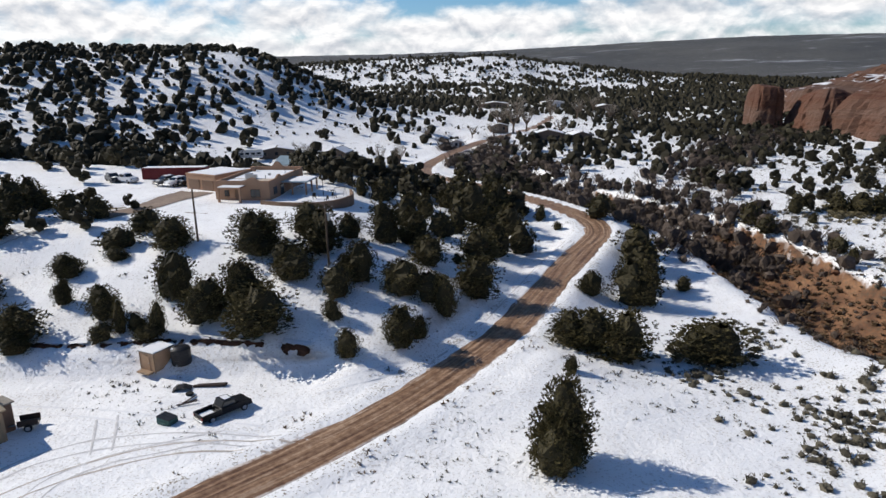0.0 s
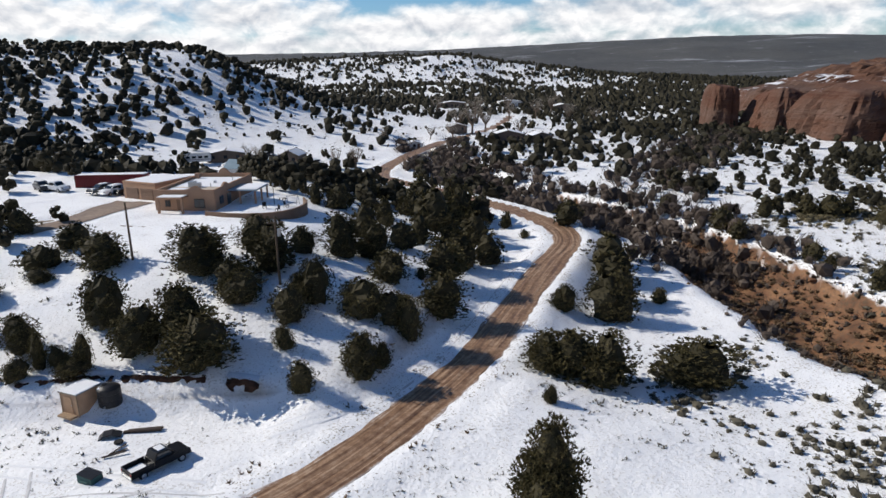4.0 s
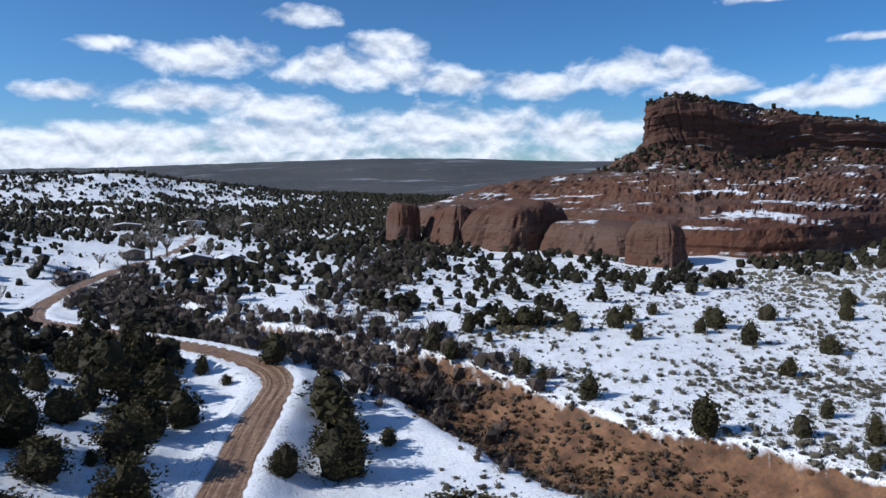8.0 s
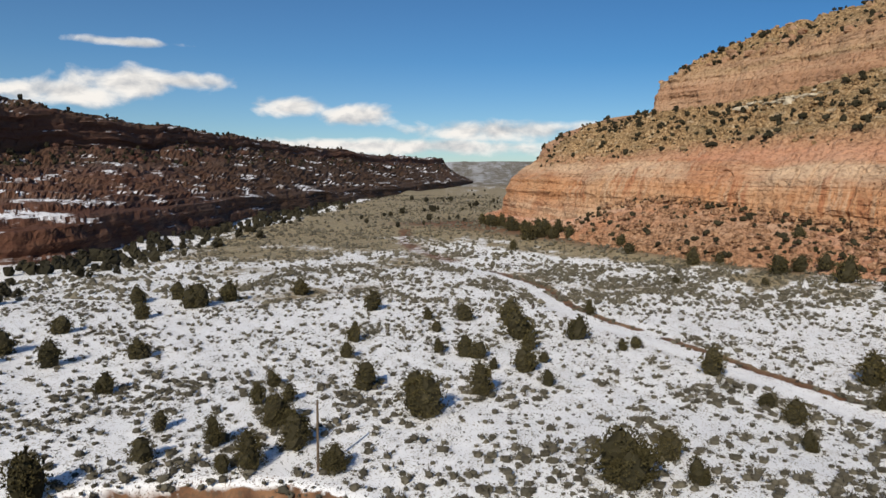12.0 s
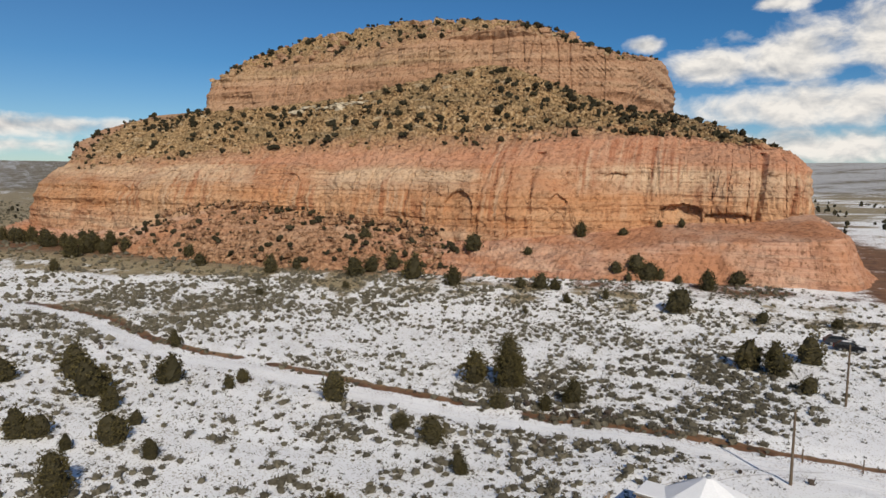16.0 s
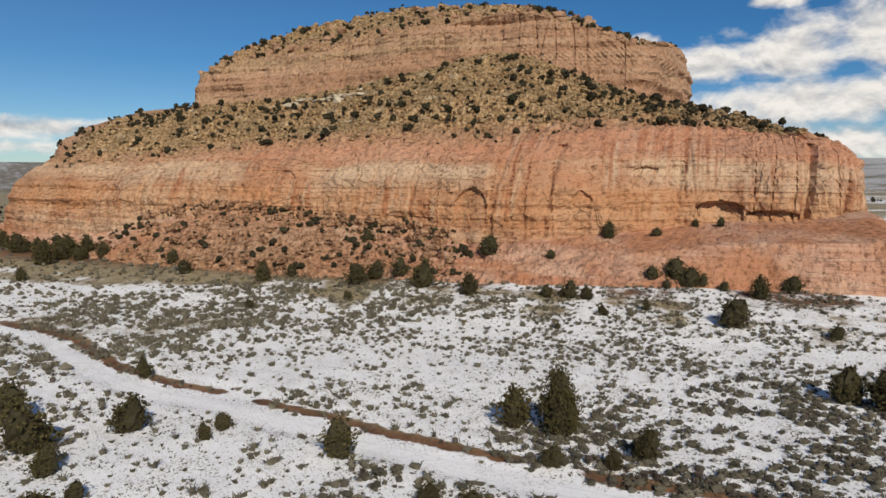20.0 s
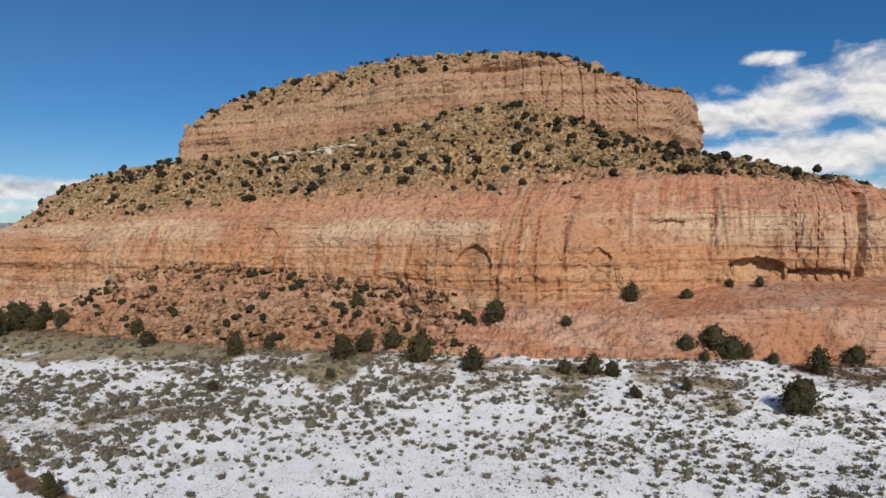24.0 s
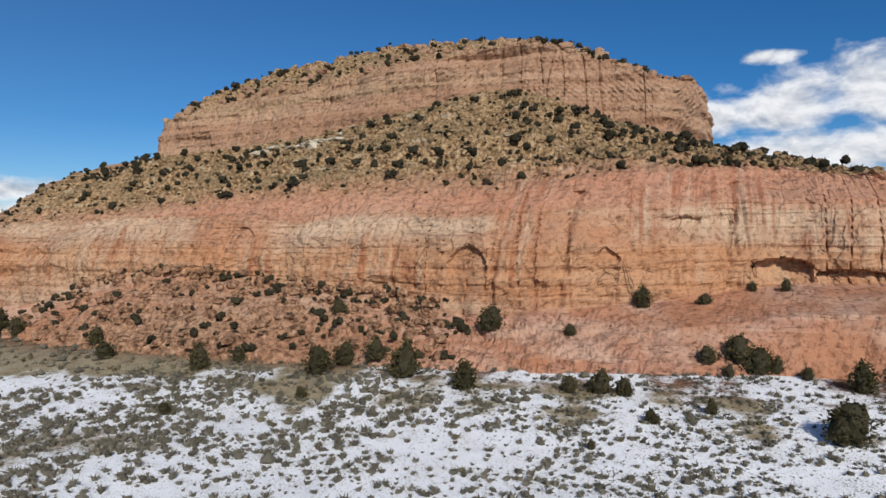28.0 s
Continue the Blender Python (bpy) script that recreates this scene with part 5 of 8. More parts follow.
def far_tree(v, f, p, s, rg):
    w = s * rg.uniform(0.40, 0.60)
    lump(v, f, p + Vector((0, 0, s * 0.42)), w, w * rg.uniform(0.8, 1.3), s * 0.50, rg, 0.45, 3, 4)
    for _ in range(2):
        d = Vector((rg.uniform(-1, 1), rg.uniform(-1, 1), rg.uniform(0.1, 0.9))).normalized()
        needles(v, f, p + Vector((d.x * w * 0.5, d.y * w * 0.5, s * rg.uniform(0.2, 0.6))), d, 0.42 * s, 0.16 * s, 1, rg)


def dot_tree(v, f, p, s, rg):
    w, n = s * rg.uniform(0.36, 0.55), len(v)
    v.append((p.x + rg.uniform(-0.2, 0.2) * s, p.y, p.z + s * rg.uniform(0.8, 1.0)))
    for j in range(4):
        a, k = 1.571 * j + rg.uniform(-0.4, 0.4), w * rg.uniform(0.7, 1.3)
        v.append((p.x + math.cos(a) * k, p.y + math.sin(a) * k, p.z + s * rg.uniform(0.25, 0.55)))
    for j in range(4):
        v.append((p.x + (v[n + 1 + j][0] - p.x) * 0.7, p.y + (v[n + 1 + j][1] - p.y) * 0.7, p.z - 0.2))
    for j in range(4):
        q = (j + 1) % 4
        f.append((n, n + 1 + j, n + 1 + q))
        f.append((n + 1 + j, n + 5 + j, n + 5 + q, n + 1 + q))


def twig_bush(v, f, p, s, rg):
    root = p
    lump(v, f, p + Vector((0, 0, s * 0.30)), s * 0.30, s * 0.30, s * 0.30, rg, 0.45, 3, 5)
    for _ in range(14):
        a, far = rg.uniform(0, 6.283), rg.uniform(0.1, 0.9)
        d = Vector((math.cos(a) * far, math.sin(a) * far, 1)).normalized()
        p = root + Vector((math.cos(a), math.sin(a), 0)) * far * 0.4 * s
        q = p + d * s * rg.uniform(0.45, 0.85)
        w = d.cross(Vector((rg.uniform(-1, 1), rg.uniform(-1, 1), 0.1))).normalized() * 0.022 * s
        n = len(v)
        v += [tuple(p - w), tuple(p + w), tuple(q)]
        f.append((n, n + 1, n + 2))
        for _ in range(5):
            m = p + (q - p) * rg.uniform(0.15, 1.0)
            e = (d + Vector((rg.uniform(-1, 1), rg.uniform(-1, 1), rg.uniform(-0.2, 0.6)))).normalized()
            n = len(v)
            v += [tuple(m - w * 0.9), tuple(m + w * 0.9), tuple(m + e * s * rg.uniform(0.12, 0.30))]
            f.append((n, n + 1, n + 2))


def boulder(v, f, p, s, rg):
    lump(v, f, p + Vector((0, 0, s * 0.2)), s * rg.uniform(0.5, 0.9), s * rg.uniform(0.5, 0.9), s * rg.uniform(0.35, 0.6), rg, 0.30, 3, 5)


def slab(v, f, p, s, rg):
    lump(v, f, p + Vector((0, 0, s * 0.15)), s * rg.uniform(0.6, 1.1), s * rg.uniform(0.6, 1.1), s * rg.uniform(0.18, 0.32), rg, 0.28, 3, 6)


def clear_of_lanes(x, y):
    a = ss(3.4, 4.6, line_distance(x, y, ROAD)[0]) * ss(1.9, 2.5, line_distance(x, y, TRACK)[0])
    return a * ss(2.2, 3.0, line_distance(x, y, DRIVE)[0]) * ss(2.5, 4, line_distance(x, y, YARD_TRACK)[0])


def plain_sage(x, y):
    patch = 0.42 + 1.15 * waves(x, y, 6, 3.0) + 0.70 * waves(x, y, 19, 5.0) + 0.4 * waves(x, y, 2.3, 1.0)
    side = ss(6.5, 8.5, line_distance(x, y, WASH)[0])
    foot = (x - 168) * 0.6 - (y + 96) * 0.8 + 6 * waves(x, y, 9, 2.0)
    patch = patch * (0.48 + 1.0 * ss(15, -25, y) + 0.95 * ss(125, 165, x)) * (1 - 0.35 * ss(-66, -48, foot))
    return np.clip(patch, 0.14, 0.72) * ss(52, 62, x + 0.1 * (y - 60)) * clear_of_lanes(x, y) * side


def near_sage(x, y):
    patch = np.clip(0.25 + 1.1 * waves(x, y, 4.2, 2.0), 0.04, 1)
    return patch * ss(20, 26, x) * ss(56, 48, x) * ss(84, 70, y) * clear_of_lanes(x, y)


def yard_weeds(x, y):
    return np.clip(-0.05 + 1.0 * waves(x, y, 5, 4.0), 0, 1) * clear_of_lanes(x, y)


SAGE_LABEL = "low grey-green sagebrush clumps poking through the snow"
scatter("sagebrush", spots(18000, (52, 98, -60, 90), plain_sage, 21, (0.35, 2.5)), fine_sage, SAGE, SAGE_LABEL, "sagebrush")
scatter("sagebrush", spots(33000, (52, 150, -120, 130), lambda x, y: plain_sage(x, y) * (1 - ss(98.5, 97.5, x) * ss(-60.5, -59.5, y) * ss(90.5, 89.5, y)), 1, (0.35, 2.0)), far_sage, SAGE, SAGE_LABEL, "sagebrush")
scatter("sagebrush", spots(13000, (149, 212, -75, 90), lambda x, y: plain_sage(x, y) * ss(150, 152, x) * ss(211, 208, x) * 1.25, 38, (0.5, 2.6)), far_sage, SAGE, SAGE_LABEL, "sagebrush")
scatter("sagebrush", spots(17000, (140, 330, -100, 160), lambda x, y: plain_sage(x, y) * np.where((x > 152) & (x < 208) & (y > -72) & (y < 88), 0.0, 1.0) * ss(150, 152, x), 2, (0.6, 2.7)), dot_sage, SAGE, SAGE_LABEL, "sagebrush")
scatter("sagebrush", spots(6200, (18, 56, 26, 86), near_sage, 3, (0.35, 2.4)), fine_sage, SAGE, "grey-olive sagebrush clumps on snow beside the road", "sagebrush")


def small_tufts(x, y):
    return np.clip(0.55 + 0.5 * waves(x, y, 3.5, 7.0), 0.15, 1) * ss(52, 60, x) * clear_of_lanes(x, y) * ss(7.5, 9, line_distance(x, y, WASH)[0])


scatter("sagebrush", spots(13000, (52, 128, -75, 80), small_tufts, 36, (0.15, 0.75)), weed, SAGE, "tiny dry tufts poking through the snow", "weeds")


def rut_side(x, y):
    d, side, along = line_distance(x, y, TRACK)
    return ss(1.6, 0.6, np.abs(d - 5.2)) * np.where(side > 0, 1.0, 0.25) * np.clip(0.1 + 1.3 * waves(x, y, 4.5, 2.0), 0, 1)


scatter("lane_brush", spots(5200, (40, 150, -52, 24), rut_side, 37, (0.6, 1.7)), twig_bush, THICKET, "brown bushy shrubs beside the worn lane", "brush")


def verge_weeds(x, y):
    d, side, along = line_distance(x, y, ROAD)
    return np.clip(0.1 + 1.2 * waves(x, y, 2.6, 3.0), 0, 1) * ss(3.0, 3.5, d) * ss(7.5, 4.5, d)


scatter("sagebrush", spots(2600, (-40, 16, 36, 72), verge_weeds, 34, (0.2, 0.9)), weed, STRAW, "dry brown weeds along the road verge", "weeds")


def foot_brush(x, y):
    n, e = (x - 168) * 0.6 - (y + 96) * 0.8, -(x - 168) * 0.8 - (y + 96) * 0.6
    return ss(-68, -56, n + 5 * waves(x, y, 8, 2.0)) * ss(-26, -31, n) * ss(-240, -200, e) * ss(110, 90, e) * np.clip(0.45 + 0.7 * waves(x, y, 5, 4.0), 0.08, 1)


scatter("sagebrush", spots(11000, (70, 340, -170, 70), foot_brush, 35, (0.5, 2.3)), far_sage, OLIVE, "dry olive brush on bare ground below the cliff", "brush")
scatter("sagebrush", spots(6000, (-60, 26, 28, 67), yard_weeds, 4, (0.15, 0.8)), weed, SAGE, "small dry weeds sticking out of the snow", "weeds")
scatter("sagebrush", spots(2300, (-70, 45, 62, 180), yard_weeds, 5, (0.2, 1.1)), weed, SAGE, "small dry weeds sticking out of the snow", "weeds")
scatter("sagebrush", spots(3200, (42, 62, 30, 125), lambda x, y: ss(9, 6, line_distance(x, y, WASH)[0]) * 0.8, 6, (0.4, 1.7)), sage_bush, STRAW, "dry brown brush in the wash", "brush")
scatter("wash_brush", spots(1000, (42, 62, 30, 125), lambda x, y: ss(10.5, 7, line_distance(x, y, WASH)[0]) * 0.6, 26, (0.5, 1.3)), twig_bush, THICKET, "bare twiggy brush in the wash", "brush")
scatter("bank_clods", spots(2600, (26, 68, 22, 128), lambda x, y: ss(4.5, 6.0, line_distance(x, y, WASH)[0]) * ss(7.8, 7.0, line_distance(x, y, WASH)[0] + 0.9 * waves(x, y, 4.0, 8.0)) * 0.8, 29, (0.3, 1.0), 0.25), boulder, CLOD, "crumbled red earth clods along the cut bank", "clods")
scatter("rim_brush", spots(700, (26, 70, 22, 128), lambda x, y: ss(7.5, 8.3, line_distance(x, y, WASH)[0]) * ss(10.5, 9.0, line_distance(x, y, WASH)[0]) * np.clip(0.4 + 0.8 * waves(x, y, 3, 2.0), 0, 1), 30, (0.5, 1.6)), fine_sage, STRAW, "dry brown brush along the wash rim", "brush")
scatter("olive_brush", spots(420, (70, 92, 118, 134), lambda x, y: bump(x, y, 80, 126, 9, 4, 1.0), 7, (1.2, 2.6)), sage_bush, OLIVE, "dense olive brush beside the wash", "brush")


def lane_sage(x, y):
    return np.clip(0.30 + 0.8 * waves(x, y, 6, 3.0), 0.04, 1) * clear_of_lanes(x, y) * ss(9, 11, line_distance(x, y, WASH)[0]) * ss(6, 9, np.hypot(x - 57, y + 11))


scatter("sagebrush", spots(3000, (14, 54, -70, 24), lane_sage, 33, (0.5, 1.9)), far_sage, SAGE, SAGE_LABEL, "sagebrush")


def wash_side(x, y):
    d, side, along = line_distance(x, y, WASH)
    return ss(17, 6, d + 3 * waves(x, y, 9, 2.0)) * ss(88, 112, y) * ss(3.2, 5, line_distance(x, y, ROAD)[0]) * 0.9


scatter("willow_thicket", spots(3800, (0, 75, 86, 250), wash_side, 8, (1.6, 4.6)), twig_bush, THICKET, "bare brown willow thicket along the wash", "thicket")
scatter("willow_thicket", spots(160, (36, 50, 62, 100), lambda x, y: ss(11.5, 9.5, line_distance(x, y, WASH)[0]) * 0.35, 9, (0.8, 2.0)), twig_bush, THICKET, "bare grey shrubs on the wash rim", "shrub")


def valley_woods(x, y):
    hilly = ss(150, 215, np.hypot(x, y) - 0.25 * x) * np.clip(0.60 + 0.45 * waves(x, y, 30, 6.0) + 0.40 * waves(x, y, 11, 2.0), 0.12, 1)
    village = np.exp(-((x + 45) / 46.0) ** 2 - ((y - 226) / 38.0) ** 2) + np.exp(-((x - 12) / 48.0) ** 2 - ((y - 300) / 62.0) ** 2) + 0.85 * np.exp(-((x - 40) / 66.0) ** 2 - ((y - 425) / 60.0) ** 2)
    lane = ss(6, 12, line_distance(x, y, ROAD)[0])
    east = ss(60, 100, x) * ss(150, 185, y)
    return np.clip(hilly * (1 - 0.97 * np.clip(village, 0, 1)) + 0.10 * east, 0, 1) * lane * (1 - 0.75 * ss(40, 95, x) * ss(330, 250, y)) * (1 - 0.9 * ss(0, 25, x - 110 - 0.2 * (y - 190)) * ss(260, 180, y))


def ridge_woods(x, y):
    village = 0.9 * np.exp(-((x - 40) / 66.0) ** 2 - ((y - 425) / 60.0) ** 2) + 0.7 * np.exp(-((x - 30) / 170.0) ** 2 - ((y - 560) / 22.0) ** 2)
    crowd = 0.32 + 0.45 * waves(x, y, 24, 1.0) + 0.40 * waves(x, y, 9, 3.0) + 0.8 * ss(640, 520, y) + 0.5 * ss(180, 300, x)
    return np.clip(crowd, 0.10, 1) * (1 - np.clip(village, 0, 1))


FAR_LABEL = "far dark junipers scattered over snowy slopes"
scatter("juniper_woods", spots(24000, (-330, 190, 150, 480), valley_woods, 10, (1.0, 4.2)), far_tree, FAR_JUNIPER, FAR_LABEL, "woods")
scatter("juniper_woods", spots(27000, (-330, 430, 455, 900), ridge_woods, 11, (1.8, 5.6)), dot_tree, FAR_JUNIPER, FAR_LABEL, "woods")
scatter("juniper_woods", spots(900, (-125, -22, 72, 240), lambda x, y: np.clip(0.5 + 0.6 * waves(x, y, 16, 2.0), 0, 1) * ss(-42, -58, x + 0.28 * (y - 120)) * ss(80, 110, y) * ss(15, 21, np.hypot(x + 51, y - 122)), 12, (2.6, 5.5)),
        mid_tree, FAR_JUNIPER, "dark junipers on the slope behind the yard", "woods")
scatter("juniper_woods", spots(240, (-30, 22, 120, 168), lambda x, y: ss(4, 7, line_distance(x, y, ROAD)[0]) * ss(8, 14, np.hypot(x + 30, y - 122)) * 0.85 * ss(118, 128, y + 0.5 * x + 10), 13, (3.0, 5.5)),
        mid_tree, FAR_JUNIPER, "dense dark junipers behind the house", "woods")


scatter("juniper_woods", spots(320, (-90, 60, 165, 300), lambda x, y: np.clip(0.1 + 0.8 * waves(x, y, 9, 6.0), 0, 1) * ss(5, 9, line_distance(x, y, ROAD)[0]), 19, (1.6, 4.4)), mid_tree, FAR_JUNIPER,
        "dark junipers among the valley houses", "woods")
scatter("sagebrush", spots(3600, (-100, 60, 160, 300), lambda x, y: np.clip(0.2 + 0.8 * waves(x, y, 8, 6.0), 0, 1) * ss(4, 7, line_distance(x, y, ROAD)[0]), 20, (0.5, 1.6)), far_sage, SAGE, "low dark brush in the snowy valley", "brush")
scatter("juniper_woods", spots(420, (58, 150, 128, 215), lambda x, y: np.clip(0.35 + 0.6 * waves(x, y, 10, 4.0), 0.05, 0.9) * ss(6, 12, line_distance(x, y, WASH)[0]), 16, (2.0, 4.6)), mid_tree, FAR_JUNIPER,
        "dark junipers scattered beyond the wash", "woods")
scatter("sagebrush", spots(2600, (58, 190, 125, 215), lambda x, y: np.clip(0.4 + 0.7 * waves(x, y, 8, 4.0), 0.05, 0.9) * ss(6, 12, line_distance(x, y, WASH)[0]), 17, (0.6, 1.8)), sage_bush, SAGE, SAGE_LABEL, "sagebrush")
BELT = [(40, 110), (48, 138), (62, 170), (80, 205), (109, 245), (140, 290)]
scatter("willow_thicket", spots(2900, (20, 160, 105, 300), lambda x, y: 0.75 * ss(14, 5, line_distance(x, y, BELT)[0] + 4 * waves(x, y, 9, 1.0)) * ss(3.5, 6, line_distance(x, y, ROAD)[0]), 18, (2.0, 4.8)), twig_bush, THICKET, "bare brown thicket in the valley bottom", "thicket")


def mesa_foot(x, y):
    return np.clip(0.5 + 0.6 * waves(x, y, 12, 2.0), 0.05, 1) * ss(150, 185, x + y * 0.35 + 0) * ss(-10, 12, y - 112) * ss(30, 5, np.abs(x - 150 - 0.2 * (260 - y)) - 45)


scatter("juniper_woods", spots(420, (80, 235, 130, 360), mesa_foot, 14, (2.5, 5.4)), mid_tree, FAR_JUNIPER, "dark junipers at the foot of the shaded mesa", "woods")
scatter("juniper_woods", spots(700, (200, 620, 118, 175), lambda x, y: ss(118, 160, y - 0.03 * (x - 200)) * 0.6, 15, (2.5, 5.0)), low_tree, FAR_JUNIPER, "dark junipers along the canyon foot", "woods")


scatter("sagebrush", spots(10000, (300, 760, -60, 165), lambda x, y: np.clip(0.45 + 0.6 * waves(x, y, 22, 3.0), 0.05, 1) * ss(-40, -5, y - 0.12 * (x - 300)), 22, (1.2, 3.2)), dot_sage, SAGE, "low brush on the canyon floor", "brush")
scatter("juniper_woods", spots(420, (290, 900, -40, 165), lambda x, y: np.clip(0.2 + 0.7 * waves(x, y, 30, 5.0), 0.03, 1) * ss(-40, -5, y - 0.12 * (x - 300)), 23, (2.0, 5.0)), low_tree, FAR_JUNIPER, "dark junipers on the canyon floor", "woods")


def south_flat(x, y):
    return np.clip(0.35 + 0.6 * waves(x, y, 24, 4.0), 0.04, 1) * ss(40, 70, x + 0.3 * y + 90)


scatter("juniper_woods", spots(1500, (40, 620, -760, -215), south_flat, 27, (2.0, 5.0)), dot_tree, FAR_JUNIPER, "dark junipers on the flat beyond the butte", "woods")
scatter("sagebrush", spots(7000, (60, 420, -460, -95), lambda x, y: south_flat(x, y) * ss(-30, -60, (x - 168) * 0.6 - (y + 96) * 0.8 - 60 * ss(88, 96, -(x - 168) * 0.8 - (y + 96) * 0.6)), 28, (0.8, 2.4)), far_sage, SAGE, "low brush on the flat beyond the butte", "brush")


def on_rock(net, number, lo, hi, count, seed, size, col_lo=0.0, col_hi=1.0, sink=0.1):
    """Random places on a cliff net between two row numbers."""
    r = np.random.RandomState(seed)
    rows = np.where((number > lo) & (number < hi))[0]
    out = []
    for _ in range(count):
        i, j = rows[r.randint(len(rows))], int(r.uniform(col_lo, col_hi) * (net.shape[1] - 1))
        p = net[i, j]
        out.append((float(p[0]), float(p[1]), float(p[2]) - sink, size[0] + (size[1] - size[0]) * r.uniform() ** 2.2))
    return out


scatter("slope_junipers", on_rock(butte_net, butte_rows, 6.1, 7.95, 760, 1, (1.2, 4.0)), shrub, FAR_JUNIPER, "dark shrubs dotted over the rubble slope", "shrubs")
scatter("slope_junipers", on_rock(butte_net, butte_rows, 9.1, 10.95, 520, 2, (1.2, 3.8)), shrub, FAR_JUNIPER, "dark junipers along the crown of the butte", "shrubs")
scatter("slope_junipers", on_rock(butte_net, butte_rows, 1.0, 3.3, 230, 3, (1.2, 3.2), 0.27, 0.52), shrub, FAR_JUNIPER, "shrubs at the foot of the cliff", "shrubs")
scatter("slope_junipers", on_rock(butte_net, butte_rows, 6.0, 8.0, 620, 41, (0.5, 1.7)), shrub, FAR_JUNIPER, "small dark shrubs among the rubble", "shrubs")
scatter("slope_junipers", on_rock(ridge_net, ridge_rows, 0.1, 4.2, 260, 42, (1.2, 3.6)), shrub, FAR_JUNIPER, "dark junipers crowding the far shoulder", "shrubs")
scatter("slope_sage", on_rock(butte_net, butte_rows, 6.1, 8.0, 400, 4, (0.6, 1.4)), far_sage, OLIVE, "low olive brush on the rubble slope", "brush")
scatter("fallen_blocks", on_rock(butte_net, butte_rows, 6.1, 8.0, 1800, 5, (0.4, 2.2)), boulder, ROCK, "fallen sandstone blocks on the slope", "boulders", fields={"rubble": 1.0})
scatter("fallen_blocks", on_rock(butte_net, butte_rows, 1.0, 3.3, 800, 6, (0.25, 2.6), 0.28, 0.51), boulder, ROCK, "fallen red sandstone blocks below the cliff", "boulders", fields={"apron": 1.0})
scatter("fallen_blocks", on_rock(butte_net, butte_rows, 9.05, 10.9, 520, 32, (0.8, 3.4)), boulder, ROCK, "rounded brown blocks on the crown ledges", "boulders", fields={"cap": 1.0})
PALE_STONE = plain("pale_sandstone", (0.50, 0.43, 0.32), 0.9, vary=0.25, scale=0.4, bump=0.5)
scatter("pale_slabs", on_rock(butte_net, butte_rows, 7.45, 7.72, 60, 31, (1.6, 4.4), 0.32, 0.39), slab, PALE_STONE, "pale broken slabs below the cap rock", "slabs")
scatter("fallen_blocks", on_rock(mesa_net, mesa_rows, 4.6, 6.0, 420, 7, (0.8, 3.2)), boulder, ROCK_SNOWY_SHADED, "broken sandstone blocks on the mesa ledges", "boulders")
scatter("mesa_junipers", on_rock(mesa_net, mesa_rows, 4.5, 5.95, 420, 8, (1.5, 4.0)), low_tree, FAR_JUNIPER, "dark junipers on the mesa ledges", "shrubs")
scatter("mesa_junipers", on_rock(mesa_net, mesa_rows, 7.0, 8.0, 260, 9, (1.2, 3.6)), low_tree, FAR_JUNIPER, "dark junipers along the mesa top", "shrubs")

# ---------------------------------------------------------------- helpers for built things
def part(name, bm, mat, parent, label=""):
    """Links a bmesh as ONE mesh object under a thing or a part."""
    me = bpy.data.meshes.new(name)
    bm.to_mesh(me)
    bm.free()
    me.materials.append(mat)
    ob = new(name, me)
    ob.parent = parent
    return tagged(ob, label)


def thing(name, x, y, turn, label, category, group="", z=None, size=1.0):
    ob = new(name)
    ob.matrix_world = pose(x, y, level(x, y) if z is None else z, 0, 0, turn) @ Matrix.Scale(size, 4)
    return tagged(ob, label, category, group)


def box(x0, x1, y0, y1, z0, z1, bevel=0.02, bm=None):
    bm = bm or bmesh.new()
    r = bmesh.ops.create_cube(bm, size=1.0, matrix=Matrix.LocRotScale(((x0 + x1) / 2, (y0 + y1) / 2, (z0 + z1) / 2), None, (x1 - x0, y1 - y0, z1 - z0)))
    if bevel:
        edges = {e for v in r["verts"] for e in v.link_edges}
        bmesh.ops.bevel(bm, geom=list(edges), offset=bevel, segments=1, affect="EDGES")
    return bm


def prism(points, y0, y1, bevel=0.0):
    """A profile in x, z pushed from y0 to y1."""
    bm = bmesh.new()
    a = [bm.verts.new((x, y0, z)) for x, z in points]
    b = [bm.verts.new((x, y1, z)) for x, z in points]
    bm.faces.new(a)
    bm.faces.new(b[::-1])
    for i in range(len(points)):
        j = (i + 1) % len(points)
        bm.faces.new((a[j], a[i], b[i], b[j]))
    bmesh.ops.recalc_face_normals(bm, faces=bm.faces)
    if bevel:
        bmesh.ops.bevel(bm, geom=list(bm.edges), offset=bevel, segments=2, affect="EDGES")
    return bm


def tube(x, y, z0, z1, r0, r1=None, seg=12, bm=None, tilt=None):
    bm = bm or bmesh.new()
    m = Matrix.Translation((x, y, (z0 + z1) / 2))
    if tilt:
        m = m @ tilt
    bmesh.ops.create_cone(bm, cap_ends=True, segments=seg, radius1=r0, radius2=r0 if r1 is None else r1, depth=z1 - z0, matrix=m)
    return bm


def turned(profile, seg=28):
    """A body of revolution from (radius, height) pairs."""
    bm = bmesh.new()
    rings = [[bm.verts.new((r * math.cos(2 * math.pi * j / seg), r * math.sin(2 * math.pi * j / seg), z)) for j in range(seg)] for r, z in profile]
    for a, b in zip(rings, rings[1:]):
        for j in range(seg):
            bm.faces.new((a[j], a[(j + 1) % seg], b[(j + 1) % seg], b[j]))
    bm.faces.new(rings[0][::-1])
    bm.faces.new(rings[-1])
    return bm


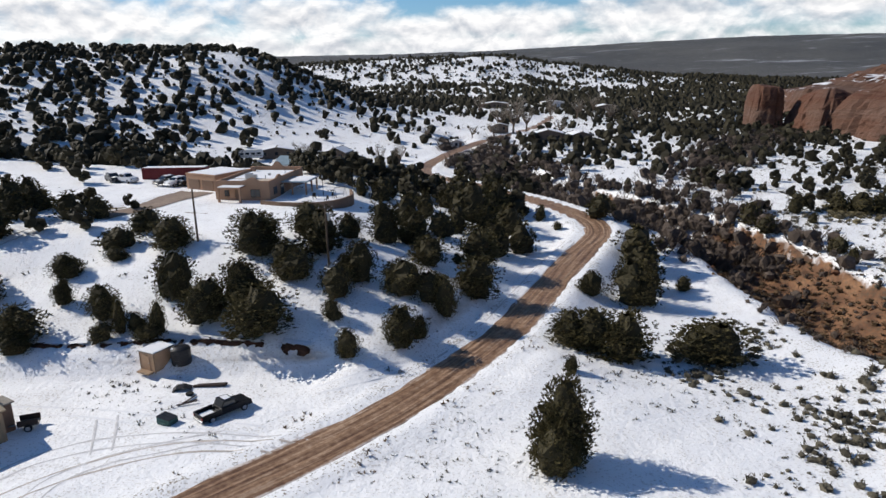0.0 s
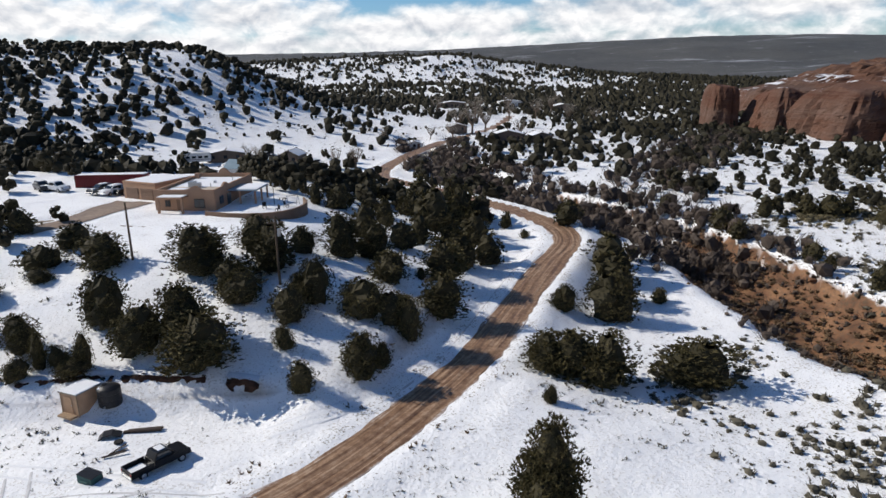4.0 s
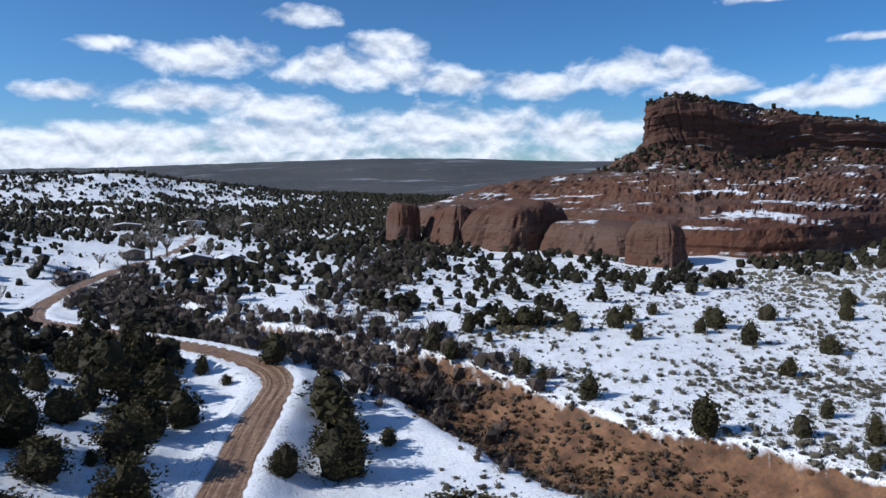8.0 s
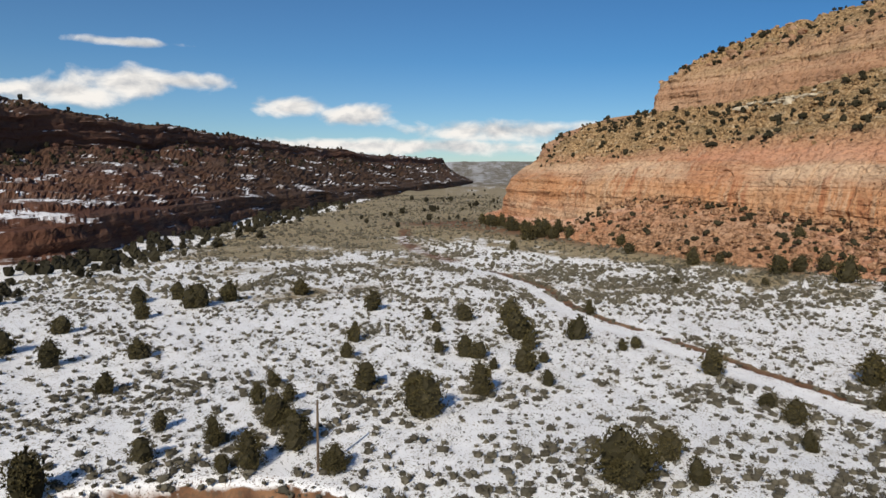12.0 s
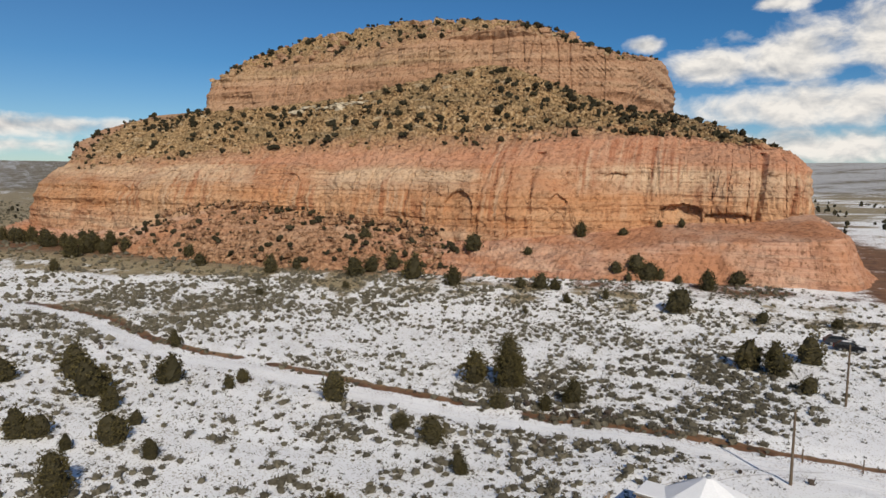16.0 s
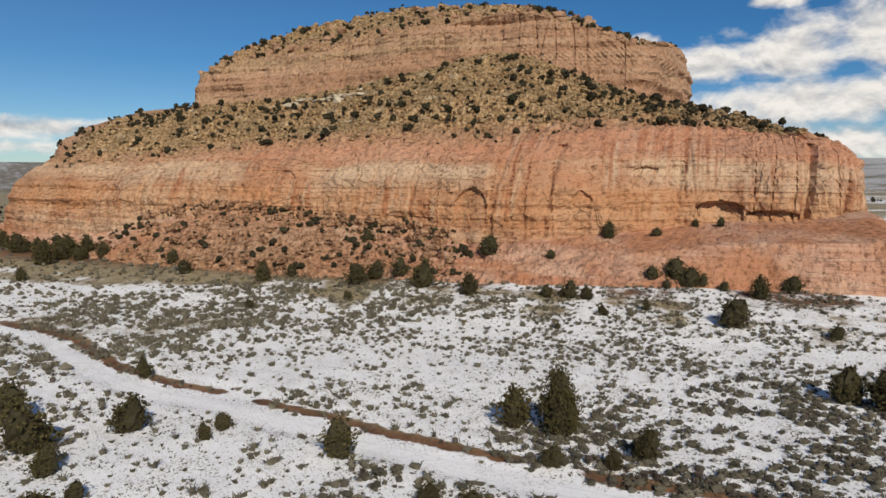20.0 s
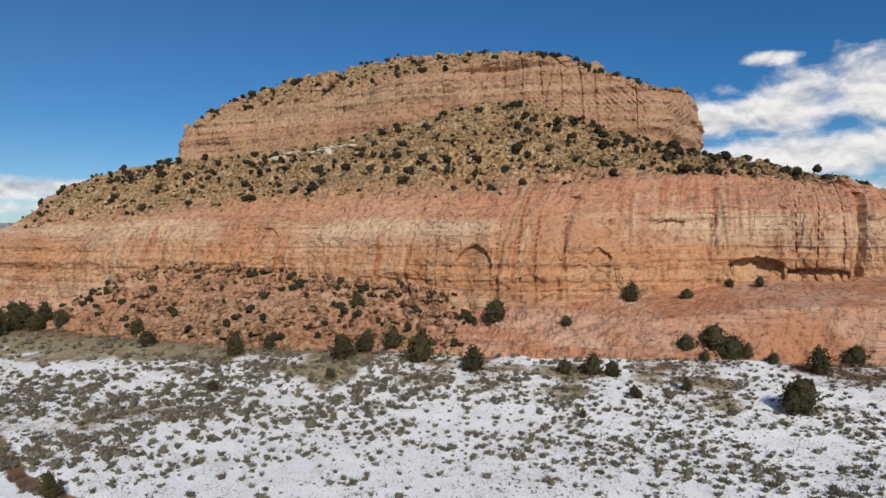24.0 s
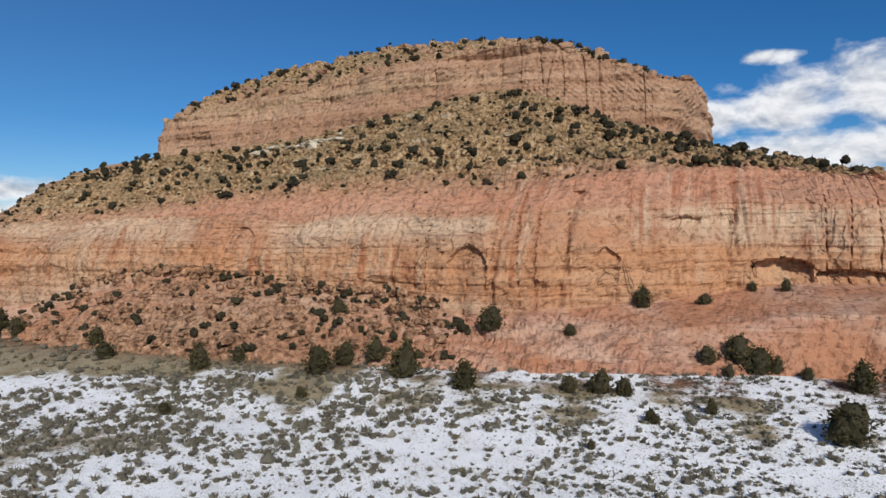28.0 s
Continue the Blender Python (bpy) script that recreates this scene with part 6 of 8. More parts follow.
ADOBE = plain("tan_adobe_plaster", (0.37, 0.23, 0.15), 0.9, vary=0.10, scale=0.7, bump=0.2)
ADOBE_DARK = plain("brown_adobe_wall", (0.20, 0.13, 0.09), 0.9, vary=0.15, scale=0.9, bump=0.3)
ROOF_TAN = plain("tan_flat_roof", (0.52, 0.44, 0.36), 0.85, vary=0.18, scale=0.4, bump=0.2)
BROWN_DOOR = plain("brown_painted_door", (0.20, 0.125, 0.085), 0.6, vary=0.10, scale=1.5)
RED_STEEL = plain("dull_red_steel", (0.17, 0.030, 0.032), 0.55, 0.2, vary=0.16, scale=0.8)
DARK_TRIM = plain("dark_window_trim", (0.05, 0.035, 0.028), 0.6)
WOOD = plain("weathered_boards", (0.30, 0.21, 0.135), 0.85, vary=0.35, scale=3, bump=0.4, stretch=(1, 1, 0.15))
GREY_WOOD = plain("grey_weathered_wood", (0.26, 0.235, 0.205), 0.85, vary=0.25, scale=3, bump=0.4, stretch=(1, 1, 0.15))
POLE_WOOD = plain("creosoted_pole_wood", (0.13, 0.095, 0.065), 0.85, vary=0.3, scale=3, bump=0.4, stretch=(1, 1, 0.1))
PLASTIC = plain("black_plastic", (0.022, 0.022, 0.024), 0.42, vary=0.2, scale=2)
TEAL = plain("teal_painted_steel", (0.035, 0.085, 0.082), 0.5, 0.2, vary=0.25, scale=2)
TAN_STEEL = plain("tan_steel_siding", (0.30, 0.225, 0.145), 0.55, 0.15, vary=0.10, scale=0.8)
ROOF_STEEL = plain("cream_ribbed_roofing", (0.52, 0.43, 0.30), 0.5, 0.15, vary=0.12, scale=0.6)
BLUE_ROOF = plain("blue_grey_metal_roof", (0.28, 0.36, 0.40), 0.45, 0.3, vary=0.12, scale=0.6)
SHED_WALL = plain("sandy_painted_plywood", (0.40, 0.26, 0.165), 0.8, vary=0.12, scale=1.2)
BLACK_PAINT = plain("black_car_paint", (0.012, 0.012, 0.014), 0.28, 0.1, vary=0.2, scale=3)
WHITE_PAINT = plain("white_car_paint", (0.70, 0.71, 0.72), 0.3, 0.0, vary=0.05, scale=2)
GREY_PAINT = plain("dark_grey_car_paint", (0.05, 0.053, 0.06), 0.3, 0.2, vary=0.1, scale=2)
RUBBER = plain("tyre_rubber", (0.018, 0.018, 0.018), 0.85)
STEEL = plain("galvanised_steel", (0.42, 0.43, 0.44), 0.4, 0.8, vary=0.15, scale=4)
WHITE_WALL = plain("white_siding", (0.66, 0.66, 0.65), 0.6, vary=0.06, scale=1)
BROWN_WALL = plain("brown_siding", (0.13, 0.10, 0.08), 0.8, vary=0.15, scale=1)
CONCRETE = plain("grey_brown_gravel", (0.25, 0.19, 0.15), 0.9, vary=0.2, scale=1.2, bump=0.4)
GLASS, gt, gb = material("dark_glass", 0.06)
gb.inputs["Base Color"].default_value = (0.02, 0.025, 0.03, 1)
gb.inputs["Specular IOR Level"].default_value = 0.6
LAMP_RED = plain("red_lens", (0.30, 0.01, 0.01), 0.2)


# ---------------------------------------------------------------- the house on the knoll
def window(parent, x, y, z, w, h, depth=0.08):
    """A window in a wall that faces -y: frame, panes, sill."""
    win = part("window", box(x - w / 2, x + w / 2, y - depth, y + 0.02, z, z + h, 0.015), DARK_TRIM, parent, "dark framed window")
    for sx in (-1, 1):
        part("pane", box(x + sx * w / 4 - w / 4 + 0.06, x + sx * w / 4 + w / 4 - 0.06, y - depth - 0.015, y - depth + 0.01, z + 0.08, z + h - 0.08, 0), GLASS, win)
    part("sill", box(x - w / 2 - 0.08, x + w / 2 + 0.08, y - depth - 0.10, y, z - 0.09, z, 0.01), ADOBE, win)
    return win


def parapet_profile(length, height, swell, at):
    """Top line of a mission-style parapet with one curved gable."""
    pts = [(0, 0), (length, 0), (length, height)]
    for i in range(17):
        u = i / 16 * 2 - 1
        pts.append((at - u * 1.5, height + swell * (0.5 + 0.5 * math.cos(u * math.pi)) * (1 if abs(u) < 0.55 else 0.55)))
    pts.append((0, height))
    return pts


def house():
    h = thing("adobe_house", -36.6, 111.0, -10, "tan adobe house with curved parapets and snowy flat roof", "house", z=8.35)
    d, w, t = 15.0, 9.3, 0.35
    part("front_wall", prism(parapet_profile(w, 3.5, 0.55, 6.4), 0, t, 0.04), ADOBE, h)
    part("back_wall", prism(parapet_profile(w, 3.6, 0.9, 4.6), d - t, d, 0.04), ADOBE, h)
    for name, x in (("left_wall", 0), ("right_wall", w - t)):
        bm = prism(parapet_profile(d - 2 * t - 0.01, 3.45, 0.5 if name == "right_wall" else 0.0, 4.0), 0, t, 0.04)
        bmesh.ops.transform(bm, matrix=Matrix.Translation((x + t, t + 0.005, 0)) @ Matrix.Rotation(radians(90), 4, "Z"), verts=bm.verts)
        part(name, bm, ADOBE, h)
    roof = part("roof", box(t, w - t, t, d - t, 2.85, 3.0, 0), ROOF_TAN, h, "tan flat roof with melting snow")
    part("snow_patch", box(t + 0.4, w - t - 0.3, 5.2, d - t - 0.5, 3.0, 3.06, 0.03), SNOW_CAP, roof, "thin snow left on the roof")
    part("snow_patch", box(t + 0.3, 3.4, 1.0, 4.4, 3.0, 3.05, 0.03), SNOW_CAP, roof)
    for i, (x, y, s) in enumerate(((3.0, 4.9, 0.9), (4.2, 4.6, 0.7), (5.6, 8.2, 0.35))):
        part("roof_unit", box(x, x + s * 1.2, y, y + s, 3.0, 3.0 + 0.8 * s + 0.15, 0.04), STEEL, roof, "grey rooftop cooling unit")
    for x, y in ((6.6, 5.0), (2.0, 8.5), (7.6, 11.0)):
        part("vent_pipe", tube(x, y, 3.0, 3.65, 0.07), STEEL, roof)
    window(h, 2.0, 0, 1.0, 0.8, 1.0)
    window(h, 6.9, 0, 0.9, 1.6, 1.25)
    door = part("front_door", box(3.4, 4.35, -0.06, 0.02, 0.12, 2.2, 0.02), BROWN_DOOR, h, "brown wooden front door")
    part("handle", tube(4.22, -0.10, 1.08, 1.16, 0.03), STEEL, door)
    porch = part("porch_roof", box(1.3, 5.3, -2.1, 0.0, 2.5, 2.75, 0.05), ADOBE, h, "flat porch roof with snow")
    part("snow_patch", box(1.4, 5.2, -2.0, -0.05, 2.75, 2.83, 0.03), SNOW_CAP, porch)
    for x in (1.5, 5.1):
        part("porch_post", box(x - 0.16, x + 0.16, -2.0, -1.68, 0, 2.5, 0.03), ADOBE, h)
    part("porch_floor", box(1.0, 5.6, -2.3, 0, -0.35, 0.10, 0.03), CONCRETE, h)
    for y, z, hh in ((1.6, 1.0, 1.2), (4.4, 0.1, 2.1)):
        bm = box(-0.7, 0.7, -0.07, 0.02, 0, hh, 0.02)
        bmesh.ops.transform(bm, matrix=Matrix.Translation((w, y + 0.7, z)) @ Matrix.Rotation(radians(90), 4, "Z"), verts=bm.verts)
        part("side_window", bm, GLASS, h, "dark side window")
    # covered terrace on the right
    cover_ = part("terrace_roof", box(w + 0.02, w + 4.6, 4.6, 10.2, 2.45, 2.62, 0.03), BLUE_ROOF, h, "metal terrace roof under snow")
    part("snow_patch", box(w + 1.2, w + 4.5, 5.0, 10.0, 2.62, 2.70, 0.03), SNOW_CAP, cover_)
    for x, y in ((w + 4.3, 4.8), (w + 4.3, 7.5), (w + 4.3, 10.0), (w + 1.9, 4.8)):
        part("terrace_post", box(x - 0.12, x + 0.12, y - 0.12, y + 0.12, -0.1, 2.45, 0.02), ADOBE, h)
    part("chimney", box(0.5, 1.2, 12.5, 13.2, 2.9, 3.9, 0.04), ADOBE, h)
    return h


def garage():
    g = thing("garage", -45.2, 122.2, -32, "tan adobe garage with two brown doors", "garage", z=8.3)
    w, d = 7.6, 8.0
    part("wall", box(0, w, 0, d, 0, 3.0, 0.05), ADOBE, g)
    part("parapet", box(-0.05, w + 0.05, -0.05, d + 0.05, 3.0, 3.3, 0.05), ADOBE, g)
    part("snow_patch", box(0.3, w - 0.3, 0.3, d - 0.3, 3.3, 3.36, 0.03), SNOW_CAP, g, "snow on the flat roof")
    for x in (0.6, 4.1):
        door = part("garage_door", box(x, x + 2.9, -0.05, 0.03, 0.05, 2.35, 0.02), BROWN_DOOR, g, "closed brown panel garage door")
        for i in range(4):
            part("panel", box(x + 0.08, x + 2.82, -0.075, -0.05, 0.12 + i * 0.56, 0.60 + i * 0.56, 0.015), BROWN_DOOR, door)
    return g


def container():
    c = thing("shipping_container", -57.0, 131.8, -4, "long dull red steel container with snow on top", "container", z=8.6)
    bm = bmesh.new()
    for i in range(48):
        x = i * 0.254
        box(x, x + 0.16, -0.03, 0.05, 0.18, 2.45, 0.0, bm)
    part("corrugation", bm, RED_STEEL, c)
    part("body", box(0, 12.2, 0.02, 2.44, 0.1, 2.52, 0.03), RED_STEEL, c)
    for z in (0.02, 2.5):
        part("rail", box(-0.03, 12.23, -0.05, 0.1, z, z + 0.16, 0.02), RED_STEEL, c)
    for x in (0.0, 12.05):
        part("corner_post", box(x - 0.03, x + 0.18, -0.06, 0.12, 0.02, 2.66, 0.02), RED_STEEL, c)
    part("snow_patch", box(0.1, 12.1, 0.1, 2.35, 2.55, 2.68, 0.05), SNOW_CAP, c, "snow layer on the roof")
    return c


def terrace_wall():
    """Curved retaining wall round the terrace beside the house."""
    w = thing("retaining_wall", -15.6, 106.4, 0, "curved brown retaining wall round the snowy terrace", "wall", z=7.6)
    pts = smooth_line([(-12.5, -0.2), (-8.0, -2.2), (-3.5, -2.6), (-0.3, -0.6), (1.2, 3.6), (0.4, 8.0)], 1.1)
    for a, b in zip(pts, pts[1:]):
        d = math.degrees(math.atan2(b[1] - a[1], b[0] - a[0]))
        ln = math.hypot(b[0] - a[0], b[1] - a[1])
        bm = box(-0.02, ln + 0.02, -0.18, 0.18, -0.6, 1.75, 0.03)
        bmesh.ops.transform(bm, matrix=pose(a[0], a[1], 0, 0, 0, d), verts=bm.verts)
        part("wall_section", bm, ADOBE_DARK, w)
    return w


def low_terrace_edge():
    e = thing("stone_edging", -42.0, 103.0, 0, "low dark stone edging between house and slope", "edging", z=8.1)
    pts = smooth_line([(0, 0), (5, -1.6), (10, -2.4), (14.5, -1.2), (17, 2.0)], 0.9)
    rg = random.Random(5)
    for a, b in zip(pts, pts[1:]):
        me = bmesh.new()
        box(-0.42, 0.42, -0.22, 0.22, -0.3, 0.42 + rg.uniform(0, 0.2), 0.07, me)
        bmesh.ops.transform(me, matrix=pose(a[0], a[1], 0, 0, rg.uniform(-4, 4), math.degrees(math.atan2(b[1] - a[1], b[0] - a[0]))), verts=me.verts)
        part("stone", me, ADOBE_DARK, e)
    return e


def patio_things():
    for x, y, t in ((-20.5, 110.2, 20), (-18.4, 109.0, -40), (-17.6, 112.0, 70)):
        c = thing("patio_chair", x, y, t, "dark metal patio chair on the snowy terrace", "chair", "patio chairs")
        part("seat", box(-0.28, 0.28, -0.28, 0.28, 0.40, 0.46, 0.02), PLASTIC, c)
        part("backrest", box(-0.28, 0.28, 0.24, 0.30, 0.46, 0.98, 0.02), PLASTIC, c)
        for sx in (-0.24, 0.24):
            for sy in (-0.24, 0.24):
                part("leg", box(sx - 0.03, sx + 0.03, sy - 0.03, sy + 0.03, -0.05, 0.40, 0.0), PLASTIC, c)
    lamp = thing("yard_lamp", -19.6, 113.5, 0, "slim dark yard lamp post on the terrace", "lamp post")
    part("post", tube(0, 0, -0.1, 2.9, 0.05), DARK_TRIM, lamp)
    part("lantern", tube(0, 0, 2.9, 3.25, 0.12, 0.17), STEEL, lamp, "grey lantern head")
    sw = thing("garden_swing", -16.9, 113.9, 30, "white steel garden swing frame on the terrace", "swing")
    for x in (-0.9, 0.9):
        for s in (-1, 1):
            bm = tube(x, s * 0.42, -0.1, 1.75, 0.035, tilt=Matrix.Rotation(radians(s * 25), 4, "X"))
            part("frame_leg", bm, STEEL, sw)
    part("top_bar", box(-0.95, 0.95, -0.03, 0.03, 1.62, 1.70, 0.0), STEEL, sw)
    part("bench", box(-0.7, 0.7, -0.25, 0.25, 0.45, 0.52, 0.02), STEEL, sw)


def drive_apron():
    ap = thing("gravel_apron", -43.5, 113.6, -58, "bare grey-brown gravel drive before the garage", "driveway", z=0)
    ap.matrix_world = Matrix.Identity(4)
    ln = smooth_line([(-49.5, 98), (-46.5, 105), (-44.4, 112), (-42.0, 118)], 1.0)
    verts = []
    for i, p in enumerate(ln):
        q, r = ln[max(i - 1, 0)], ln[min(i + 1, len(ln) - 1)]
        dx, dy = r[0] - q[0], r[1] - q[1]
        n = math.hypot(dx, dy)
        w = 1.8 + 1.9 * i / len(ln)
        for k in range(9):
            u = (k / 4 - 1) * w
            x, y = p[0] + dy / n * u, p[1] - dx / n * u
            verts.append((x, y, level(x, y) + 0.09))
    mesh_object("gravel_sheet", verts, grid_faces(len(ln), 9), CONCRETE, ap, smooth=True)
    ap["kind"] = "structure"


house(), garage(), container(), terrace_wall(), low_terrace_edge(), patio_things(), drive_apron()


# ---------------------------------------------------------------- vehicles
def wheel(parent, x, y, r):
    m = Matrix.Rotation(radians(90), 4, "X")
    bm = bmesh.new()
    bmesh.ops.create_cone(bm, cap_ends=True, segments=18, radius1=r, radius2=r, depth=0.24, matrix=Matrix.Translation((x, y, r)) @ m)
    bmesh.ops.bevel(bm, geom=list(bm.edges), offset=0.03, segments=1, affect="EDGES")
    w = part("wheel", bm, RUBBER, parent, "black tyre")
    bm = bmesh.new()
    bmesh.ops.create_cone(bm, cap_ends=True, segments=14, radius1=r * 0.6, radius2=r * 0.55, depth=0.26, matrix=Matrix.Translation((x, y, r)) @ m)
    part("rim", bm, STEEL, w, "steel rim")


def car(x, y, turn, paint, label, pickup=False, snow=True, size=1.0):
    c = thing("pickup_truck" if pickup else "car", x, y, turn, label, "pickup truck" if pickup else "car", "parked vehicles", size=size)
    ln = 5.6 if pickup else 4.7
    side = [(0.05, 0.42), (0.0, 0.72), (0.15, 0.98), (1.35, 1.08), (ln - 0.2, 1.06), (ln, 0.80), (ln - 0.06, 0.40)]
    if pickup:
        side = [(0.05, 0.45), (0.0, 0.80), (0.2, 1.08), (1.5, 1.16), (3.45, 1.16), (3.47, 0.72), (ln - 0.08, 0.72), (ln - 0.06, 1.12), (ln, 1.12), (ln, 0.48)]
    part("body", prism(side, -0.92, 0.92, 0.05), paint, c)
    roof = [(1.3, 1.10), (1.95, 1.72), (3.1, 1.78), (3.42, 1.14)] if pickup else [(1.15, 1.05), (1.95, 1.60), (3.7, 1.64), (4.45, 1.04)]
    part("cab", prism(roof, -0.78, 0.78, 0.05), paint, c)
    g = [(roof[0][0] + 0.22, 1.14), (roof[1][0] + 0.05, roof[1][1] - 0.10), (roof[2][0] - 0.05, roof[2][1] - 0.10), (roof[3][0] - 0.14, 1.14)]
    for s in (-1, 1):
        part("side_glass", prism(g, s * 0.775 - 0.012, s * 0.775 + 0.012), GLASS, c, "dark side window")
    a, b = roof[0], roof[1]
    bm = box(-0.02, 0.02, -0.68, 0.68, -0.36, 0.36, 0)
    tilt = math.degrees(math.atan2(b[0] - a[0], b[1] - a[1]))
    bmesh.ops.transform(bm, matrix=pose((a[0] + b[0]) / 2 - 0.01, 0, (a[1] + b[1]) / 2, 0, tilt, 0), verts=bm.verts)
    part("windscreen", bm, GLASS, c, "dark windscreen")
    if pickup:
        for s in (-1, 1):
            part("bed_side", box(3.5, ln - 0.05, s * 0.86 - 0.06, s * 0.86 + 0.06, 0.70, 1.14, 0.02), paint, c)
        part("tailgate", box(ln - 0.10, ln + 0.0, -0.80, 0.80, 0.70, 1.13, 0.02), paint, c)
        part("bed_snow", box(3.9, ln - 0.3, -0.6, 0.6, 0.72, 0.82, 0.04), SNOW_CAP, c, "snow lying in the bed")
    if snow:
        part("roof_snow", box(roof[1][0] + 0.15, roof[2][0] - 0.3, -0.5, 0.45, roof[2][1] - 0.03, roof[2][1] + 0.05, 0.03), SNOW_CAP, c, "patch of snow on the roof")
        part("bonnet_snow", box(0.4, 1.0, -0.3, 0.6, 1.0, 1.09, 0.03), SNOW_CAP, c, "patch of snow on the bonnet")
    for px in (0.95, ln - 1.05):
        for s in (-1, 1):
            wheel(c, px, s * 0.84, 0.38 if pickup else 0.34)
    part("front_bumper", box(-0.10, 0.06, -0.88, 0.88, 0.38, 0.60, 0.03), STEEL if pickup else paint, c)
    part("rear_bumper", box(ln - 0.04, ln + 0.10, -0.88, 0.88, 0.40, 0.60, 0.03), STEEL if pickup else paint, c)
    for s in (-1, 1):
        part("headlight", box(-0.03, 0.06, s * 0.68 - 0.14, s * 0.68 + 0.14, 0.72, 0.90, 0.02), GLASS, c, "clear headlight")
        part("tail_light", box(ln - 0.03, ln + 0.03, s * 0.78 - 0.08, s * 0.78 + 0.08, 0.76, 1.0, 0.02), LAMP_RED, c, "red tail light")
        part("mirror", box(roof[0][0] + 0.25, roof[0][0] + 0.40, s * 0.98 - 0.10, s * 0.98 + 0.10, 1.12, 1.30, 0.02), paint, c)
    return c


car(-18.0, 57.0, 227, BLACK_PAINT, "old black pickup truck with snow patches in the yard", True, size=0.86)
car(-51.6, 124.4, 60, GREY_PAINT, "dark grey car parked beside the container")
car(-49.3, 123.4, 60, WHITE_PAINT, "white sport utility car parked before the garage")
car(-47.3, 124.0, 60, BLACK_PAINT, "black car parked beside the garage")
car(-56.8, 127.8, 150, WHITE_PAINT, "white pickup truck parked beside the container", True)
car(-60.5, 128.6, 130, GREY_PAINT, "dark car with snow parked beside the container")


# ---------------------------------------------------------------- the yard
def pump_shed():
    s = thing("pump_shed", -30.4, 63.9, -28, "small sandy plywood shed with snow on its roof", "shed", size=0.80)
    part("wall", box(0, 2.5, 0, 3.0, -0.1, 2.35, 0.03), SHED_WALL, s)
    for x, y in ((0, 0), (2.5, 0), (0, 3.0), (2.5, 3.0)):
        part("corner_board", box(x - 0.05, x + 0.05, y - 0.05, y + 0.05, -0.1, 2.36, 0.0), WOOD, s)
    door = part("door", box(0.8, 1.7, -0.05, 0.0, 0.05, 2.0, 0.01), SHED_WALL, s, "plain plywood door")
    part("latch", box(1.55, 1.65, -0.08, -0.05, 1.0, 1.1, 0.0), STEEL, door)
    roof = part("roof", box(-0.15, 2.65, -0.15, 3.15, 2.35, 2.45, 0.01), GREY_WOOD, s)
    part("snow_patch", box(-0.12, 2.62, -0.12, 3.12, 2.45, 2.55, 0.04), SNOW_CAP, roof, "flat layer of snow")
    part("step", box(0.2, 2.3, -0.9, -0.05, -0.15, 0.06, 0.02), WOOD, s)


def water_tank():
    k = thing("water_tank", -26.5, 64.4, 0, "round black plastic water tank with domed lid", "water tank", size=0.80)
    part("body", turned([(1.16, -0.1), (1.22, 0.05), (1.22, 0.6), (1.19, 0.64), (1.22, 0.68), (1.22, 1.3), (1.19, 1.34), (1.22, 1.38), (1.22, 1.9), (1.12, 2.02), (0.75, 2.22), (0.35, 2.32), (0.05, 2.34)]), PLASTIC, k)
    part("lid", tube(-0.35, -0.1, 2.26, 2.42, 0.26, 0.24, 16), PLASTIC, k, "screw lid")
    part("snow_patch", box(-0.95, -0.35, -0.75, -0.2, 2.02, 2.14, 0.05), SNOW_CAP, k, "small patch of snow")
    part("outlet_pipe", box(-0.25, -0.05, -1.45, -1.15, 0.05, 0.22, 0.02), STEEL, k)


def dumpster():
    d = thing("dumpster", -24.0, 53.7, -25, "teal steel dumpster with black lids in the yard", "dumpster", z=0.05, size=0.72)
    part("bin", prism([(-0.95, 0.12), (-0.95, 1.25), (0.95, 1.05), (0.95, 0.12)], -0.75, 0.75, 0.03), TEAL, d)
    for y in (-0.38, 0.38):
        bm = box(-1.02, 1.02, y - 0.36, y + 0.36, -0.03, 0.03, 0.01)
        bmesh.ops.transform(bm, matrix=pose(0, 0, 1.19, 0, 6, 0), verts=bm.verts)
        part("lid", bm, PLASTIC, d, "black plastic lid")
    for s in (-1, 1):
        part("lift_pocket", box(-0.6, 0.6, s * 0.82 - 0.06, s * 0.82 + 0.06, 0.55, 0.75, 0.01), TEAL, d)
        for x in (-0.75, 0.75):
            part("caster", tube(x, s * 0.6, -0.05, 0.12, 0.07), RUBBER, d)
    part("rib", box(-0.98, -0.92, -0.78, 0.78, 0.60, 0.72, 0.01), TEAL, d)


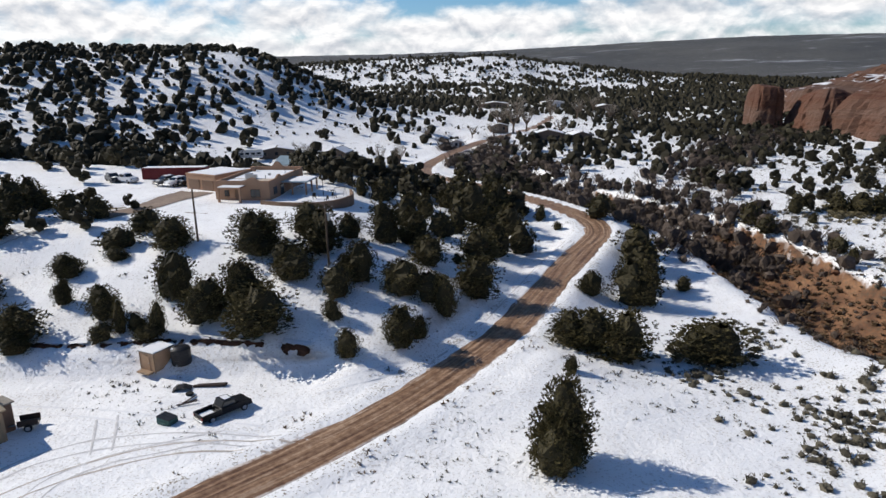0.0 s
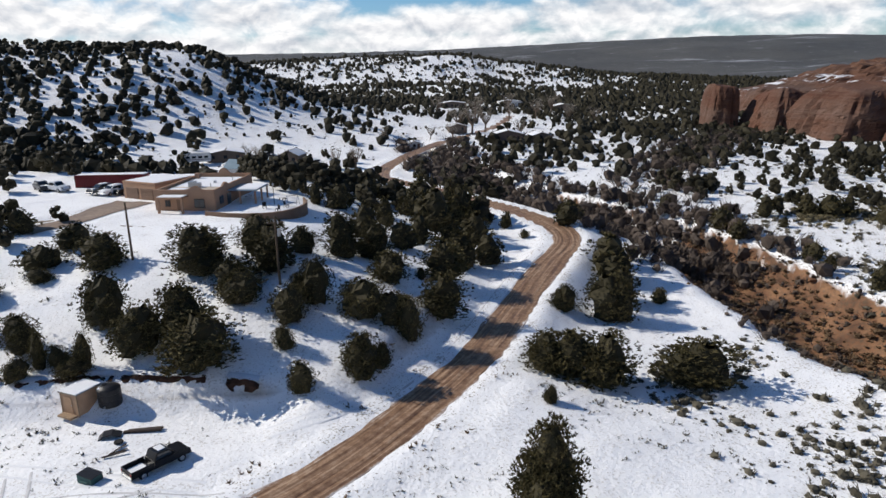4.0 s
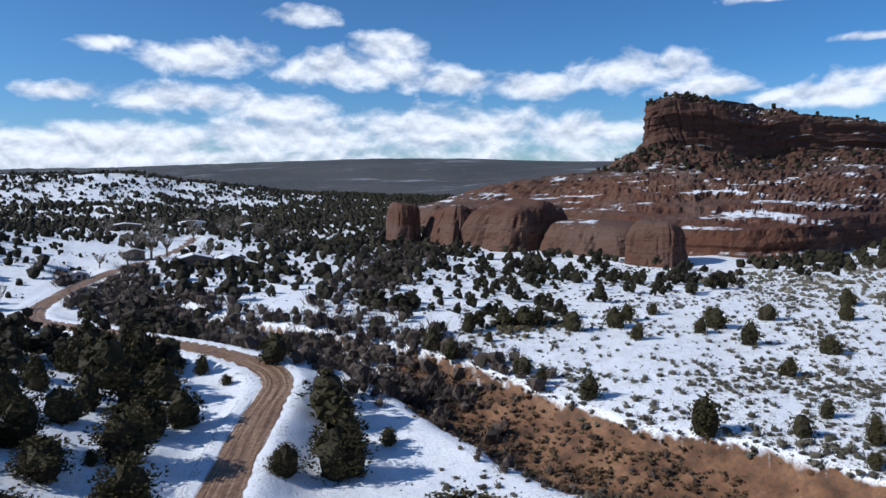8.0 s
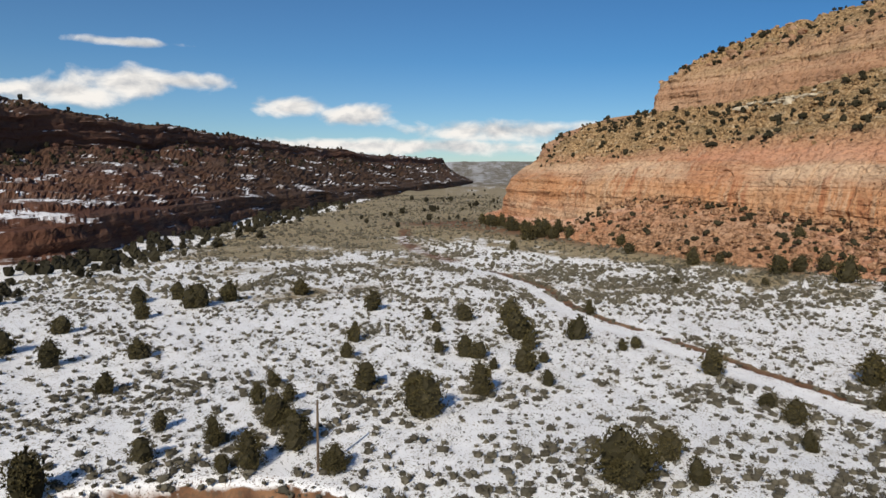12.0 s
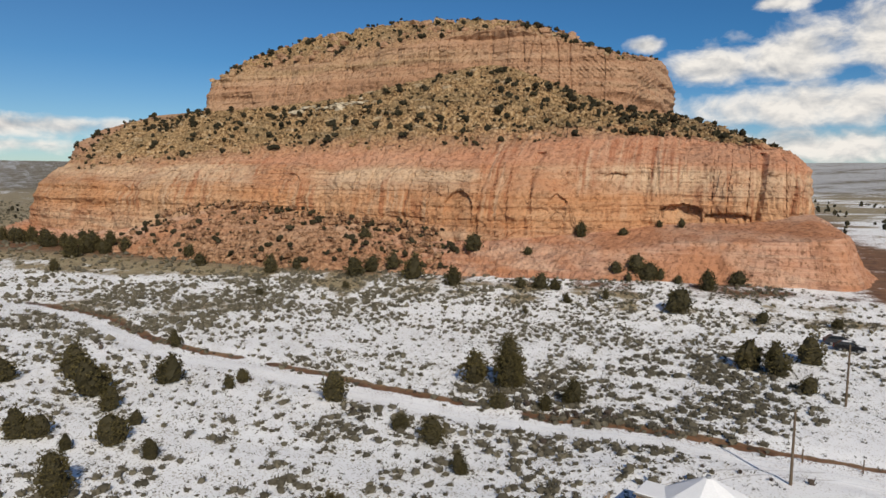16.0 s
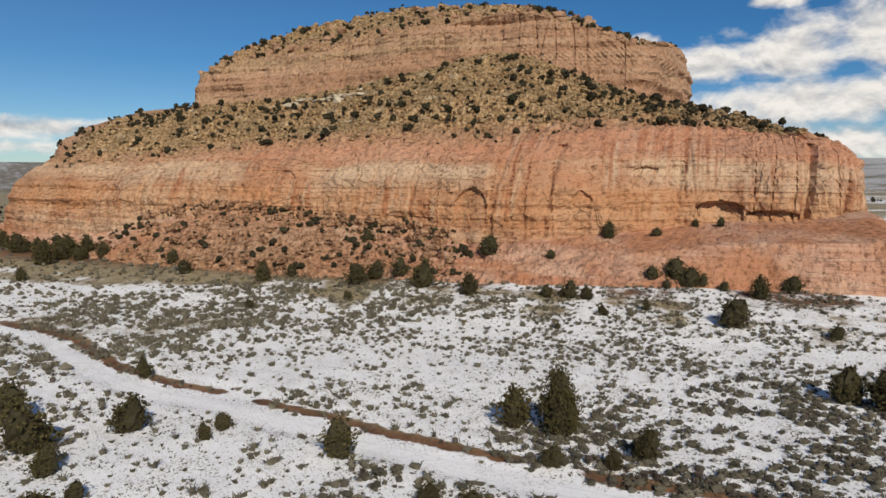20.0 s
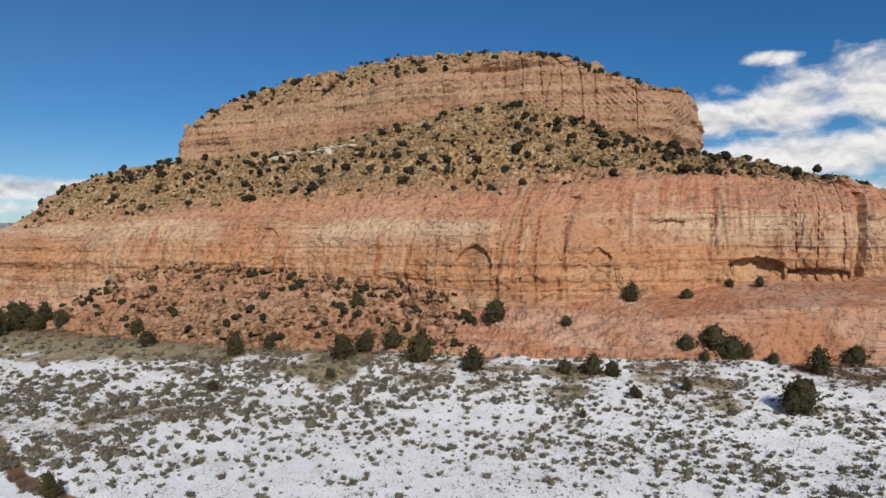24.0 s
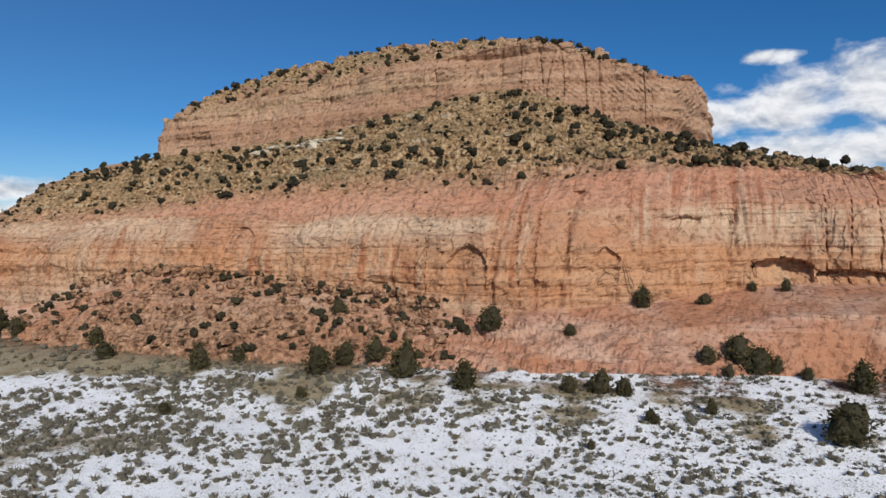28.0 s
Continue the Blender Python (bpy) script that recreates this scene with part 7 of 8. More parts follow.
def scrap():
    k = thing("scrap_sheet", -25.0, 60.0, 12, "bent dark metal scrap sheet lying in snow", "scrap", "yard scrap")
    part("sheet", prism([(-0.9, 0.0), (-0.5, 0.35), (0.2, 0.42), (0.9, 0.1), (0.85, 0.05), (0.2, 0.36), (-0.45, 0.29), (-0.8, -0.03)], -0.5, 0.5), PLASTIC, k)
    k = thing("timber", -22.6, 60.6, 5, "dark timber beam lying in the snow", "timber", "yard scrap")
    part("beam", box(-1.5, 1.5, -0.14, 0.14, 0.0, 0.26, 0.03), DARK_TRIM, k)
    part("beam", box(-1.2, 1.6, 0.2, 0.42, 0.0, 0.2, 0.03), DARK_TRIM, k)
    k = thing("old_tyre", -23.9, 58.9, 0, "old black tyre lying in snow", "tyre", "yard scrap")
    part("tread", turned([(0.2, 0.02), (0.34, 0.0), (0.38, 0.1), (0.34, 0.2), (0.2, 0.18)], 20), RUBBER, k)
    k = thing("plank_pile", -23.6, 57.4, 40, "few dark planks half buried in snow", "planks", "yard scrap")
    for i, (x, y, r) in enumerate(((0, 0, 0), (0.3, 0.35, 25), (-0.2, -0.3, -15))):
        bm = box(-0.9, 0.9, -0.08, 0.08, 0.0, 0.06, 0.01)
        bmesh.ops.transform(bm, matrix=pose(x, y, 0.02 + 0.05 * i, 0, 0, r), verts=bm.verts)
        part("plank", bm, DARK_TRIM, k)


def steel_barn():
    """Tan ribbed steel building at the edge of the yard; x runs along its long wall, y across."""
    b = thing("steel_building", -36.6, 51.6, 237, "tan ribbed steel building with cream roof and snow", "building", z=-0.1)
    ln, wd, eave, ridge = 18.0, 9.0, 3.1, 4.6
    part("end_wall", prism([(0, 0), (-wd, 0), (-wd, eave), (-wd / 2, ridge - 0.06), (0, eave)], -0.1, 0.1), TAN_STEEL, b).matrix_local = pose(0, 0, 0, 0, 0, 90)
    part("end_wall", prism([(0, 0), (-wd, 0), (-wd, eave), (-wd / 2, ridge - 0.06), (0, eave)], -0.1, 0.1), TAN_STEEL, b).matrix_local = pose(ln, 0, 0, 0, 0, 90)
    for y in (0.0, -wd):
        wall = part("long_wall", box(0, ln, y - 0.06, y + 0.06, 0, eave, 0), TAN_STEEL, b)
        for i in range(36):
            part("rib", box(0.2 + i * 0.5, 0.27 + i * 0.5, y + (0.06 if y == 0 else -0.09), y + (0.09 if y == 0 else -0.06), 0.05, eave - 0.02, 0), TAN_STEEL, wall)
    pitch = math.degrees(math.atan2(ridge - eave, wd / 2))
    half = math.hypot(wd / 2, ridge - eave) + 0.3
    for s in (1, -1):
        m = pose(0, -wd / 2, ridge, -s * pitch, 0, 0)
        bm = box(-0.3, ln + 0.3, 0 if s > 0 else -half, half if s > 0 else 0, -0.02, 0.04, 0)
        bmesh.ops.transform(bm, matrix=m, verts=bm.verts)
        roof = part("roof", bm, ROOF_STEEL, b, "cream ribbed steel roof")
        for i in range(31):
            x = -0.2 + i * 0.61
            bm = box(x - 0.035, x + 0.035, 0.05 if s > 0 else -half, half if s > 0 else -0.05, 0.04, 0.085, 0)
            bmesh.ops.transform(bm, matrix=m, verts=bm.verts)
            part("rib", bm, ROOF_STEEL, roof)
        if s > 0:
            for x0, x1, y0, y1 in ((0.5, 1.9, 3.6, 4.9), (1.6, 3.0, 3.0, 4.0), (4.8, 8.2, 3.3, 4.9), (6.5, 9.5, 2.7, 3.6)):
                bm = box(x0, x1, y0, y1, 0.05, 0.12, 0.04)
                bmesh.ops.transform(bm, matrix=m, verts=bm.verts)
                part("snow_patch", bm, SNOW_CAP, roof, "snow sliding off the roof")
    part("ridge_cap", box(-0.3, ln + 0.3, -wd / 2 - 0.18, -wd / 2 + 0.18, ridge - 0.02, ridge + 0.07, 0.02), ROOF_STEEL, b)
    part("gutter", box(-0.3, ln + 0.3, 0.22, 0.36, eave - 0.16, eave - 0.02, 0.02), TAN_STEEL, b)
    door = part("roll_door", box(7.2, 10.6, 0.06, 0.12, 0.05, 2.8, 0.01), WHITE_WALL, b, "white roll-up door")
    for i in range(7):
        part("slat", box(7.25, 10.55, 0.12, 0.14, 0.1 + i * 0.385, 0.44 + i * 0.385, 0.0), WHITE_WALL, door)
    t = thing("small_trailer", -35.9, 53.8, 200, "small dark utility trailer beside the steel building", "trailer")
    part("bed", box(-0.8, 0.8, -0.6, 0.6, 0.45, 0.55, 0.01), GREY_WOOD, t)
    for y in (-0.6, 0.6):
        part("side_board", box(-0.8, 0.8, y - 0.03, y + 0.03, 0.55, 1.05, 0.01), DARK_TRIM, t)
    for y in (-0.7, 0.7):
        wheel(t, 0.0, y, 0.33)
    part("drawbar", box(0.8, 1.9, -0.05, 0.05, 0.42, 0.5, 0.0), STEEL, t)
    s = thing("lean_to", -38.4, 54.6, 237, "brown wooden lean-to behind the steel building", "lean-to")
    part("wall", box(0, 2.2, 0, 1.6, -0.1, 2.6, 0.02), BROWN_DOOR, s)
    part("roof", box(-0.2, 2.4, -0.2, 1.8, 2.6, 2.72, 0.02), GREY_WOOD, s)


pump_shed(), water_tank(), dumpster(), scrap(), steel_barn()


# ---------------------------------------------------------------- poles and posts
def power_pole(x, y, height, label, turn=0, arm=True):
    p = thing("power_pole", x, y, turn, label, "utility pole", "power poles")
    part("pole", tube(0, 0, -0.6, height, 0.15, 0.10), POLE_WOOD, p)
    if arm:
        part("crossarm", box(-0.9, 0.9, -0.16, -0.06, height - 0.75, height - 0.62, 0.01), POLE_WOOD, p)
        for dx in (-0.8, -0.1, 0.8):
            part("insulator", tube(dx, -0.11, height - 0.62, height - 0.45, 0.05, 0.03, 8), STEEL, p, "small grey insulator")
        part("transformer", tube(0.32, -0.05, height - 2.2, height - 1.4, 0.2, 0.2, 12), STEEL, p, "grey transformer can")


power_pole(-13.7, 79.8, 7.6, "brown wooden power pole with transformer among junipers", 20)
power_pole(-31.6, 86.9, 6.8, "plain dark wooden pole on the snowy slope", 0, False)
power_pole(69.4, 46.2, 7.0, "slim brown wooden pole on the plain beside junipers", 0, False)
power_pole(67.5, -55.3, 8.0, "slim brown wooden pole before the butte", 0, False)
power_pole(57.5, -26.5, 7.0, "slim brown wooden pole beside the snowy lane", 0, False)
for i in range(9):
    x, y = 60.5 - i * 4.5, -33.6 - i * 2.9
    f = thing("fence_post", x, y, 10 * i, "weathered wooden fence post beside the lane", "fence post", "lane fence posts")
    part("post", tube(0, 0, -0.3, 1.35, 0.07, 0.06, 8), POLE_WOOD, f)


# ---------------------------------------------------------------- the hogan and its corral
def hogan():
    h = thing("hogan", 56.1, -12.4, 20, "eight-sided wooden hogan under a snowy peaked roof", "hogan")
    r, n = 3.3, 8
    part("wall", turned([(r, -0.4), (r, 2.1)], n), WOOD, h)
    for i in range(n):
        a = 2 * math.pi * (i + 0.0) / n
        part("corner_log", tube(math.cos(a) * r, math.sin(a) * r, -0.3, 2.15, 0.13, 0.12, 8), GREY_WOOD, h)
    part("roof", turned([(3.9, 2.0), (3.95, 2.1), (0.35, 4.1), (0.05, 4.15)], n), SNOW_CAP, h, "peaked roof under smooth snow")
    part("smoke_hole", tube(0, 0, 4.0, 4.35, 0.2, 0.2, 10), STEEL, h)
    s = thing("board_shed", 59.2, -10.2, 20, "board shed with flat snowy roof beside the hogan", "shed")
    part("wall", box(-1.3, 1.3, -1.2, 1.2, -0.3, 2.1, 0.02), GREY_WOOD, s)
    for i in range(9):
        part("board", box(-1.28 + i * 0.29, -1.02 + i * 0.29, 1.2, 1.24, -0.2, 2.05, 0.005), WOOD, s)
        part("board", box(-1.24, -1.2, -1.15 + i * 0.26, -0.92 + i * 0.26, -0.2, 2.05, 0.005), WOOD, s) if i < 9 else None
    part("roof", box(-1.5, 1.5, -1.4, 1.4, 2.1, 2.22, 0.02), GREY_WOOD, s)
    part("snow_patch", box(-1.45, 1.45, -1.35, 1.35, 2.22, 2.34, 0.05), SNOW_CAP, s, "snow on the flat roof")
    c = thing("corral", 60.5, -7.6, 20, "weathered board corral beside the hogan", "corral")
    for x0, y0, x1, y1 in ((-2.0, -1.4, -2.0, 1.8), (-2.0, 1.8, 1.7, 1.8), (1.7, 1.8, 1.7, -1.4)):
        ln = math.hypot(x1 - x0, y1 - y0)
        k = int(ln / 0.27)
        for i in range(k):
            u = (i + 0.5) / k
            bm = box(-0.11, 0.11, -0.03, 0.03, -0.3, 1.2 + 0.12 * math.sin(i * 2.3), 0.005)
            bmesh.ops.transform(bm, matrix=pose(x0 + (x1 - x0) * u, y0 + (y1 - y0) * u, 0, 0, 0, math.degrees(math.atan2(y1 - y0, x1 - x0))), verts=bm.verts)
            part("board", bm, WOOD if i % 3 else GREY_WOOD, c)
    part("top_rail", box(-2.05, 1.75, 1.84, 1.92, 0.95, 1.07, 0.01), GREY_WOOD, c)
    part("snow_cap", box(-2.0, 1.7, 1.74, 1.88, 1.27, 1.36, 0.02), SNOW_CAP, c, "snow along the top")


hogan()


# ---------------------------------------------------------------- the village in the valley
def cottage(x, y, turn, w, d, eave, ridge, wall, roof_mat, label, snow=True):
    h = thing("cottage", x, y, turn, label, "house", "valley houses")
    part("wall", prism([(0, -0.5), (w, -0.5), (w, eave), (w / 2, ridge - 0.05), (0, eave)], 0, d), wall, h)
    pitch = math.degrees(math.atan2(ridge - eave, w / 2))
    half = math.hypot(w / 2, ridge - eave) + 0.35
    for s in (1, -1):
        m = pose(w / 2, 0, ridge, 0, s * pitch, 0)
        bm = box(0 if s > 0 else -half, half if s > 0 else 0, -0.3, d + 0.3, -0.03, 0.10, 0.02)
        bmesh.ops.transform(bm, matrix=m, verts=bm.verts)
        r = part("roof", bm, roof_mat, h)
        if snow:
            bm = box(0.2 if s > 0 else 0.2 - half, half - 0.2 if s > 0 else -0.2, -0.2, d * 0.95, 0.10, 0.2, 0.05)
            bmesh.ops.transform(bm, matrix=m, verts=bm.verts)
            part("snow_patch", bm, SNOW_CAP, r, "snow on the roof")
    for i in range(max(1, int(w / 3))):
        cx = (i + 0.5) * w / max(1, int(w / 3))
        wn = part("window", box(cx - 0.5, cx + 0.5, -0.06, 0.02, 0.9, 1.9, 0.02), DARK_TRIM, h)
        part("pane", box(cx - 0.42, cx + 0.42, -0.08, -0.05, 0.98, 1.82, 0), GLASS, wn)
    part("door", box(w - 1.5, w - 0.6, -0.05, 0.02, 0.0, 2.0, 0.02), BROWN_DOOR, h)


def camper(x, y, turn, label):
    c = thing("camper_trailer", x, y, turn, label, "camper", "valley campers")
    part("body", prism([(0, 0.5), (7.2, 0.5), (7.4, 1.6), (7.0, 2.9), (0.3, 2.9), (-0.1, 1.6)], 0, 2.4, 0.12), WHITE_WALL, c)
    for i in range(4):
        part("window", box(0.8 + i * 1.6, 1.9 + i * 1.6, -0.03, 0.03, 1.5, 2.1, 0.02), GLASS, c, "dark window")
    part("stripe", box(0.0, 7.2, -0.02, 0.01, 1.1, 1.25, 0), BROWN_WALL, c)
    for px in (2.9, 3.8):
        wheel(c, px, 0.1, 0.36)
    part("hitch", box(-1.2, 0.0, 1.1, 1.3, 0.5, 0.6, 0), STEEL, c)


camper(-58.5, 199.5, 10, "white camper trailer in the snowy valley")
cottage(-53.0, 203.0, 8, 10.0, 6.0, 2.3, 3.2, BROWN_WALL, GREY_WOOD, "low brown carport with snowy roof")
cottage(-33.5, 203.0, -15, 6.0, 6.0, 2.4, 3.8, BROWN_WALL, GREY_WOOD, "small brown cabin with snowy roof")
cottage(-35.0, 187.5, 75, 7.5, 11.0, 1.8, 3.6, WHITE_WALL, BLUE_ROOF, "low building with broad blue-grey metal roof", False)
cottage(3.0, 241.0, 5, 5.0, 4.0, 2.0, 2.8, WHITE_WALL, GREY_WOOD, "small white shed in the valley")
cottage(33.0, 249.0, -5, 11.0, 7.0, 2.5, 3.9, BROWN_WALL, GREY_WOOD, "long brown house with snowy roof")
cottage(46.0, 246.0, 12, 8.0, 6.0, 2.3, 3.5, BROWN_WALL, GREY_WOOD, "dark house with snowy roof beside trees")
cottage(20.0, 276.0, 5, 7.0, 5.0, 2.3, 3.3, BROWN_WALL, GREY_WOOD, "dark shed with snowy roof")
cottage(25.0, 420.0, 0, 16.0, 7.0, 2.5, 3.6, BROWN_WALL, ROOF_TAN, "long low house far up the valley")
cottage(62.0, 430.0, 0, 14.0, 7.0, 2.5, 3.6, WHITE_WALL, ROOF_TAN, "long low house far up the valley")
cottage(95.0, 425.0, 8, 12.0, 7.0, 2.5, 3.6, BROWN_WALL, ROOF_TAN, "long low house far up the valley")
car(80.0, -85.4, 30, BLACK_PAINT, "black sport utility car parked in snow before the butte")
car(83.5, -88.6, 40, GREY_PAINT, "dark car parked in snow before the butte")
car(-22.5, 202, 100, WHITE_PAINT, "white car parked in the snowy valley")
car(-43.0, 208, 20, BLACK_PAINT, "dark car parked in the snowy valley")
car(-36.5, 214, 170, GREY_PAINT, "grey car parked in the snowy valley")
car(-47.5, 197, 40, WHITE_PAINT, "white car parked beside the carport")


def bare_tree(x, y, height, mat, label, seed):
    t = thing("bare_tree", x, y, 0, label, "tree", "bare cottonwoods")
    rg = random.Random(seed)
    tv, tf, cv, cf = [], [], [], []
    limb(tv, tf, Vector((0, 0, -0.2)), Vector((0.1, 0, height * 0.32)), height * 0.035, height * 0.026, 8)
    for i in range(9):
        a = 2.4 * i + rg.uniform(-0.4, 0.4)
        p = Vector((0.08, 0, height * rg.uniform(0.2, 0.34)))
        q = p + Vector((math.cos(a) * height * rg.uniform(0.18, 0.36), math.sin(a) * height * rg.uniform(0.18, 0.36), height * rg.uniform(0.28, 0.58)))
        limb(tv, tf, p, q, height * 0.018, height * 0.006, 6, Vector((math.cos(a), math.sin(a), 0)) * height * 0.04)
        for _ in range(7):
            m = p + (q - p) * rg.uniform(0.35, 1.0)
            e = m + Vector((rg.uniform(-1, 1), rg.uniform(-1, 1), rg.uniform(0.1, 1.1))) * height * 0.17
            limb(cv, cf, m, e, height * 0.006, height * 0.003, 3)
            for _ in range(8):
                k = m + (e - m) * rg.uniform(0.2, 1.0)
                w = Vector((rg.uniform(-1, 1), rg.uniform(-1, 1), rg.uniform(-0.2, 1))) * height * 0.085
                s = w.orthogonal().normalized() * height * 0.0035
                n = len(cv)
                cv += [tuple(k - s), tuple(k + s), tuple(k + w)]
                cf.append((n, n + 1, n + 2))
    mesh_object("trunk", tv, tf, BARK, t, smooth=True)
    mesh_object("crown", cv, cf, mat, t, "bare pale twigs")


for i, (x, y, h) in enumerate(((-38.6, 194.2, 8), (-11.9, 197.5, 7), (-17.5, 199, 6), (29, 277, 13), (24, 283, 12), (35, 284, 11), (20, 262, 7), (12, 262, 6), (-5, 250, 5), (45, 262, 8),
                               (52, 330, 10), (66, 338, 11), (80, 330, 10), (38, 345, 12), (95, 340, 9), (20, 350, 10), (60, 385, 12), (85, 390, 12))):
    bare_tree(x, y, h, PALE_TWIGS, "bare pale cottonwood in the snowy valley", i)

# ---------------------------------------------------------------- cut bank, wheel tracks, junipers at the cliff foot
def earth_bank():
    """Ragged dark earth face of the little ledge above the yard, with a lip of snow."""
    b = new("earth_bank")
    tagged(b, "ragged dark red earth bank under a snowy lip", "earth bank", kind="structure")
    soil = plain("dark_moist_earth", (0.055, 0.028, 0.018), 0.95, vary=0.5, scale=2.0, bump=0.8)
    for x0, x1, tall in ((-43.5, -37.0, 1.5), (-36.5, -27.0, 1.8), (-26.4, -18.5, 1.6), (-16.6, -13.6, 1.0)):
        verts, lip = [], []
        n = int((x1 - x0) / 0.28)
        for i in range(n + 1):
            x = x0 + (x1 - x0) * i / n
            fade = min(1.0, 0.25 + 3.5 * min(i, n - i) / n)
            y0 = 66.4 - 0.06 * (x + 26) + 1.2 * float(waves(np.array(x), np.array(68.0), 5, 3.3)) - 0.7
            top = level(x, y0 + 1.3) + 0.02
            drop = max(0.5, min(tall, top - level(x, y0 - 0.5) + 0.25))
            for k in range(7):
                u = k / 6
                d = 0.55 * noise.noise(Vector((x * 0.9, u * 2.0, 1))) + 0.35 * noise.noise(Vector((x * 2.2, u * 4.0, 4)))
                verts.append((x, y0 + 0.55 * u + d - 0.10 * math.sin(u * 3.1), top - (0.10 + 0.9 * fade) * drop * (1 - u) - 0.25 * (1 - fade) + 0.45 * u * noise.noise(Vector((x * 0.8, 2.0, 7))) + 0.25 * u * noise.noise(Vector((x * 2.3, 2.0, 7)))))
            for k in range(4):
                lip.append((x, y0 + 0.42 + 0.5 * k + 0.15 * noise.noise(Vector((x * 1.3, k, 8))), top + (0.10, 0.17, 0.14, -0.05)[k] - 0.02))
        mesh_object("earth_face", verts, grid_faces(n + 1, 7), soil, b, smooth=True)
        mesh_object("snow_lip", lip, grid_faces(n + 1, 4), SNOW_CAP, b, "thin lip of snow", smooth=True)


def wheel_track(pts, half, label, tone):
    """Two packed wheel ruts in the snow."""
    t = new("wheel_track")
    tagged(t, label, "track", kind="structure")
    line = np.array(smooth_line(pts, 0.8))
    d = np.gradient(line, axis=0)
    d /= np.linalg.norm(d, axis=1)[:, None]
    for s in (-1, 1):
        verts = []
        for i, p in enumerate(line):
            for k, lift in ((-1, 0.012), (-0.4, 0.025), (0.4, 0.025), (1, 0.012)):
                off = s * half + k * (0.10 + 0.03 * math.sin(i * 0.7)) + 0.06 * math.sin(i * 0.31 + 2 * s)
                x, y = p[0] + d[i, 1] * off, p[1] - d[i, 0] * off
                verts.append((x, y, level(x, y) + lift))
        mesh_object("rut", verts, grid_faces(len(line), 4), tone, t, smooth=True)


SLUSH = plain("packed_grey_snow", (0.62, 0.61, 0.61), 0.6, vary=0.16, scale=1.5, bump=0.5)
MUDDY = plain("muddy_snow", (0.50, 0.44, 0.39), 0.65, vary=0.30, scale=1.2, bump=0.5)
earth_bank()
wheel_track([(-11.5, 49.6), (-13.3, 50.0), (-20.5, 50.9), (-27.5, 50.9), (-32.1, 49.1), (-34.2, 46.6), (-37, 42)], 0.8, "wheel ruts packed into the yard snow", SLUSH)
wheel_track([(-10.4, 48.8), (-16.9, 49.7), (-23.0, 49.1), (-27.9, 47.1), (-30.5, 44.8), (-34, 41)], 0.8, "muddy wheel ruts turning off the road", MUDDY)
wheel_track([(-18.3, 51.3), (-22.4, 49.8), (-26.7, 48.2), (-29.3, 45.6), (-29.9, 42)], 0.7, "wheel ruts curving through the yard snow", SLUSH)
wheel_track([(-40.5, 57.0), (-33.5, 56.4), (-26.6, 54.5), (-21.8, 53.3), (-15.5, 52.0)], 0.75, "faint wheel ruts across the yard", SNOW_CAP)
wheel_track([(-29.8, 55.0), (-28.8, 52.3), (-27.8, 49.4)], 0.8, "short wheel ruts in the yard snow", SLUSH)
wheel_track([(-12.2, 59.2), (-8.1, 60.6), (-4.4, 63.4)], 0.7, "faint wheel ruts beside the road", SNOW_CAP)
wheel_track([(-1, 63.5), (5.4, 75), (10.4, 87), (15.6, 98.5), (20.2, 107)], 0.75, "wheel ruts in the snow beside the road", SLUSH)
wheel_track([(-95, 48), (-74, 66), (-62, 84), (-55, 98), (-50, 106)], 0.85, "muddy wheel ruts of the house drive", MUDDY)
wheel_track([(20, -62), (44, -42), (57, -32.5), (72, -24.5), (86, -14.5), (104, -5), (123, 4), (145, 15), (176, 22), (209, 39)], 0.85, "faint wheel ruts along the snowy plain lane", SNOW_CAP)
wheel_track([(57, -32.5), (62, -23), (60, -4), (52, 6), (40, 10)], 0.85, "wheel ruts curving to the hogan", SLUSH)
wheel_track([(23, 76), (27, 64), (32, 54), (38, 44)], 0.5, "narrow trail of packed snow among sagebrush", SNOW_CAP)

foot_line = butte_net[butte_rows < 3.0].reshape(-1, 3)


def rock_level(x, y):
    """Height of the butte's apron or of the ground at x, y."""
    d = (foot_line[:, 0] - x) ** 2 + (foot_line[:, 1] - y) ** 2
    i = int(np.argmin(d))
    return max(level(x, y), float(foot_line[i, 2])) if d[i] < 4.0 else level(x, y)


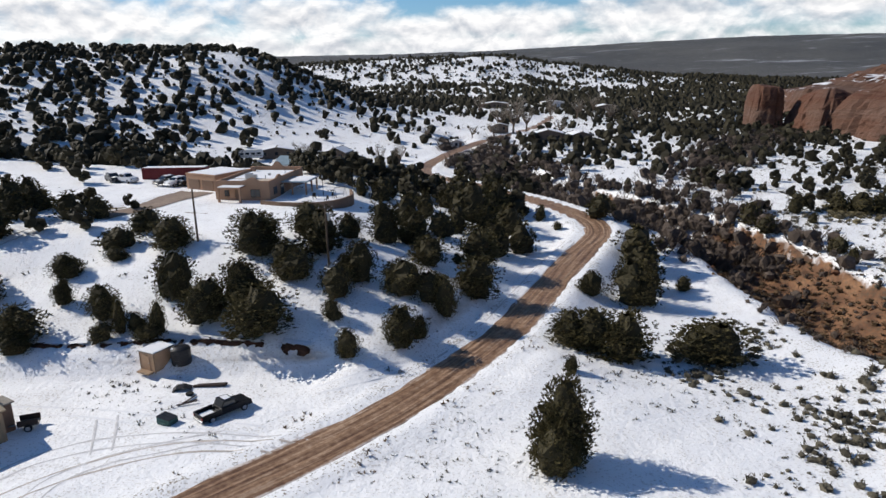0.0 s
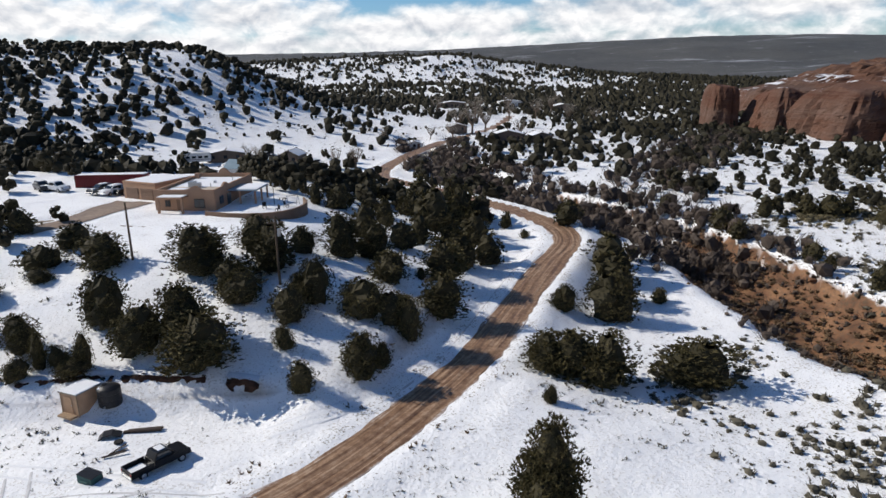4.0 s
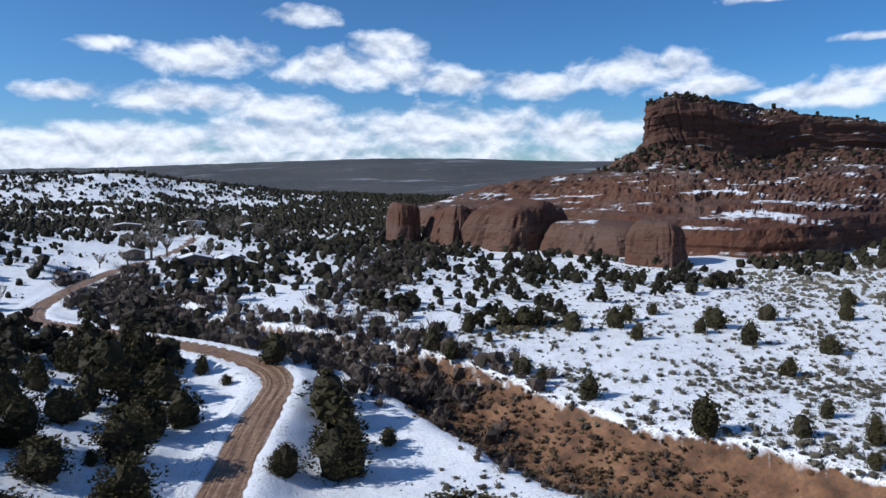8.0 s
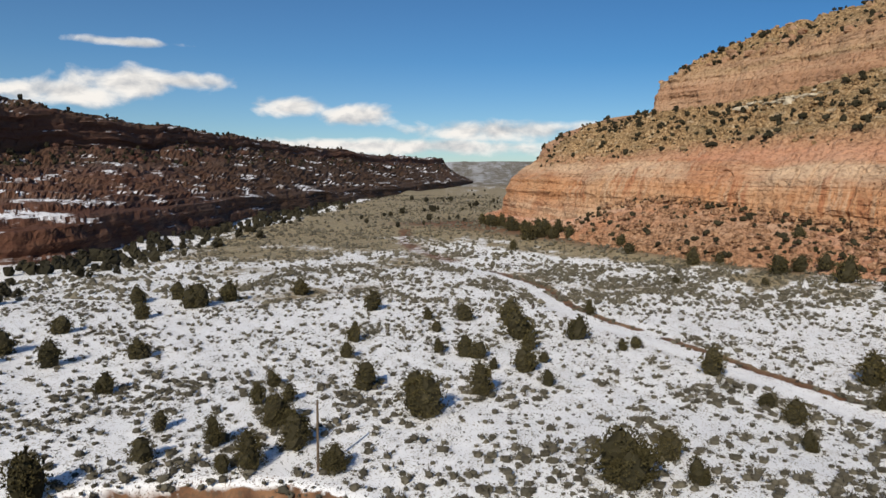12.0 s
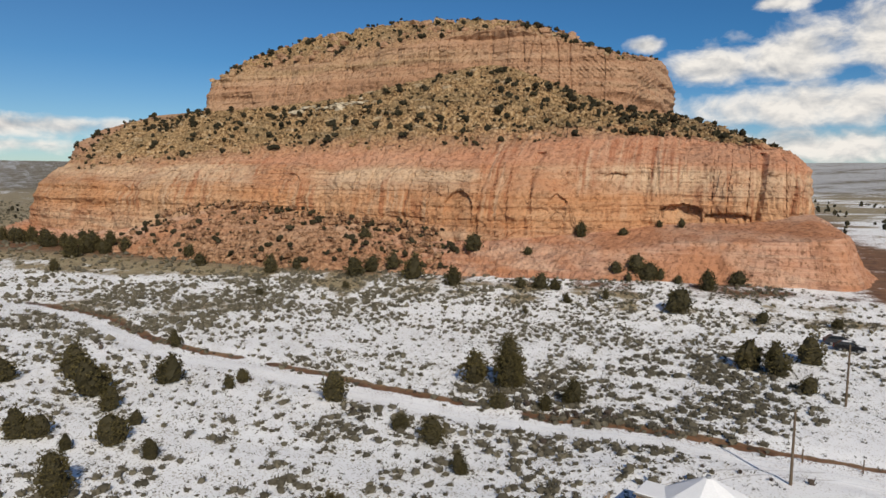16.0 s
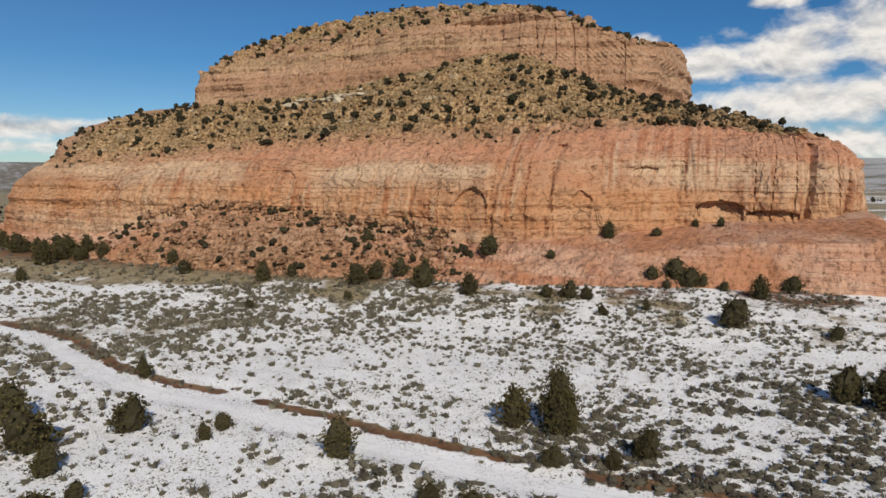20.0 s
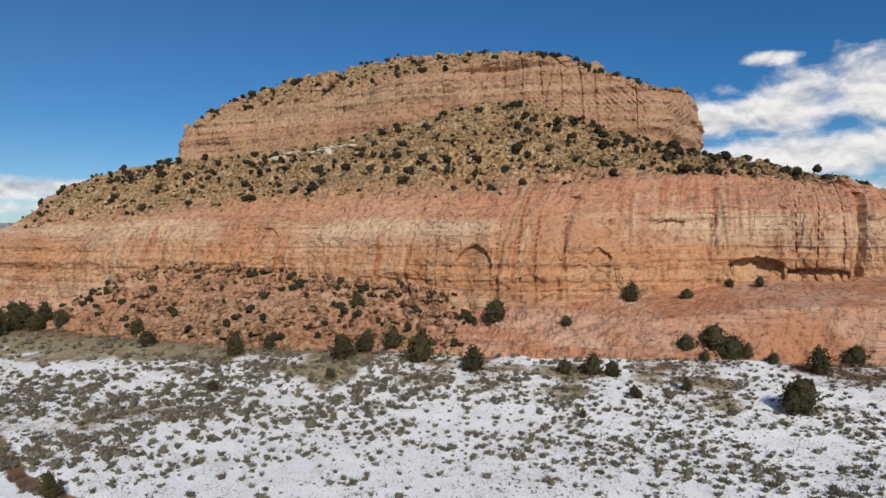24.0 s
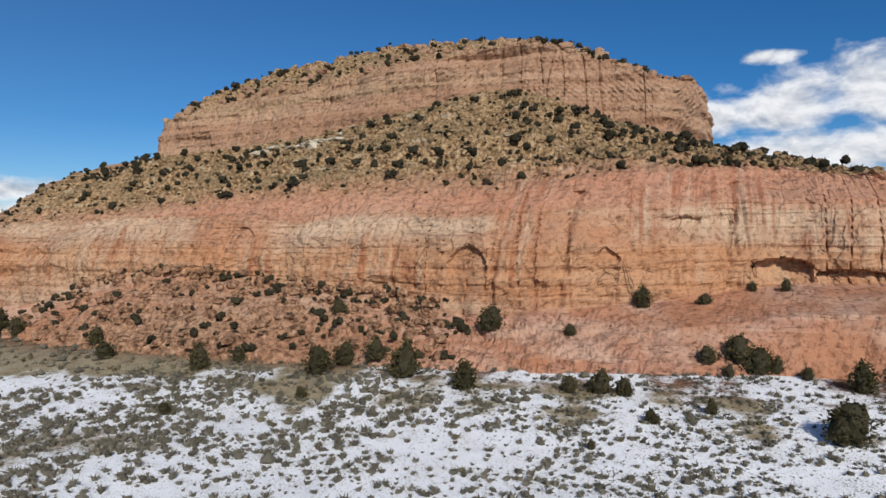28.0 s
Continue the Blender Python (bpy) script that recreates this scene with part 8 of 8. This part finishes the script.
def foot_junipers(places, label):
    for e, n, h in places:
        x, y = 168 - 0.8 * e + 0.6 * n, -96 - 0.6 * e - 0.8 * n
        trunk, crown = FAR_MODELS[rng.randrange(len(MODELS))]
        tree = build_plant("juniper", trunk, crown, label, "juniper", "junipers at the cliff foot")
        w = h * rng.uniform(1.0, 1.3)
        tree.matrix_world = Matrix.LocRotScale((x, y, rock_level(x, y) - 0.15), Euler((0, 0, rng.uniform(0, 6.28))), (w, w, h))


foot_junipers([(-46.8, -30.9, 5.2), (-44.2, -25.2, 4.5), (-38.2, -24.6, 4.1), (-30.4, -29.8, 6.7), (-18.3, -33.5, 4.6), (-55.4, -8.1, 3.7), (-47.5, -13.2, 1.6), (-20.7, -9.5, 4.8), (-6.0, -9.5, 2.1),
               (6.4, 2.0, 4.2), (-2.1, -31.8, 2.8), (2.7, -31.1, 4.0), (6.3, -31.5, 3.0), (18.1, -15.4, 3.0), (22.9, -14.5, 4.5), (25.8, -14.6, 4.5), (28.6, -14.2, 3.1)], "dark juniper at the foot of the red cliff")
foot_junipers([(39.6, -21.2, 4.8), (46.3, -13.6, 3.5), (33.0, -15.9, 2.2), (-71.3, -32.7, 4.5), (-66.5, -27.5, 3.3), (-95.5, -32.0, 3.7), (-105.4, -24.4, 3.6), (26.4, 10.5, 2.0), (32.4, 9.5, 2.6),
               (17.6, 2.5, 2.3), (-30.3, -10.1, 1.8), (21.5, -17.4, 2.4), (11.0, -42.1, 2.1), (-42.4, -43.9, 2.0)], "dark juniper at the foot of the red cliff")
foot_junipers([(-153.9, -18.8, 6.2), (-149.2, -19.5, 6.6), (-141.5, -20.0, 5.8), (-134.1, -21.0, 4.5), (-145.4, -25.2, 5.1), (-182.5, -14.4, 6.2), (-175.0, -15.8, 5.6), (-163.8, -17.6, 4.6),
               (-158.2, -20.0, 4.6), (-139.9, -24.2, 3.9), (-145.1, -31.6, 6.2), (-196.0, -11.1, 5.2), (-189, -14, 5.4), (-169, -19, 5.0), (-203, -10, 5.0)], "dark juniper grove at the cliff corner")
